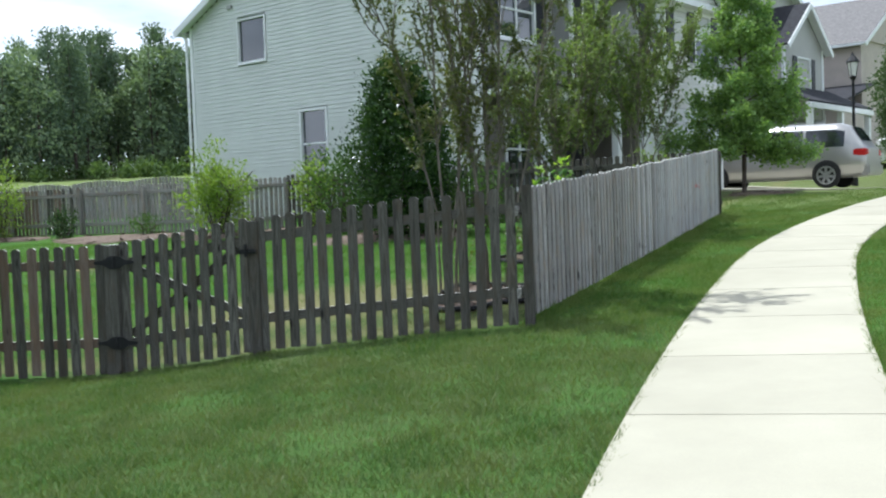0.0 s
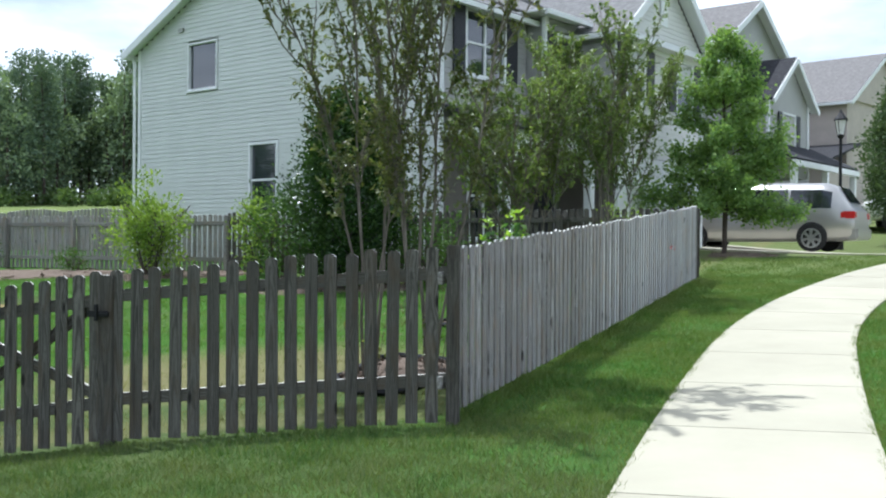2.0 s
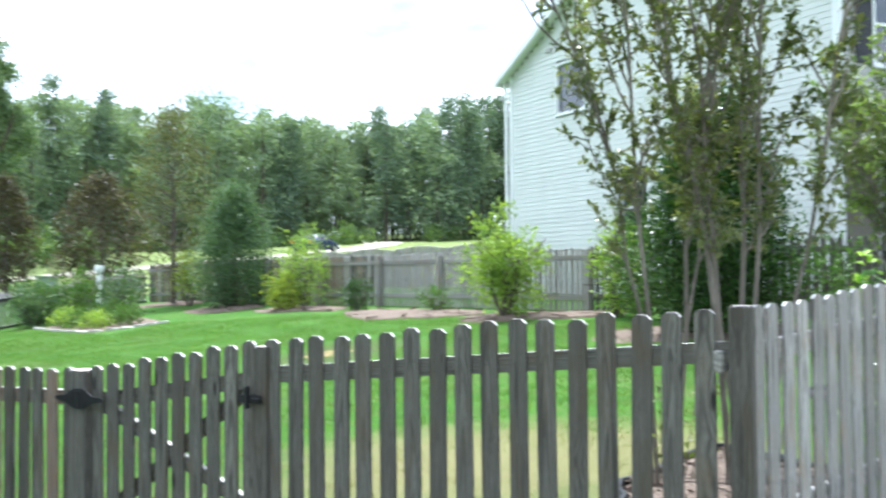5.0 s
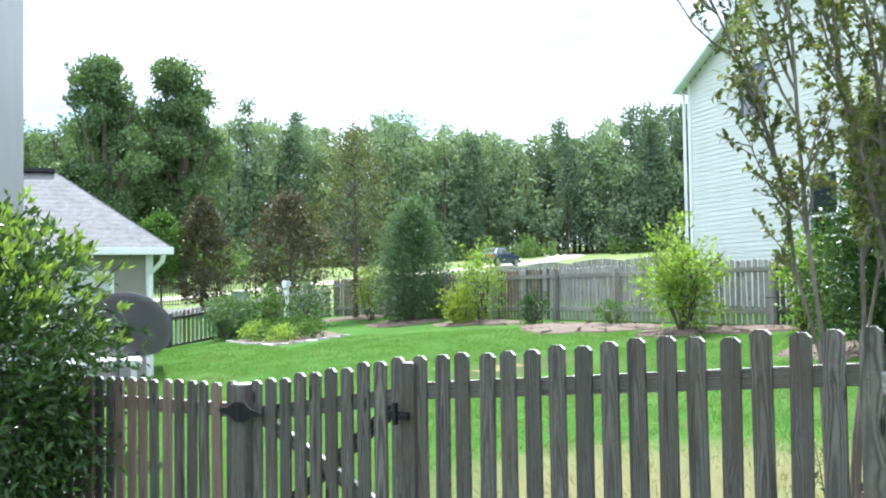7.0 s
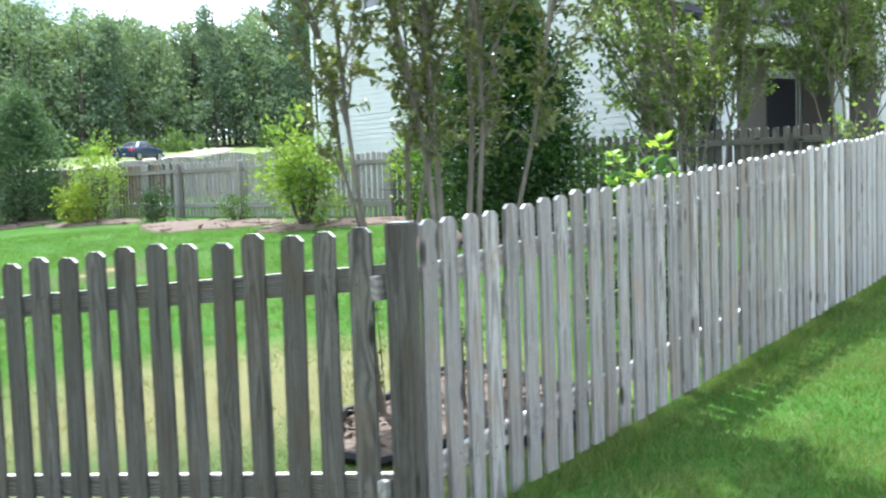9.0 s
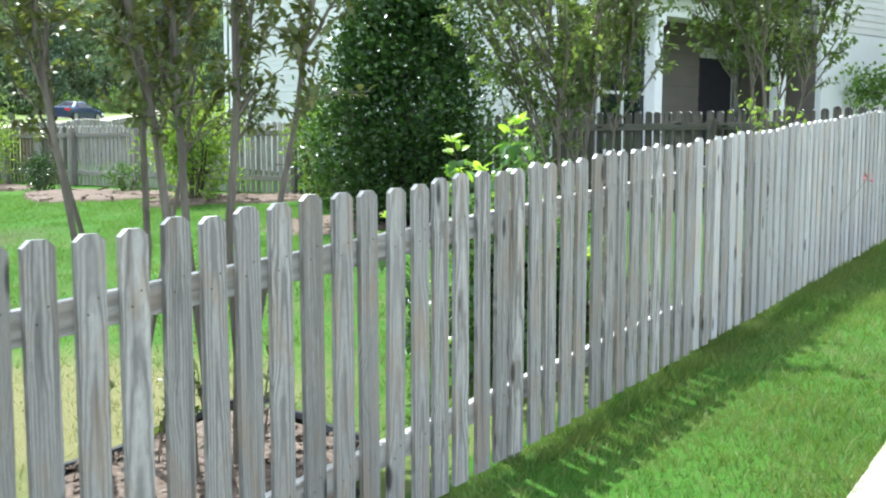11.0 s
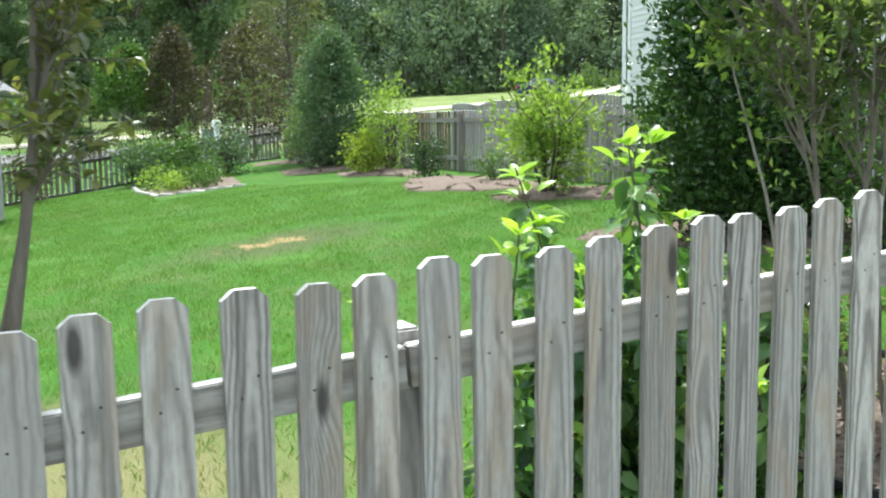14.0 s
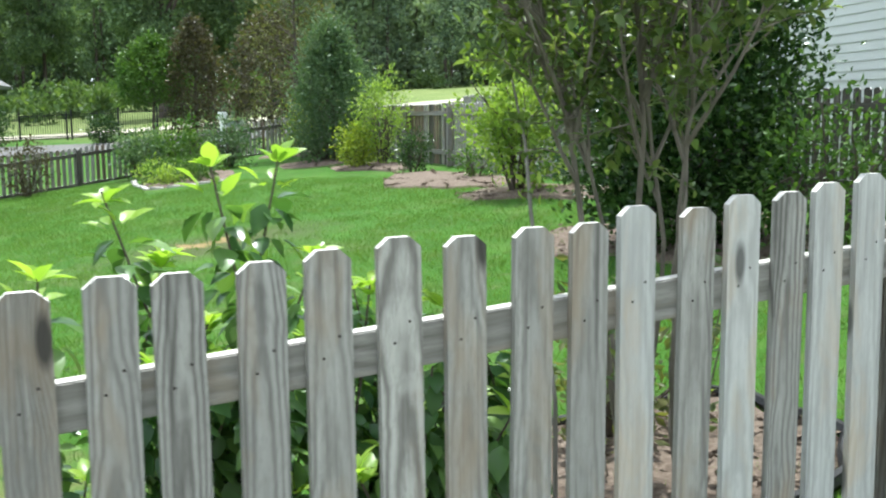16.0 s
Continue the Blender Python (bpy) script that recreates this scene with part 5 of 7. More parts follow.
    me = make("crown", np.array(at), np.array(out), size, rg, 0.55, 0.35)
    add_crown("crown", me, leaf, t, "dull green leaves tinged brown" if leaf is LEAF_CRAPE else "mid green leaves")
    return t


crape_myrtle(0.10, 11.02, 5.6, 21, 4, "slender multi-stemmed crape myrtle with thin brown-green foliage", 0.26, 0.28, 1.40, 22, 8, 0.018, size=0.050, sprouts=4, broad=True)
crape_myrtle(0.62, 10.92, 6.0, 22, 5, "multi-stemmed crape myrtle near the fence corner with grey stems", 0.22, 0.27, 1.45, 23, 8, 0.019, size=0.050, sprouts=4, broad=True)
crape_myrtle(1.88, 14.30, 2.95, 23, 6, "crape myrtle with several smooth grey stems beside the fence", 0.22, 0.45, 1.25, 18, 8, 0.015, leaf=LEAF_CRAPE_GREEN, size=0.050, sprouts=5, broad=True)
crape_myrtle(3.36, 16.75, 3.65, 25, 7, "leafy crape myrtle beside the far fence corner", 0.30, 0.44, 1.50, 20, 9, 0.016, leaf=LEAF_CRAPE_GREEN, size=0.056, broad=True)


def shrub(name, label, x, y, radii, material, seed, size, n, per, spread, stems=5, lift=0.0, hollow=0.35, lumpy=0.3, wide=0.5, wood=BARK_DARK, category="shrub"):
    """A shrub on several stems with leaves in uneven clumps."""
    rg = np.random.default_rng(seed)
    t = base(name, label, category, Matrix.Translation((x, y, land(x, y) - 0.02)))
    twigs = bmesh.new()
    for k in range(stems):
        bm, a = bmesh.new(), 6.2832 * k / stems + rg.uniform(-0.3, 0.3)
        grow(bm, rg, (0.05 * math.cos(a), 0.05 * math.sin(a), 0), (0.45 * math.cos(a) * radii[0] / radii[2], 0.45 * math.sin(a) * radii[1] / radii[2], 1), (radii[2] + lift) * 1.0, 0.018 + 0.006 * radii[2], 1, [], 0.25, 0.2, twigs=twigs)
        part("stem", bm, wood, t)
    twig_part(twigs, wood, t)
    at, out = clumps(rg, n, (0, 0, radii[2] * 0.98 + lift), radii, per, spread, hollow, lumpy)
    keep = at[:, 2] > 0.03
    add_crown("crown", leaves("crown", at[keep], out[keep], size, rg, wide), material, t)
    return t


shrub("lime_shrub", "loose bright yellow-green shrub in a mulch bed", -4.9, 22.35, (0.66, 0.66, 0.86), LEAF_LIME, 32, 0.095, 165, 22, 0.095, 10, 0.16, 0.3, 0.48)
shrub("upright_shrub", "narrow bright green shrub against the boundary fence", -2.7, 22.0, (0.42, 0.42, 0.85), LEAF_LIME, 33, 0.10, 80, 14, 0.10, 4)
shrub("leafy_shrub", "green leafy shrub beside the dark holly", -2.1, 21.2, (0.55, 0.55, 0.95), LEAF_GREEN, 34, 0.09, 110, 16, 0.10, 5)
shrub("round_shrub", "small rounded dark green shrub at the bed's edge", -9.4, 25.05, (0.34, 0.34, 0.40), LEAF_HOLLY, 35, 0.06, 120, 14, 0.06, 4)
shrub("small_shrub", "small sparse shrub in bark mulch", -7.0, 24.0, (0.35, 0.35, 0.28), LEAF_GREEN, 36, 0.06, 60, 10, 0.06, 5)
shrub("pale_shrub", "pale green open shrub near the boundary fence", -11.5, 26.35, (0.50, 0.50, 1.0), LEAF_LIME, 37, 0.09, 120, 16, 0.11, 7)
shrub("golden_shrub", "rounded golden-yellow shrub in the mulch bed", -11.9, 26.0, (0.38, 0.38, 0.45), LEAF_YELLOW, 38, 0.09, 110, 14, 0.09, 5)


def camellia():
    """A broad boxy shrub: dark glossy leaves, and upright tufts of pale new growth on the outside."""
    rg = np.random.default_rng(41)
    x, y = -5.46, 8.80
    t = base("camellia", "large glossy camellia with pale new shoots before the fence", "shrub", Matrix.Translation((x, y, land(x, y) - 0.02)))
    twigs = bmesh.new()
    for k in range(6):
        bm, a = bmesh.new(), k * 1.05
        grow(bm, rg, (0.06 * math.cos(a), 0.06 * math.sin(a), 0), (0.35 * math.cos(a), 0.35 * math.sin(a), 1), 1.5, 0.03, 1, [], 0.25, 0.2, twigs=twigs)
        part("stem", bm, BARK_DARK, t)
    twig_part(twigs, BARK_DARK, t)

    def skin(n, inner):
        """Places between an inner shell and the uneven outside of a rounded block, and the way out."""
        d = rg.normal(size=(n, 3))
        d /= np.linalg.norm(d, axis=1, keepdims=True)
        block = d / (np.abs(d) ** 4).sum(1, keepdims=True) ** 0.25
        lump = 1 + 0.07 * np.sin(d[:, 0] * 7 + d[:, 2] * 5) * np.sin(d[:, 1] * 6 + 1.0) + 0.05 * rg.normal(size=n)
        return np.array((0, 0, 1.17)) + block * (lump * (inner + (1 - inner) * rg.uniform(size=n)))[:, None] * (0.98, 0.98, 1.17), d

    c, d = skin(1100, 0.55)
    at, out = np.repeat(c, 22, 0) + rg.normal(size=(1100 * 22, 3)) * 0.08, np.repeat(d, 22, 0)
    keep = at[:, 2] > 0.04
    add_crown("crown", leaves("crown", at[keep], out[keep], 0.085, rg, 0.36, 0.9), LEAF_CAMELLIA, t, "dark glossy green leaves")
    c, d = skin(900, 0.96)
    keep = c[:, 2] > 1.1 + 1.15 * rg.uniform(size=len(c))
    at, out = np.repeat(c[keep], 10, 0), np.repeat(d[keep] + (0, 0, 0.9), 10, 0)
    at = at + rg.normal(size=at.shape) * 0.02
    add_crown("new_growth", leaves("new_growth", at, out, 0.082, rg, 0.34, 0.6), LEAF_CAMELLIA_NEW, t, "yellow-green new leaves")


camellia()


def maple():
    """A straight leader with a few long limbs, each carrying a lobe of leaves, and a thin spire."""
    rg = np.random.default_rng(51)
    x, y = 7.25, 24.0
    t = base("maple_tree", "young bright green maple in a mulch ring", "tree", Matrix.Translation((x, y, land(x, y) - 0.05)))
    bm, twigs, at, out = bmesh.new(), bmesh.new(), [], []
    tube(bm, [(0, 0, 0), (0.02, 0, 1.2), (0.0, 0.03, 2.6), (-0.06, 0, 4.0), (-0.20, 0.03, 5.0)], [0.062, 0.055, 0.042, 0.026, 0.008], 8)
    part("trunk", bm, BARK_DARK, t)
    # height on the trunk, bearing, reach, rise
    low = [(1.15, 164, 1.95, 0.22), (1.05, -16, 1.55, 0.05), (1.25, -75, 1.15, 0.25), (1.10, 220, 1.1, 0.15), (1.2, 80, 1.3, 0.2), (1.0, 20, 1.2, 0.1)]
    mid = [(1.4, 160, 1.2, 0.55), (1.5, -20, 1.25, 0.5), (1.5, 250, 1.0, 0.6), (1.6, 55, 1.1, 0.55), (1.7, -30, 1.2, 0.6), (1.9, 150, 1.25, 0.45), (2.2, -10, 1.45, 0.42), (2.3, 250, 0.9, 0.6), (2.1, 95, 1.1, 0.5), (2.6, 172, 1.0, 0.7), (2.8, -40, 0.95, 0.7), (2.5, 30, 1.0, 0.6)]
    top = [(3.1, 185, 0.75, 0.9), (3.2, 0, 0.95, 0.9), (3.3, 100, 0.65, 1.0), (3.4, 270, 0.6, 1.0), (3.7, 10, 0.75, 1.2), (3.8, 190, 0.45, 1.2), (4.2, 20, 0.40, 1.3), (4.4, 200, 0.22, 1.3), (4.7, 60, 0.14, 1.6)]
    for z, bearing, reach, rise in low + mid + top:
        a = radians(bearing) + rg.normal() * 0.12
        foot, d = Vector((-0.012 * z, 0, z)), Vector((math.cos(a), math.sin(a), rise)).normalized()
        length = reach * math.sqrt(1 + rise * rise) * 0.85
        line = [foot + d * length * f + Vector((0, 0, -0.10 * reach * f * f)) + Vector(rg.normal(size=3)) * 0.02 for f in (0, 0.3, 0.6, 1.0)]
        bm = bmesh.new()
        tube(bm, [tuple(p) for p in line], [0.020, 0.015, 0.010, 0.004], 5)
        part("limb", bm, BARK_DARK, t)
        for k in range(int(16 + 24 * reach)):
            f = rg.uniform(0.22, 1.05) ** 0.75
            i = min(2, int(f * 3))
            p = line[i].lerp(line[i + 1], min(1.0, f * 3 - i))
            side = Vector(rg.normal(size=3)).normalized()
            q = p + (side * 0.8 + d * 0.5 + Vector((0, 0, 0.2))) * rg.uniform(0.12, 0.34) * (0.6 + 0.4 * reach)
            tube(twigs, [tuple(p), tuple(q)], [0.004, 0.002], 3)
            for n in range(30):
                at.append(tuple(q.lerp(p, rg.uniform(0, 0.5)) + Vector(rg.normal(size=3)) * 0.095))
                out.append(tuple(side + Vector(rg.normal(size=3)) * 0.6))
    twig_part(twigs, BARK_DARK, t)
    add_crown("crown", leaves("crown", np.array(at), np.array(out), 0.080, rg, 0.75, 0.7, 0.3), LEAF_MAPLE, t)


maple()


def conical(name, label, x, y, tall, wide, material, seed, clear=0.9, n=420, size=0.10, per=16, leader=BARK_DARK, thin=1.0, lobed=0.18):
    rg = np.random.default_rng(seed)
    t = base(name, label, "tree", Matrix.Translation((x, y, land(x, y) - 0.05)))
    bm = bmesh.new()
    tube(bm, [(0, 0, 0), (0.03, 0, tall * 0.4), (0, 0.02, tall * 0.75), (0, 0, tall * 0.98)], [0.012 * tall + 0.02, 0.009 * tall + 0.015, 0.02, 0.006], 7)
    part("trunk", bm, leader, t)
    h = rg.uniform(size=n) ** 0.85
    a = rg.uniform(0, 6.2832, n)
    prof = np.sin(np.clip(h * 0.93 + 0.07, 0, 1) * np.pi) ** 0.55 * (1 - 0.45 * h) * 1.2
    r = wide * prof * np.sqrt(rg.uniform(0.15, 1, n)) * (1 + lobed * np.sin(a * 3 + h * 11))
    c = np.stack([r * np.cos(a), r * np.sin(a), clear + (tall - clear) * h], 1)
    bm = bmesh.new()
    for i in range(0, n, max(1, n // 60)):
        z = c[i, 2] - 0.35 * r[i] - 0.1
        tube(bm, [(0, 0, z), tuple(c[i] * (0.5, 0.5, 0) + (0, 0, (z + c[i, 2]) / 2)), tuple(c[i])], [0.02, 0.013, 0.004], 4)
    tagged(part("branchwork", bm, leader, t), kind="stuff")
    out = np.stack([np.cos(a), np.sin(a), 0.6 + 0 * a], 1)
    at = np.repeat(c, per, 0) + rg.normal(size=(n * per, 3)) * 0.13 * thin
    add_crown("crown", leaves("crown", at, np.repeat(out, per, 0), size, rg, 0.55), material, t)
    return t


conical("holly_tree", "dense dark green holly reaching to the ground", -0.70, 19.35, 3.3, 1.0, LEAF_HOLLY, 31, 0.12, 1500, 0.078, 24, thin=1.15)
conical("evergreen_tree", "full conical mid-green evergreen", -14.40, 27.6, 3.12, 0.92, LEAF_EVERGREEN, 39, 0.08, 620, 0.085, 30, thin=1.35, lobed=0.30)
conical("pear_tree", "upright dark green ornamental pear on the verge", 15.0, 32.2, 5.0, 1.02, LEAF_PEAR, 52, 1.0, 1000, 0.105, 22)
conical("thin_tree", "slim bronze-tinged young tree with airy foliage", -17.75, 29.35, 5.9, 1.30, LEAF_OLIVE, 53, 1.0, 330, 0.10, 13, thin=1.7)
conical("magnolia", "bronze-leaved young magnolia behind the fence", -24.3, 33.8, 4.5, 1.65, LEAF_BROWN, 54, 0.5, 420, 0.15, 14, thin=1.4)
conical("magnolia", "bronze-leaved magnolia beyond the far fence", -29.4, 34.3, 4.7, 1.15, LEAF_BROWN, 55, 0.5, 420, 0.15, 12)
conical("topiary_tree", "round-headed green tree beyond the fence", -30.9, 33.4, 4.1, 1.35, LEAF_GREEN, 56, 1.75, 620, 0.13, 16)


# ---- vehicles ----
PAINT_SILVER = plain("silver_car_paint", (0.40, 0.39, 0.375), 0.28, 0.55, 0.05, 2, 0.0)
PAINT_WHITE = plain("white_car_paint", (0.78, 0.78, 0.77), 0.3, 0.0, 0.03, 2, 0.0)
PAINT_BLUE = plain("dark_blue_car_paint", (0.03, 0.045, 0.09), 0.25, 0.3, 0.1, 2, 0.0)
TYRE = plain("black_rubber", (0.02, 0.02, 0.02), 0.85, 0, 0.2, 20, 0.2)
RIM = plain("alloy_rim", (0.55, 0.55, 0.56), 0.3, 0.9, 0.1, 10, 0.0)
LAMP_RED = plain("red_tail_lamp", (0.42, 0.02, 0.02), 0.2, 0, 0.1, 10, 0.0)
LAMP_CLEAR = plain("clear_head_lamp", (0.7, 0.7, 0.7), 0.15, 0, 0.1, 10, 0.0)
CAR_GLASS = glass_dark("car_glass", (0.02, 0.025, 0.028))
CAR_BLACK = plain("black_car_plastic", (0.025, 0.025, 0.027), 0.6, 0, 0.2, 10, 0.1)


def vehicle(name, label, m, secs, wheels, paint, glass_spans, rear_glass=None, front_glass=None, radius=0.34, head=True):
    """A car from cross-sections (x, bottom, belt, top, half width at the belt, half width at the roof); its tail is at x = 0."""
    car = base(name, label, "vehicle", m)
    xs = [s[0] for s in secs]

    def at(x):
        return [float(np.interp(x, xs, [s[k] for s in secs])) for k in range(6)]

    def ring(x, n=11):
        _, zb, zl, zt, wb, wt = at(x)
        half = [(wb * 0.86, zb), (wb * 0.97, zb + 0.10), (wb, zb + (zl - zb) * 0.55), (wb * 0.985, zl), (wt + (wb - wt) * 0.30, zl + (zt - zl) * 0.72), (wt * 0.90, zt - 0.02 * (zt > zl)), (wt * 0.45, zt + 0.02)]
        return [(y, z) for y, z in half] + [(-y, z) for y, z in half[::-1]]

    bm = bmesh.new()
    fine = sorted(set(xs) | set(np.linspace(xs[0], xs[-1], 26).round(3)))
    rows = [[bm.verts.new((x, y, z)) for y, z in ring(x)] for x in fine]
    for a, b in zip(rows, rows[1:]):
        k = len(a)
        for i in range(k):
            bm.faces.new((a[i], a[(i + 1) % k], b[(i + 1) % k], b[i]))
    bm.faces.new(rows[0][::-1])
    bm.faces.new(rows[-1])
    bmesh.ops.recalc_face_normals(bm, faces=bm.faces)
    body = part("body", bm, paint, car)
    for p in body.data.polygons:
        p.use_smooth = len(p.vertices) == 4
    for x0, x1 in glass_spans:
        for s in (-1, 1):
            bm = bmesh.new()
            cols = []
            for x in np.linspace(x0, x1, 5):
                _, zb, zl, zt, wb, wt = at(x)
                lo, hi = zl + 0.05 * (zt - zl), zl + 0.74 * (zt - zl)
                cols.append([bm.verts.new((x, s * (wb * 0.985 + 0.006 - (wb * 0.985 - wt - (wb - wt) * 0.30) * f), z)) for z, f in ((lo, 0.05 / 0.72), (hi, 1.0))])
            for a, b in zip(cols, cols[1:]):
                bm.faces.new((a[0], b[0], b[1], a[1]))
            bmesh.ops.solidify(bm, geom=bm.faces[:], thickness=0.004)
            part("side_window", bm, CAR_GLASS, car, "dark tinted side window")
    for span, tag in ((rear_glass, "rear_window"), (front_glass, "windscreen")):
        if span:
            bm = bmesh.new()
            off = -0.012 if tag == "rear_window" else 0.012
            v = []
            for x, f in ((span[0], 0.8), (span[1], 0.8)):
                _, zb, zl, zt, wb, wt = at(x)
                v += [bm.verts.new((x + off, -wt * f, zt + 0.018)), bm.verts.new((x + off, wt * f, zt + 0.018))]
            bm.faces.new((v[0], v[1], v[3], v[2]))
            bmesh.ops.solidify(bm, geom=bm.faces[:], thickness=0.006)
            part(tag, bm, CAR_GLASS, car, "dark car glass")
    for wx in wheels:
        for s in (-1, 1):
            w = at(wx)[4]
            bm = bmesh.new()
            bmesh.ops.create_cone(bm, cap_ends=True, segments=24, radius1=radius * 1.09, radius2=radius * 1.09, depth=0.02, matrix=Matrix.Translation((wx, s * (w * 0.985 + 0.006), radius + 0.03)) @ Matrix.Rotation(radians(90), 4, "X"))
            part("wheel_arch", bm, CAR_BLACK, car)
            wheel = new("wheel")
            wheel.parent = car
            bm = bmesh.new()
            bmesh.ops.create_cone(bm, cap_ends=True, segments=28, radius1=radius, radius2=radius, depth=0.20, matrix=Matrix.Translation((wx, s * (w - 0.06), radius)) @ Matrix.Rotation(radians(90), 4, "X"))
            bmesh.ops.bevel(bm, geom=[e for e in bm.edges if e.calc_face_angle(0) > 1.0], offset=0.03, segments=2, affect="EDGES")
            part("tyre", bm, TYRE, wheel)
            bm = bmesh.new()
            M = Matrix.Translation((wx, s * (w + 0.045), radius)) @ Matrix.Rotation(radians(90), 4, "X")
            bmesh.ops.create_cone(bm, cap_ends=True, segments=20, radius1=radius * 0.20, radius2=radius * 0.20, depth=0.03, matrix=M)
            loops = [[bm.verts.new(M @ Vector((radius * r * math.cos(6.2832 * i / 28), radius * r * math.sin(6.2832 * i / 28), z))) for i in range(28)] for r, z in ((0.60, -0.02), (0.60, 0.012), (0.72, 0.012), (0.72, -0.02))]
            for a, b in zip(loops, loops[1:] + loops[:1]):
                for i in range(28):
                    bm.faces.new((a[i], a[(i + 1) % 28], b[(i + 1) % 28], b[i]))
            for k in range(7):
                box(bm, -0.032, 0, -0.022, 0.032, radius * 0.68, 0.022, M @ Matrix.Rotation(6.2832 * k / 7, 4, "Z"))
            part("rim", bm, RIM, wheel, "spoked alloy rim")
    _, zb, zl, zt, wb, wt = at(xs[0] + 0.12)
    for s in (-1, 1):
        bm = one_box(xs[0] - 0.01, s * wb * 0.72, zl - 0.20, xs[0] + 0.34, s * (at(xs[0] + 0.3)[4] + 0.005), zl - 0.02, bevel=0.02)
        part("tail_lamp", bm, LAMP_RED, car, "red tail lamp")
        if head:
            e = xs[-1]
            bm = one_box(e - 0.35, s * at(e - 0.1)[4] * 0.62, at(e - 0.2)[2] - 0.26, e - 0.04, s * (at(e - 0.3)[4] + 0.004), at(e - 0.2)[2] - 0.10, bevel=0.02)
            part("head_lamp", bm, LAMP_CLEAR, car, "clear head lamp")
        x = glass_spans[-1][1] - 0.05
        part("wing_mirror", one_box(x, s * (at(x)[4] + 0.02), at(x)[2] + 0.02, x + 0.1, s * (at(x)[4] + 0.2), at(x)[2] + 0.16, bevel=0.02), paint, car)
    part("rear_bumper", one_box(xs[0] - 0.07, -secs[1][4] * 0.96, 0.30, xs[0] + 0.2, secs[1][4] * 0.96, 0.62, bevel=0.05), paint, car)
    part("front_bumper", one_box(xs[-1] - 0.22, -secs[-2][4] * 0.95, 0.26, xs[-1] + 0.05, secs[-2][4] * 0.95, 0.60, bevel=0.05), paint if head else CAR_BLACK, car)
    return car


VAN = [(0.0, 0.34, 0.98, 1.00, 0.86, 0.80), (0.10, 0.30, 1.02, 1.12, 0.92, 0.80), (0.42, 0.28, 1.04, 1.60, 0.955, 0.70), (0.75, 0.27, 1.05, 1.71, 0.965, 0.70),
       (2.4, 0.25, 1.03, 1.75, 0.97, 0.72), (3.3, 0.25, 1.01, 1.68, 0.97, 0.70), (4.15, 0.25, 0.99, 1.13, 0.96, 0.72), (4.7, 0.26, 0.90, 0.98, 0.92, 0.70), (5.05, 0.30, 0.68, 0.74, 0.76, 0.6)]
van_dir = Vector((-0.829, 0.559, 0))
rear_axle = Vector((10.8, 27.6, 0))
q = rear_axle - van_dir * 1.0
vehicle("minivan", "parked silver-beige minivan seen from its side on the drive", Matrix.Translation((q.x, q.y, land(10.2, 28.0) + 0.03)) @ Matrix.Rotation(math.atan2(van_dir.y, van_dir.x), 4, "Z"),
        VAN, (1.0, 4.0), PAINT_SILVER, ((0.55, 1.55), (1.62, 2.62), (2.69, 3.55)), (0.16, 0.42), (3.42, 4.05))
TRUCK = [(0.0, 0.45, 1.08, 1.10, 0.92, 0.86), (1.75, 0.42, 1.08, 1.10, 0.94, 0.86), (1.80, 0.42, 1.08, 1.70, 0.95, 0.66), (2.2, 0.42, 1.08, 1.80, 0.95, 0.68), (3.3, 0.42, 1.07, 1.76, 0.95, 0.68),
         (3.95, 0.42, 1.06, 1.18, 0.95, 0.74), (5.1, 0.45, 1.04, 1.12, 0.92, 0.78), (5.3, 0.5, 0.92, 0.96, 0.86, 0.7)]
q = Vector((20.6, 34.5, 0))
vehicle("pickup_truck", "parked white pickup truck with dark grille beyond the tree", Matrix.Translation((q.x, q.y, land(16.2, 34.9) + 0.03)) @ Matrix.Rotation(radians(162), 4, "Z"),
        TRUCK, (1.1, 4.35), PAINT_WHITE, ((1.95, 2.55), (2.62, 3.35)), None, (3.32, 3.88), 0.38)
SEDAN = [(0.0, 0.35, 0.85, 0.90, 0.78, 0.7), (0.15, 0.28, 0.92, 0.98, 0.85, 0.7), (0.9, 0.24, 0.95, 1.02, 0.89, 0.68), (1.5, 0.23, 0.94, 1.40, 0.90, 0.60), (2.6, 0.22, 0.92, 1.43, 0.90, 0.60),
         (3.5, 0.22, 0.90, 0.98, 0.89, 0.68), (4.3, 0.25, 0.78, 0.84, 0.84, 0.64), (4.55, 0.32, 0.6, 0.64, 0.7, 0.55)]
vehicle("sedan", "dark blue sedan on the distant road", Matrix.Translation((-38.6, 72.0, land(-38.9, 74.0) + 0.09)) @ Matrix.Rotation(radians(88), 4, "Z"),
        SEDAN, (0.85, 3.6), PAINT_BLUE, ((1.3, 2.05), (2.1, 2.95)), (0.95, 1.42), (2.75, 3.4), 0.31)


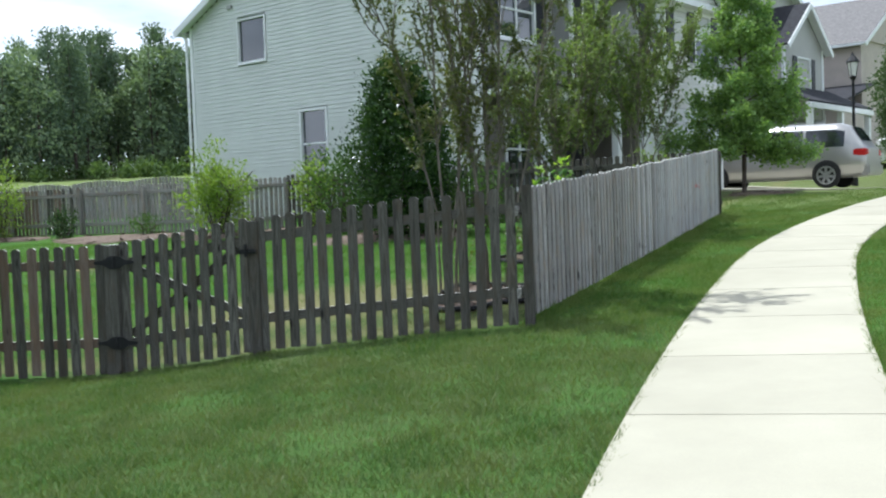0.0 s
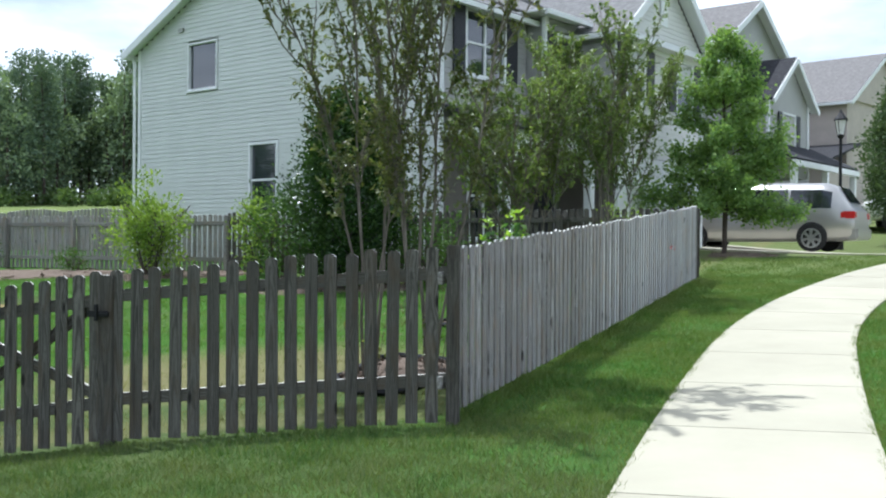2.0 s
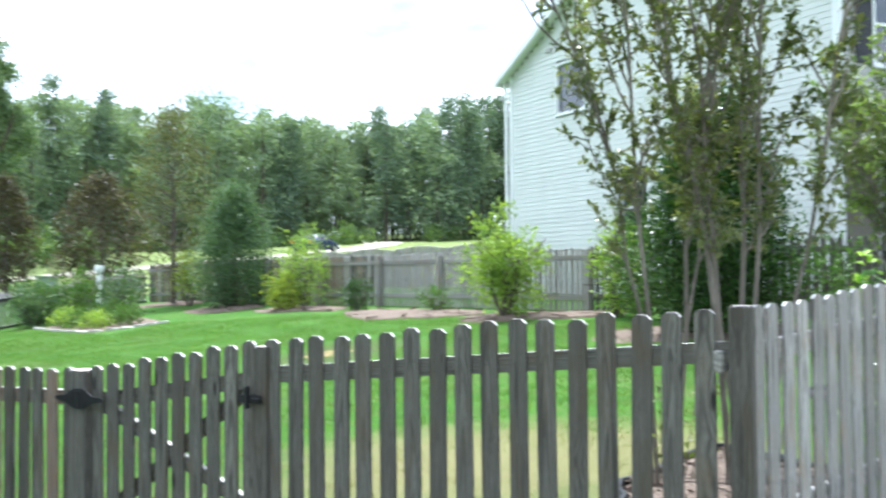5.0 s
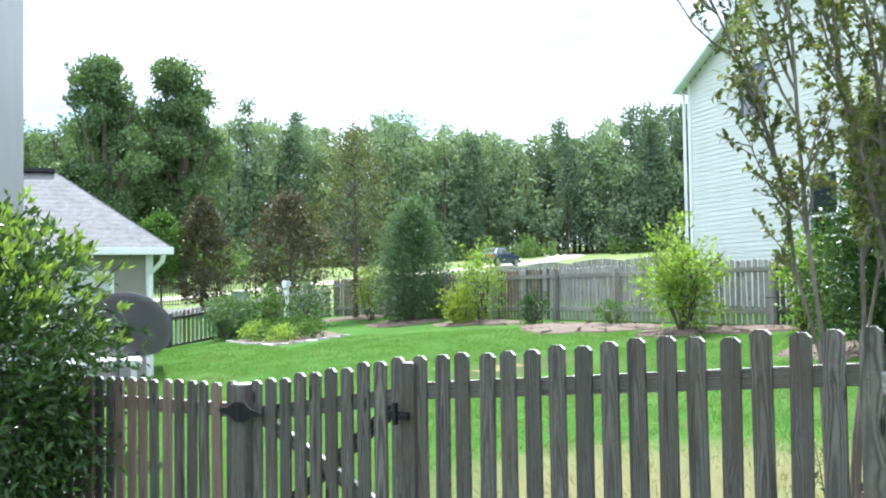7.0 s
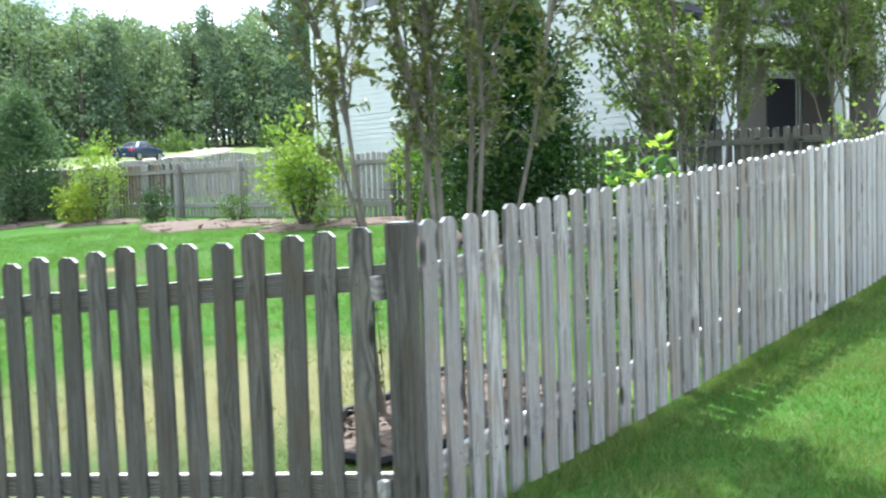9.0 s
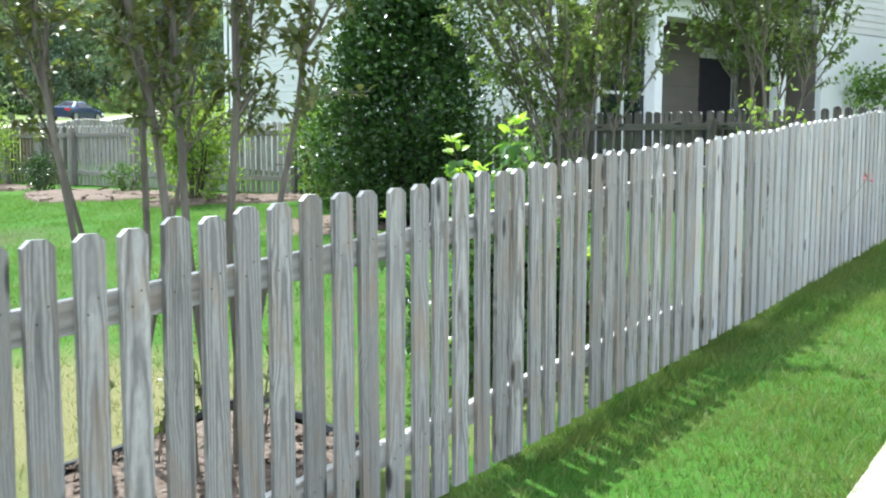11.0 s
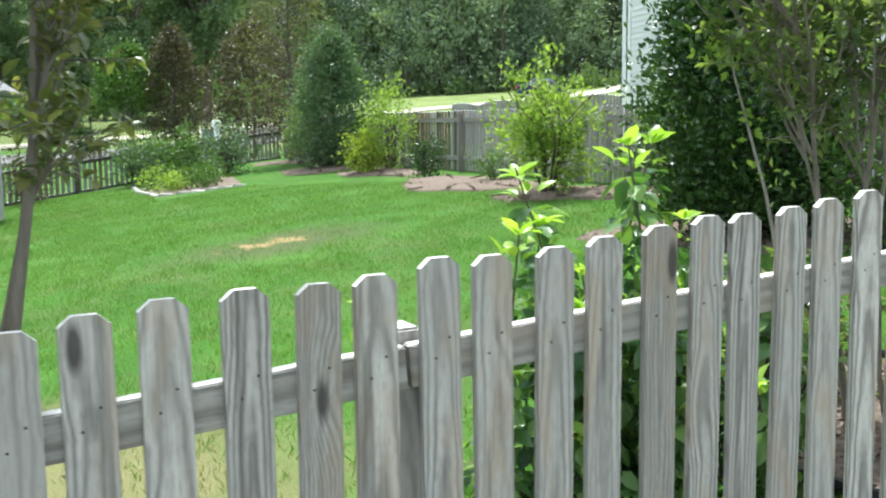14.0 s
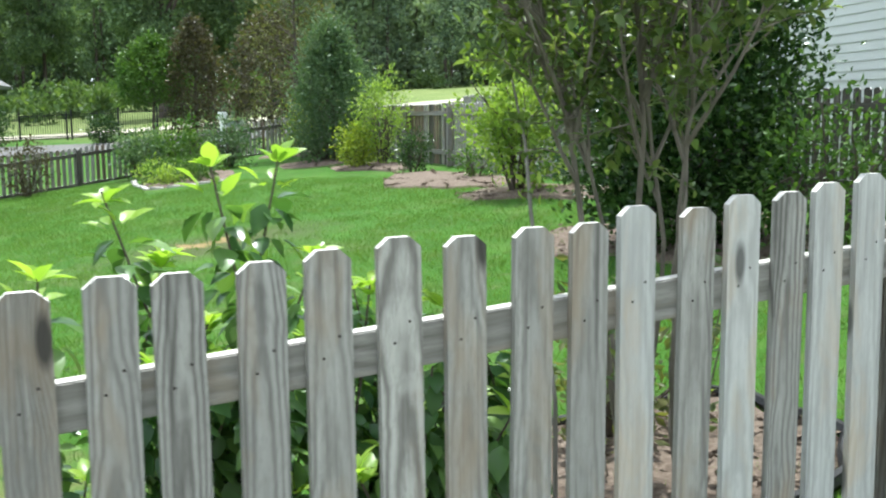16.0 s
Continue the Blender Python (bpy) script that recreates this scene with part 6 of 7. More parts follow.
# ---- drives ----
def flat_piece(name, outline, lift, material, label, category, kind="structure", depth=0.1):
    """A sheet laid on the ground over an outline, cut into short steps so that it follows the land."""
    bm = bmesh.new()
    bm.faces.new([bm.verts.new((x, y, 0)) for x, y in outline])
    for k in range(3):
        bmesh.ops.subdivide_edges(bm, edges=[e for e in bm.edges if e.calc_length() > 0.5], cuts=1, use_grid_fill=True)
        bmesh.ops.triangulate(bm, faces=[f for f in bm.faces if len(f.verts) > 4])
    for v in bm.verts:
        v.co.z = land(v.co.x, v.co.y) + lift
    bmesh.ops.recalc_face_normals(bm, faces=bm.faces)
    if bm.faces[:][0].normal.z < 0:
        bmesh.ops.reverse_faces(bm, faces=bm.faces)
    g = bmesh.ops.extrude_face_region(bm, geom=bm.faces[:])
    for v in [e for e in g["geom"] if isinstance(e, bmesh.types.BMVert)]:
        v.co.z -= 0.0
    for v in bm.verts:
        if v not in g["geom"]:
            v.co.z -= depth
    return tagged(part(name, bm, material), label, category, kind=kind)


side_v = Vector((0.559, 0.829, 0))
c = rear_axle + van_dir * 1.5
flat_piece("driveway", [tuple((c + van_dir * a + side_v * b)[:2]) for a, b in ((4.5, -2.5), (4.5, 1.9), (-6.5, 1.9), (-6.5, -2.5))], 0.03, CONCRETE, "pale concrete drive beneath the minivan", "driveway")


# ---- street things ----
def street_lamp(x, y):
    t = base("street_lamp", "black post-top street lamp with a glass lantern", "lamp", Matrix.Translation((x, y, land(x, y) - 0.05)) @ Matrix.Scale(1.07, 4))
    bm = bmesh.new()
    tube(bm, [(0, 0, 0), (0, 0, 0.5), (0, 0, 0.55), (0, 0, 3.15)], [0.10, 0.09, 0.05, 0.038], 12)
    part("post", bm, IRON, t)
    bm = bmesh.new()
    tube(bm, [(0, 0, 3.12), (0, 0, 3.2), (0, 0, 3.24)], [0.05, 0.11, 0.06], 12)
    part("collar", bm, IRON, t)
    bm = bmesh.new()
    tube(bm, [(0, 0, 3.24), (0, 0, 3.62)], [0.09, 0.155], 8)
    part("lantern_glass", bm, plain("frosted_lantern", (0.6, 0.6, 0.58), 0.3, 0, 0.05, 5, 0), t, "frosted lantern glass")
    bm = bmesh.new()
    tube(bm, [(0, 0, 3.62), (0, 0, 3.66), (0, 0, 3.82), (0, 0, 3.93)], [0.20, 0.19, 0.07, 0.015], 8)
    part("cap", bm, IRON, t)
    for k in range(4):
        a = 0.785 + k * 1.5708
        bm = bmesh.new()
        tube(bm, [(0.095 * math.cos(a), 0.095 * math.sin(a), 3.24), (0.163 * math.cos(a), 0.163 * math.sin(a), 3.63)], [0.01, 0.01], 5)
        part("lantern_bar", bm, IRON, t)


street_lamp(12.95, 31.6)


def mailbox(x, y):
    t = base("mailbox", "black mailbox on a slim black post by the kerb", "mailbox", Matrix.Translation((x, y, land(x, y) - 0.05)) @ Matrix.Rotation(radians(-40), 4, "Z"))
    part("post", one_box(-0.045, -0.045, 0, 0.045, 0.045, 1.18, bevel=0.008), IRON, t)
    part("arm", one_box(-0.03, -0.03, 0.62, 0.5, 0.03, 0.68, bevel=0.006), IRON, t)
    o = [(-0.08, 0), (0.08, 0)] + [(0.08 * math.cos(a), 0.12 + 0.08 * math.sin(a)) for a in np.linspace(0, math.pi, 9)]
    bm = slab_of(o, 0, 0.5, UPRIGHT)
    ob = part("box", bm, IRON, t)
    ob.matrix_basis = Matrix.Translation((0.05, 0, 0.68)) @ Matrix.Rotation(radians(90), 4, "Z")
    part("flag", one_box(0.3, 0.085, 0.76, 0.32, 0.1, 0.94, bevel=0.003), LAMP_RED, t, "small red flag")


mailbox(10.75, 20.75)


def satellite_dish(x, y):
    t = base("satellite_dish", "grey satellite dish on a pole behind the fence", "satellite dish", Matrix.Translation((x, y, land(x, y))))
    zc = 1.34
    bm = bmesh.new()
    tube(bm, [(0, 0, -0.1), (0, 0, zc - 0.28), (0.03, 0.06, zc - 0.08)], [0.035, 0.035, 0.035], 10)
    part("mast", bm, plain("galvanised", (0.30, 0.30, 0.32), 0.5, 0.6, 0.15, 12, 0.1), t)
    D = Matrix.Translation((0.02, 0.10, zc)) @ Matrix.Rotation(radians(205), 4, "Z") @ Matrix.Rotation(radians(62), 4, "X")
    bm = bmesh.new()
    rings = []
    for k in range(7):
        r = k / 6
        rings.append([bm.verts.new(D @ Vector((0.44 * r * math.cos(a), 0.385 * r * math.sin(a), 0.09 * r * r))) for a in np.linspace(0, 6.2832, 33)[:-1]] if k else [bm.verts.new(D @ Vector((0, 0, 0)))])
    for i in range(32):
        bm.faces.new((rings[0][0], rings[1][i], rings[1][(i + 1) % 32]))
    for a, b in zip(rings[1:], rings[2:]):
        for i in range(32):
            bm.faces.new((a[i], b[i], b[(i + 1) % 32], a[(i + 1) % 32]))
    bmesh.ops.solidify(bm, geom=bm.faces[:], thickness=0.012)
    ob = part("reflector", bm, plain("dish_grey", (0.15, 0.15, 0.155), 0.5, 0.1, 0.1, 6, 0.02), t, "dark grey oval dish")
    for p in ob.data.polygons:
        p.use_smooth = True
    part("bracket", one_box(-0.07, -0.02, zc - 0.15, 0.08, 0.10, zc + 0.03, bevel=0.015), IRON, t)
    bm = bmesh.new()
    tube(bm, [tuple(D @ Vector((0, -0.33, 0.06))), tuple(D @ Vector((0, -0.30, 0.30))), tuple(D @ Vector((0, -0.12, 0.46)))], [0.014, 0.014, 0.014], 6)
    part("feed_arm", bm, IRON, t)
    ob = part("receiver", one_box(-0.05, -0.03, -0.03, 0.05, 0.03, 0.05, bevel=0.01), IRON, t)
    ob.matrix_basis = D @ Matrix.Translation((0, -0.12, 0.46))
    for s in (-0.03, 0.03):
        bm = bmesh.new()
        tube(bm, [(s, -0.03, zc - 0.1), (s * 2.5, -0.06, zc - 0.3), (s, -0.045, zc - 0.55), (s * 0.5, -0.04, 0.1)], [0.006] * 4, 5)
        part("cable", bm, TYRE, t)


satellite_dish(-6.98, 11.57)
t = base("garden_table", "white flat-topped garden table behind the fence", "table", Matrix.Translation((-7.6, 11.6, land(-7.6, 11.6))) @ Matrix.Rotation(radians(50), 4, "Z"))
part("tabletop", one_box(-0.6, -0.4, 0.98, 0.6, 0.4, 1.03, bevel=0.012), TRIM, t)
for sx in (-0.52, 0.52):
    for sy in (-0.33, 0.33):
        part("leg", one_box(sx - 0.03, sy - 0.03, -0.05, sx + 0.03, sy + 0.03, 0.98), TRIM, t)


def iron_fence():
    t = base("iron_fence", "black iron railings across the meadow", "fence")
    pts = [Vector((-47.0, 31.5, 0)), Vector((-39.9, 34.9, 0)), Vector((-35.6, 36.6, 0)), Vector((-30.5, 42.0, 0))]
    bm = one_box(-0.011, -0.011, 0, 0.011, 0.011, 1.22)
    me = bpy.data.meshes.new("railing")
    bm.to_mesh(me)
    bm.free()
    me.materials.append(IRON)
    for a, b in zip(pts, pts[1:]):
        d = (b - a).normalized()
        n = int((b - a).length / 0.125)
        for k in range(n):
            q = a.lerp(b, k / n)
            if k % 20 == 0:
                part("post", one_box(q.x - 0.035, q.y - 0.035, land(q.x, q.y) - 0.1, q.x + 0.035, q.y + 0.035, land(q.x, q.y) + 1.36), IRON, t)
            else:
                shared("railing", me, Matrix.Translation((q.x, q.y, land(q.x, q.y) + 0.06)), t)
        for z in (0.16, 1.14):
            beam(t, Matrix.Identity(4), (a.x, a.y, land(a.x, a.y) + z), (b.x, b.y, land(b.x, b.y) + z), 0.03, 0.035, IRON, "crossbar")


iron_fence()
q = Vector((-27.7, 34.7, 0))
t = base("utility_cabinet", "grey-green utility cabinet beyond the railings", "cabinet", Matrix.Translation((q.x, q.y, land(q.x, q.y) - 0.03)) @ Matrix.Rotation(0.6, 4, "Z"))
G_BOX = plain("utility_green", (0.22, 0.26, 0.25), 0.5, 0.1, 0.1, 5, 0.03)
part("body", one_box(-0.35, -0.3, 0, 0.35, 0.3, 0.85, bevel=0.02), G_BOX, t)
part("lid", one_box(-0.38, -0.33, 0.85, 0.38, 0.33, 0.92, bevel=0.02), G_BOX, t)
part("door", one_box(-0.30, -0.32, 0.06, 0.30, -0.30, 0.80, bevel=0.008), G_BOX, t)
q = Vector((-19.5, 28.2, 0))
t = base("white_post", "white square-capped post in the yard's far corner", "post", Matrix.Translation((q.x, q.y, land(q.x, q.y) - 0.05)))
part("post", one_box(-0.06, -0.06, 0, 0.06, 0.06, 1.25, bevel=0.01), TRIM, t)
part("cap", one_box(-0.11, -0.11, 1.25, 0.11, 0.11, 1.45, bevel=0.03), TRIM, t)


# ---- beds ----
def wavy(cx, cy, rx, ry, seed, n=28, rough=0.14):
    rg = np.random.default_rng(seed)
    ph = rg.uniform(0, 6.28, 4)
    out = []
    for k in range(n):
        a = 6.2832 * k / n
        s = 1 + rough * (math.sin(3 * a + ph[0]) + 0.6 * math.sin(5 * a + ph[1]) + 0.4 * math.sin(9 * a + ph[2]))
        out.append((cx + rx * s * math.cos(a), cy + ry * s * math.sin(a)))
    return out


def mulch_bed(outline, label, seed, height=0.05, chips=0, edged=False):
    """A low mound of bark with a ragged edge and loose chips."""
    rg = np.random.default_rng(seed)
    cx, cy = np.mean([p[0] for p in outline]), np.mean([p[1] for p in outline])
    bm = bmesh.new()
    rows = []
    for f, lift in ((1.0, -0.02), (0.94, height * 0.5), (0.75, height * 0.75), (0.4, height * 0.95)):
        rows.append([])
        for x, y in outline:
            px, py = cx + (x - cx) * f, cy + (y - cy) * f
            rows[-1].append(bm.verts.new((px, py, land(px, py) + lift + rg.uniform(-0.012, 0.012))))
    n = len(outline)
    for a, b in zip(rows, rows[1:]):
        for i in range(n):
            bm.faces.new((a[i], a[(i + 1) % n], b[(i + 1) % n], b[i]))
    bm.faces.new(rows[-1])
    bmesh.ops.recalc_face_normals(bm, faces=bm.faces)
    bed = base("mulch_bed", label, "garden bed")
    part("mound", bm, MULCH, bed)
    if edged:
        bm = bmesh.new()
        tube(bm, [(x, y, land(x, y) + 0.035) for x, y in outline + outline[:1]], [0.03] * (n + 1), 6)
        part("edging", bm, IRON, bed, "black plastic lawn edging")
    if chips:
        f = np.sqrt(rg.uniform(size=chips))
        i = rg.integers(0, n, chips)
        o = np.array(outline)
        p = np.array([cx, cy]) + (o[i] - (cx, cy)) * (f * 0.98)[:, None]
        z = np.array([land(x, y) for x, y in p]) + height * 0.75 + 0.005
        at = np.column_stack([p, z])
        me = leaves("bark_litter", at, np.column_stack([rg.normal(size=(chips, 2)), np.zeros(chips)]), 0.055, rg, 0.45, 0.25)
        me.materials.append(MULCH)
        ob = new("bark_litter", me)
        ob.parent = bed
        tagged(ob, kind="stuff")
    return bed


mulch_bed(wavy(0.50, 10.98, 0.66, 0.86, 61), "reddish bark mulch round the crape myrtle by the fence corner", 61, 0.05, 900, True)
mulch_bed(wavy(1.75, 14.4, 0.80, 0.95, 62), "bark mulch below the crape myrtle beside the fence", 62, 0.05, 900, True)
mulch_bed(wavy(-0.9, 19.6, 1.55, 1.25, 63), "shaded bark mulch below the dark holly", 63, 0.05, 500)
mulch_bed([(-8.1, 22.95), (-7.3, 23.0), (-6.6, 22.85), (-5.9, 23.1), (-5.7, 23.6), (-6.6, 24.2), (-7.8, 24.7), (-8.9, 25.0), (-9.6, 24.7), (-9.0, 23.8)], "sunlit tan bark mulch along the boundary fence", 64, 0.07, 700)
mulch_bed([(-5.75, 22.0), (-5.2, 21.75), (-4.5, 22.0), (-3.6, 21.9), (-2.9, 22.15), (-2.6, 22.5), (-3.4, 22.75), (-4.4, 23.1), (-5.3, 23.2), (-5.9, 22.7)], "dark bark mulch below the lime-green shrub", 65, 0.08, 700)
mulch_bed([(-12.9, 26.1), (-12.0, 25.5), (-11.0, 25.5), (-10.1, 25.2), (-9.9, 25.7), (-11.0, 26.5), (-12.3, 27.0)], "bark mulch below the golden shrub", 66, 0.06, 300)
mulch_bed([(-15.6, 26.9), (-14.6, 26.2), (-13.7, 26.4), (-13.2, 27.2), (-14.0, 28.1), (-15.4, 28.2)], "bark mulch round the evergreen", 67, 0.06, 300)
mulch_bed(wavy(-17.9, 29.4, 1.3, 0.6, 68), "bark mulch round the slim young tree", 68, 0.05)
mulch_bed(wavy(7.6, 24.0, 0.75, 0.75, 70), "reddish mulch ring round the young maple", 70, 0.06, 200)

# kitchen bed edged with pale stones
EDGE = [Vector(p + (0,)) for p in ((-18.7, 24.9), (-17.2, 24.0), (-15.5, 23.25), (-14.9, 23.7), (-14.3, 24.7))]
bed = base("planting_bed", "vegetable bed edged with pale stones", "garden bed")
rg = np.random.default_rng(71)
stone_meshes = []
for k in range(4):
    bm = one_box(-0.15, -0.07, -0.05, 0.15, 0.05, 0.045, bevel=0.02)
    for v in bm.verts:
        v.co += Vector(rg.normal(size=3)) * 0.008
    me = bpy.data.meshes.new("edging_stone")
    bm.to_mesh(me)
    bm.free()
    me.materials.append(STONE)
    stone_meshes.append(me)
for a, b in zip(EDGE, EDGE[1:]):
    n = max(1, round((b - a).length / 0.31))
    for k in range(n):
        q = a.lerp(b, (k + 0.5) / n)
        shared("edging_stone", stone_meshes[rg.integers(4)], Matrix.Translation((q.x, q.y, land(q.x, q.y))) @ Matrix.Rotation(math.atan2((b - a).y, (b - a).x) + rg.normal() * 0.08, 4, "Z"), bed)
SOIL = [(-18.6, 25.0), (-17.2, 24.1), (-15.5, 23.35), (-15.0, 23.75), (-14.4, 24.75), (-16.5, 26.3), (-18.4, 26.6)]
mulch_bed(SOIL, "brown soil of the vegetable bed", 72, 0.05)
for k, (x, y, r, h, mat_, s) in enumerate(((-17.4, 24.6, 0.45, 0.26, LEAF_LIME, 0.09), (-16.6, 24.3, 0.5, 0.24, LEAF_GREEN, 0.10), (-15.9, 24.0, 0.42, 0.2, LEAF_LIME, 0.09), (-15.3, 24.3, 0.4, 0.22, LEAF_GREEN, 0.08),
                                            (-16.2, 25.1, 0.5, 0.3, LEAF_GREEN, 0.1), (-17.9, 25.2, 0.4, 0.28, LEAF_GREEN, 0.1))):
    shrub("vegetable_plant", "low leafy green vegetable plant in the stone-edged bed", x, y, (r, r, h), mat_, 80 + k, s, 60, 10, 0.08, 3)
for k, (x, y, r, h, mat_) in enumerate(((-19.3, 25.5, 0.7, 0.60, LEAF_EVERGREEN), (-18.5, 26.3, 0.7, 0.68, LEAF_GREEN), (-17.7, 27.0, 0.65, 0.66, LEAF_EVERGREEN), (-19.9, 26.4, 0.65, 0.6, LEAF_GREEN))):
    shrub("leafy_shrub", "loose green shrub behind the vegetable bed", x, y, (r * 0.92, r * 0.92, h), mat_, 90 + k, 0.12, 95, 14, 0.10, 7, 0.0, 0.25, 0.7)
shrub("pale_shrub", "thin olive shrub before the pale fence", -19.6, 22.6, (0.5, 0.5, 0.75), LEAF_BROWN, 95, 0.09, 90, 12, 0.11, 6)
shrub("leafy_shrub", "golden green shrub by the slim tree", -16.6, 28.6, (0.4, 0.4, 0.85), LEAF_YELLOW, 96, 0.09, 80, 12, 0.1, 5)
shrub("leafy_shrub", "sunlit green shrub before the boundary fence", 0.75, 18.85, (0.62, 0.5, 0.72), LEAF_GREEN, 97, 0.075, 120, 14, 0.10, 6)
shrub("dark_hedge", "dark clipped hedge beyond the pale fence", -39.5, 30.5, (1.2, 1.2, 1.0), LEAF_HOLLY, 98, 0.14, 260, 14, 0.14, 3)
shrub("conical_bush", "small dark conical bush in the meadow", -34.6, 33.4, (0.55, 0.55, 0.62), LEAF_HOLLY, 99, 0.12, 140, 14, 0.11, 3)


# ---- plants along the fence ----
def hydrangea(x, y, label, seed, tall_tips=()):
    """Upright stems with whorls of broad bright leaves at the tips over a leafy base."""
    rg = np.random.default_rng(seed)
    t = base("broadleaf_shrub", label, "shrub", Matrix.Translation((x, y, land(x, y) - 0.02)))
    at, out, at_new, out_new = [], [], [], []
    for k in range(22):
        a, lean = k * 2.399, rg.uniform(0.05, 0.30)
        tall = rg.uniform(0.55, 1.05)
        fx, fy = math.cos(a) * lean, math.sin(a) * lean
        px, py = rg.normal() * 0.16, rg.normal() * 0.20
        if k < len(tall_tips):
            fx, fy, tall = tall_tips[k][0] - px, tall_tips[k][1] - py, tall_tips[k][2]
        pts = [(px, py, 0), (px + fx * 0.35, py + fy * 0.35, tall * 0.5), (px + fx, py + fy, tall)]
        bm = bmesh.new()
        tube(bm, pts, [0.007, 0.005, 0.003], 5)
        part("stem", bm, BARK_DARK, t)
        z = 0.22
        while z < tall:
            f = z / tall
            w = 0.35 * (f / 0.5) if f < 0.5 else 0.35 + 0.65 * (f - 0.5) / 0.5
            top, slim = z > tall - 0.05, k < len(tall_tips) and z > 0.72
            for j in range(8 if top else 5 if slim else 7):
                b = 2.4 * j + z * 29
                reach = 0.006 if top else 0.018 + 0.030 * (j % 2)   # leaf stalks
                young = top or (slim and z > tall - 0.10)
                (at_new if young else at).append((px + fx * w + reach * math.cos(b), py + fy * w + reach * math.sin(b), z - (0 if top else 0.012 * (j % 3))))
                (out_new if young else out).append((math.cos(b), math.sin(b), 1.15 - 0.25 * (j % 3) if young else -0.25 - 0.35 * (j % 3)))
            z += 0.03 if top else 0.050 if slim else 0.052
    add_crown("crown", ovate_leaves("crown", np.array(at), np.array(out), 0.082, rg, 0.66, 0.40, 0.3), LEAF_HYDR, t, "broad mid-green leaves in pairs")
    add_crown("young_leaves", ovate_leaves("young_leaves", np.array(at_new), np.array(out_new), 0.070, rg, 0.52, 0.30, 0.3), LEAF_HYDR_NEW, t, "bright lime-green leaves at the tips")
    return t


hydrangea(1.45, 12.55, "bright broad-leaved shrub standing above the picket fence", 101, ((-0.17, -0.08, 1.37), (0.19, 0.01, 1.445), (0.15, 0.26, 1.455), (0.05, -0.38, 1.20), (-0.20, 0.12, 1.18), (0.25, 0.30, 1.20)))
hydrangea(1.70, 13.25, "leafy bright green shrub behind the picket fence", 102)


def slim_plant(name, label, x, y, tall, material, seed, stems, size, lean=0.2, per=10, category="shrub"):
    rg = np.random.default_rng(seed)
    t = base(name, label, category, Matrix.Translation((x, y, land(x, y) - 0.02)))
    tips, twigs = [], bmesh.new()
    for k in range(stems):
        bm, a = bmesh.new(), 6.2832 * k / stems
        grow(bm, rg, (0.05 * math.cos(a), 0.05 * math.sin(a), 0), (lean * math.cos(a), lean * math.sin(a), 1), tall * 0.72, 0.012, 1, tips, 0.3, 0.2, (2, 3), 0.4, twigs)
        part("stem", bm, BARK_GREY, t)
    twig_part(twigs, BARK_GREY, t)
    p = np.repeat(np.array([q[0] for q in tips]), per, 0)
    d = np.repeat(np.array([q[1] for q in tips]), per, 0)
    add_crown("crown", leaves("crown", p + rg.normal(size=p.shape) * 0.06, d, size, rg, 0.6, 0.9), material, t)
    return t


slim_plant("rose_bush", "slender yellow-leaved bush rising above the fence", 3.15, 15.0, 1.5, LEAF_LIME, 111, 4, 0.052, 0.22, 9)
shrub("leafy_shrub", "low green growth at the foot of the crape myrtle", 1.45, 14.75, (0.35, 0.35, 0.36), LEAF_CRAPE, 112, 0.07, 60, 10, 0.08, 5)


def leaning_sapling():
    """A bent pale stem beside the crape myrtle, with a tuft of yellow-green leaves."""
    rg = np.random.default_rng(113)
    t = base("sapling", "pale leaning sapling with yellow-green leaves", "tree", Matrix.Translation((1.70, 13.95, land(1.70, 13.95) - 0.03)))
    bm = bmesh.new()
    line = [(0, 0, 0), (-0.03, 0.04, 0.45), (-0.15, 0.09, 0.95), (-0.20, 0.12, 1.12), (-0.33, 0.26, 1.36), (-0.42, 0.29, 1.62), (-0.46, 0.30, 1.78)]
    tube(bm, line, [0.010, 0.009, 0.0085, 0.008, 0.007, 0.005, 0.003], 6)
    part("stem", bm, BARK_PALE, t)
    tufts = ((-0.22, 0.14, 1.20, 14), (-0.34, 0.26, 1.40, 16), (-0.46, 0.30, 1.72, 34), (-0.54, 0.28, 1.76, 22))
    at = np.concatenate([np.tile(c[:3], (c[3], 1)) for c in tufts])
    at = at + rg.normal(size=at.shape) * 0.05
    add_crown("crown", leaves("crown", at, rg.normal(size=at.shape) + (0, 0, 0.4), 0.05, rg, 0.55, 0.4), LEAF_LIME, t)


leaning_sapling()
t = base("flower_sprig", "faded pink flower sprig poking through the pickets", "flower", Matrix.Translation((3.93, 15.40, land(3.93, 15.4))))
bm = bmesh.new()
tube(bm, [(-0.10, 0.05, 0), (-0.12, 0.05, 0.5), (0.0, -0.02, 0.72), (0.05, -0.06, 0.80)], [0.0025, 0.0025, 0.002, 0.002], 5)
part("stem", bm, BARK_PALE, t)
rg = np.random.default_rng(114)
d = rg.normal(size=(9, 3))
part_me = leaves("petals", np.tile((0.05, -0.07, 0.81), (9, 1)) + d * 0.012, d + (0, 0, 0.5), 0.032, rg, 0.9, 0.2)
add_crown("petals", part_me, FLOWER_PINK, t, "faded pink petals")

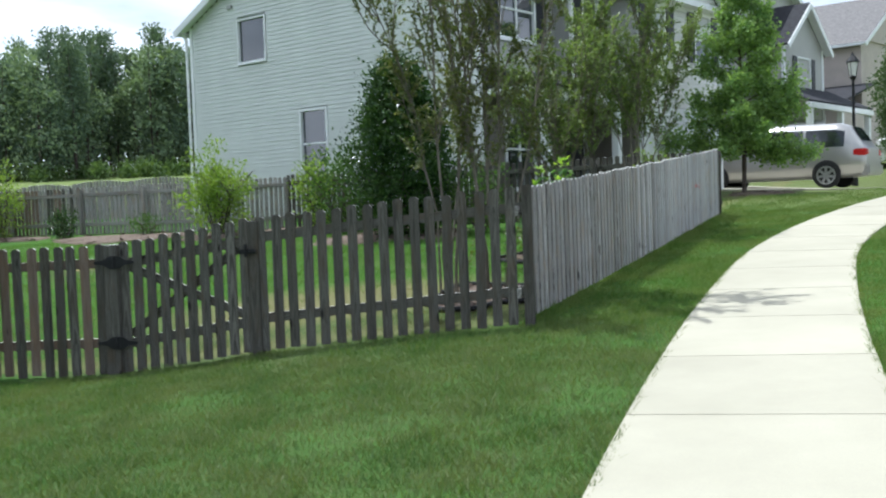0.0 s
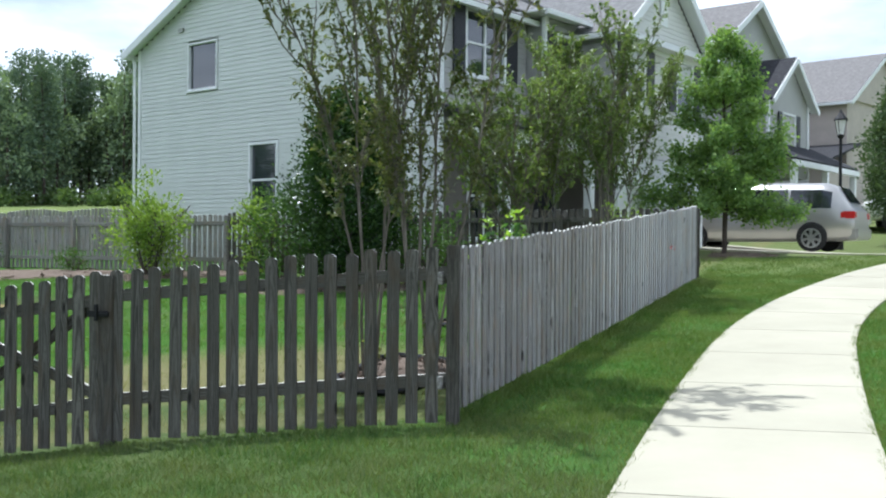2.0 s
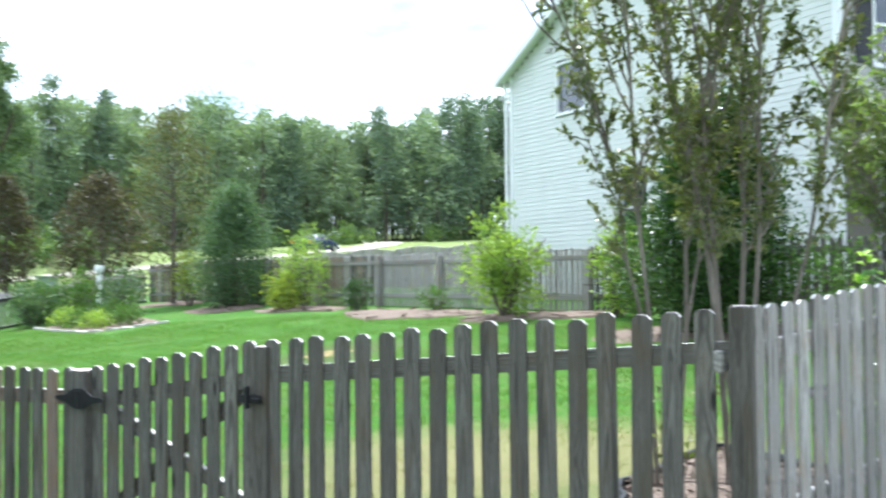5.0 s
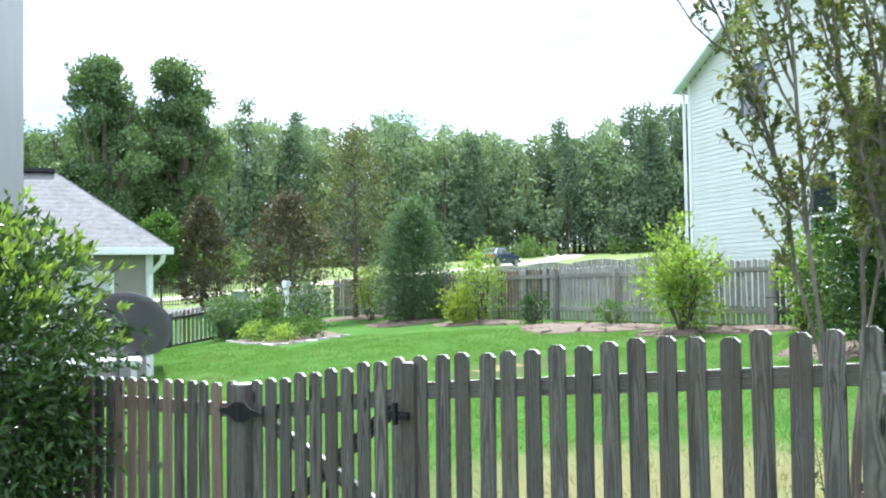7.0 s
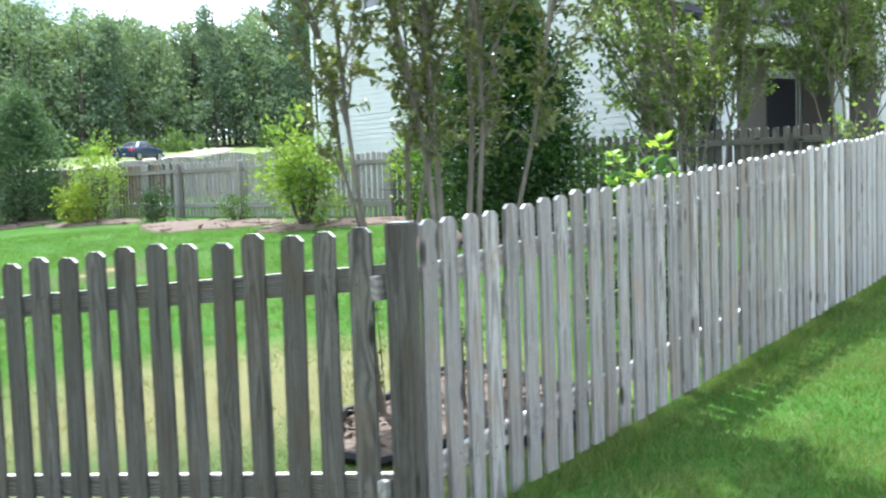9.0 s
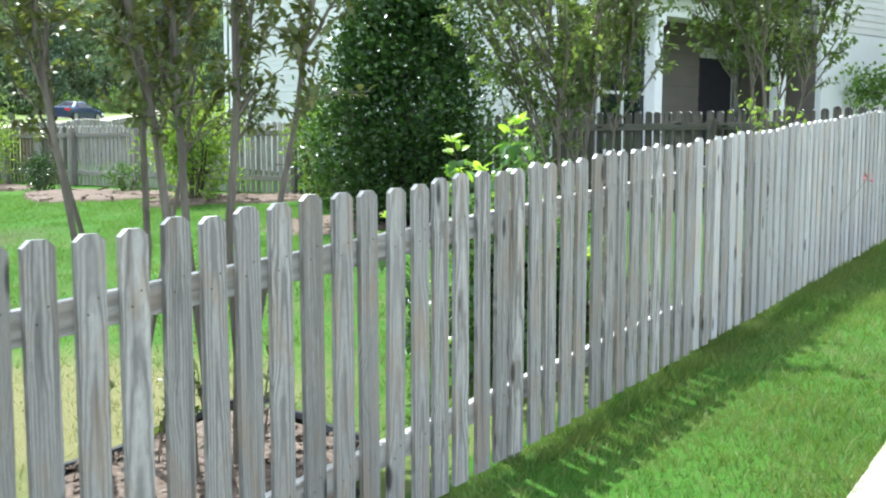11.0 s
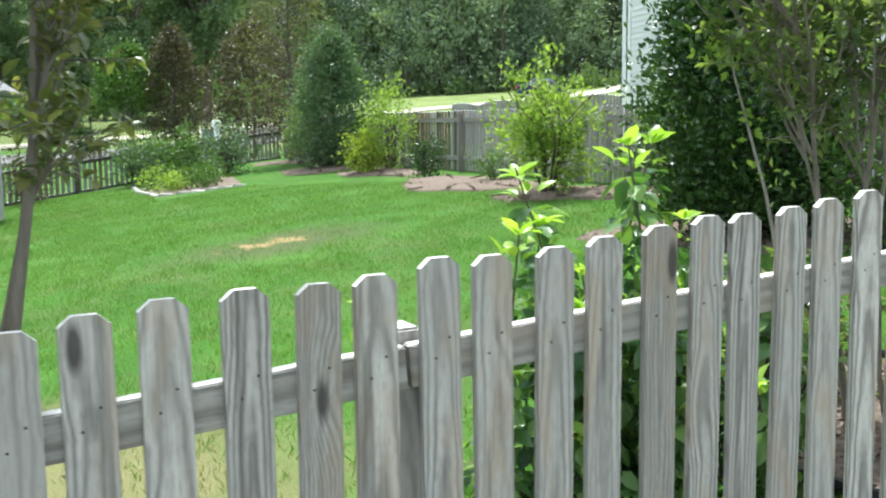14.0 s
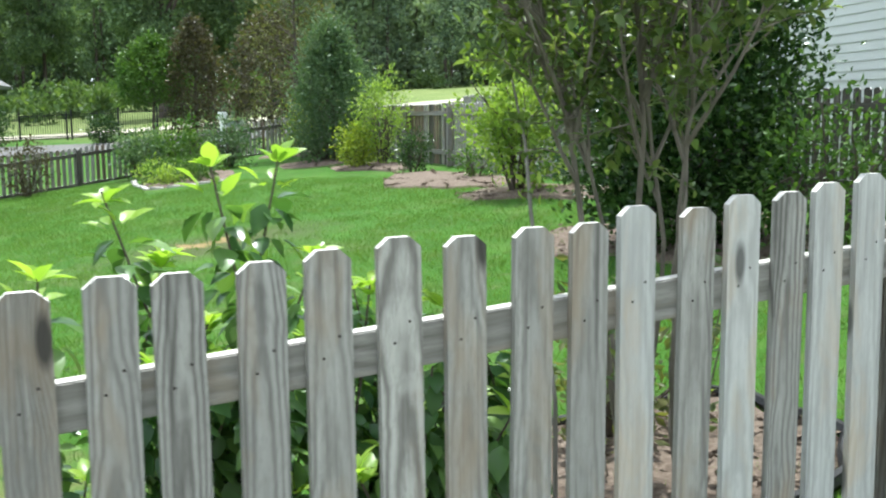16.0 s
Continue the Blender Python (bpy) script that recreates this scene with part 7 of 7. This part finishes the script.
# ---- grass ----
def build_grass():
    """Blades on the lawns nearest the footpath."""
    rg = np.random.default_rng(121)

    def sow(x0, x1, y0, y1, per_m2, keep):
        n = int((x1 - x0) * (y1 - y0) * per_m2)
        p = np.column_stack([rg.uniform(x0, x1, n), rg.uniform(y0, y1, n)])
        return p[keep(p[:, 0], p[:, 1])]

    def edge(y):
        s = np.maximum(y, -4.0) - 4.18
        return 0.66 + 0.315 * s + 0.0072 * s * s + 0.018 * np.maximum(0.0, y - 11.7) ** 2

    def tilt(y):
        return np.sqrt(1 + (0.315 + 0.0144 * (y - 4.18) + 0.036 * np.maximum(0, y - 11.7)) ** 2)

    left = lambda x, y: x < edge(y) + 0.015
    wide = lambda y: np.clip(1.47 - 0.013 * (y - 4.5), 1.35, 1.50)
    right = lambda x, y: (x > edge(y) + (wide(y) - 0.02) * tilt(y)) & (x < edge(y) + (wide(y) + 1.32) * tilt(y))
    outside = lambda x, y: left(x, y) & (0.911 * (x - 0.724) - 0.412 * (y - 8.84) > -0.05)
    fading = lambda x, y: left(x, y) & (rg.uniform(size=len(x)) < np.clip((x + 7.5) / 3.5, 0, 1) * np.clip((y - 0.8) / 3.0, 0, 1))
    bits = [sow(-7.5, 3.0, 0.8, 9.2, 5200, fading), sow(0.8, 8.0, 8.8, 19.0, 4200, outside),
            sow(1.5, 8.5, 4.0, 14.0, 4200, right), sow(5.0, 13.0, 14.0, 21.0, 1800, right), sow(4.9, 10.5, 18.7, 22.6, 1500, left)]
    yard = sow(-20.0, 2.5, 9.4, 24.5, 1150, lambda x, y: (0.911 * (x - 0.724) - 0.412 * (y - 8.84) < -0.02) & (y + 0.513 * x < 19.9) & (y > 9.0 - 0.122 * x) & ((x > -14.2) | (y + 0.55 * x < 14.6)))
    foot = lambda x, y: outside(x, y) & (0.911 * (x - 0.724) - 0.412 * (y - 8.84) < 0.16)
    rim = lambda x, y: (np.abs(x - edge(y) - 0.012 * np.sin(y * 9.0 + 2.0 * np.sin(y * 3.7))) < 0.035) | (np.abs(x - edge(y) - (wide(y) - 0.012 * np.sin(y * 7.0 + np.sin(y * 4.1))) * tilt(y)) < 0.035)
    bits += [sow(0.5, 7.0, 8.9, 18.0, 5200, foot), sow(-0.2, 7.5, 3.2, 13.0, 5200, rim)]
    p = np.concatenate(bits)
    worn = np.hypot(p[:, 0] + 1.2, p[:, 1] - 6.0) + rg.normal(size=len(p)) * 1.2 < 3.4
    lay(p[worn], 1.0, GRASS_WORN, "worn grey-green grass blades before the gate")
    lay(p[~worn], 1.0, GRASS, "short mown green grass blades beside the footpath")
    behind = 0.121 * (yard[:, 0] - 0.87) + 0.993 * (yard[:, 1] - 8.868)
    worn = (behind + rg.normal(size=len(yard)) * 0.6 < 3.9 + 0.25 * yard[:, 0].clip(-6, 0)) & (yard[:, 0] < 0.9)
    lay(yard[worn], 0.95, GRASS_STRAW, "thin straw-tinged grass of the yard behind the pickets")
    yard = yard[~worn]
    lay(yard, 1.05, GRASS_YARD, "fine vivid green grass of the fenced yard")


def lay(p, long, material, label):
    """Blades of one lawn at places p."""
    rg = np.random.default_rng(122)
    # thin and patchy turf: bare spots, and the dry strip inside the fences
    bald = np.sin(p[:, 0] * 2.3 + np.sin(p[:, 1] * 1.7) * 1.5) * np.sin(p[:, 1] * 2.1 + np.sin(p[:, 0] * 1.3) * 1.4)
    in_side = -0.911 * (p[:, 0] - 0.724) + 0.412 * (p[:, 1] - 8.84)
    in_front = 0.121 * (p[:, 0] - 0.87) + 0.993 * (p[:, 1] - 8.868)
    strip_in = (in_side > 0.05) & (in_front > 0.05) & (np.minimum(in_side, in_front) < 0.5)
    dry = np.hypot((p[:, 0] + 1.2) / 2.4, (p[:, 1] - 11.9) / 1.6) < 1.0
    thin = np.hypot((p[:, 0] + 6.3) / 1.2, (p[:, 1] - 18.4) / 2.0) + 0.25 * np.sin(p[:, 0] * 3.1 + 1.7 * np.sin(p[:, 1] * 2.3)) < 1.0
    p = p[rg.uniform(size=len(p)) < np.where(thin, 0.3, 1.0) * np.where(dry & (in_side > 0.05) & (in_front > 0.05), 0.55, 1.0) * np.clip(0.85 - 0.55 * bald, 0.18, 1.0) * np.where(strip_in, 0.3, 1.0)]
    in_side = -0.911 * (p[:, 0] - 0.724) + 0.412 * (p[:, 1] - 8.84)
    n = len(p)
    cx, cy = np.clip(p[:, 0], -24, 15), np.clip(p[:, 1], -8, 30)
    z = -0.0743 + 0.05206 * cx + 0.02551 * cy - 0.0006 * cx * cy - 0.00058 * cx * cx + 0.00116 * cy * cy
    z = z - 0.20 * np.exp(-(((p[:, 0] + 3.5) / 2.3) ** 2 + ((p[:, 1] - 9.3) / 3.5) ** 2)) - 0.006
    root = np.column_stack([p, z])
    tuft = 1 + 0.35 * np.sin(p[:, 0] * 7.1 + np.sin(p[:, 1] * 5.3) * 2) * np.sin(p[:, 1] * 6.7)
    # the mower misses the foot of the fence
    h = rg.uniform(0.030, 0.062, n) * tuft * long
    h *= np.where((in_side < 0.05) & (in_side > -0.15) & (p[:, 1] > 8.7), 1.55 + 0.5 * np.sin(p[:, 1] * 4.3 + np.sin(p[:, 1] * 1.9) * 2), 1.0)
    a = rg.uniform(0, 6.2832, n)
    side = np.column_stack([np.cos(a), np.sin(a), 0 * a]) * (rg.uniform(0.0022, 0.0045, n) * long ** 2.5)[:, None]
    lean = np.column_stack([rg.normal(size=n) * 0.55 * h, rg.normal(size=n) * 0.55 * h, h])
    v = np.stack([root - side, root + side, root + lean], 1).reshape(-1, 3)
    me = fast_mesh("lawn_grass", v, np.arange(3 * n).reshape(-1, 3))
    me.materials.append(material)
    return tagged(new("lawn_grass", me), label, "grass", kind="stuff")


build_grass()
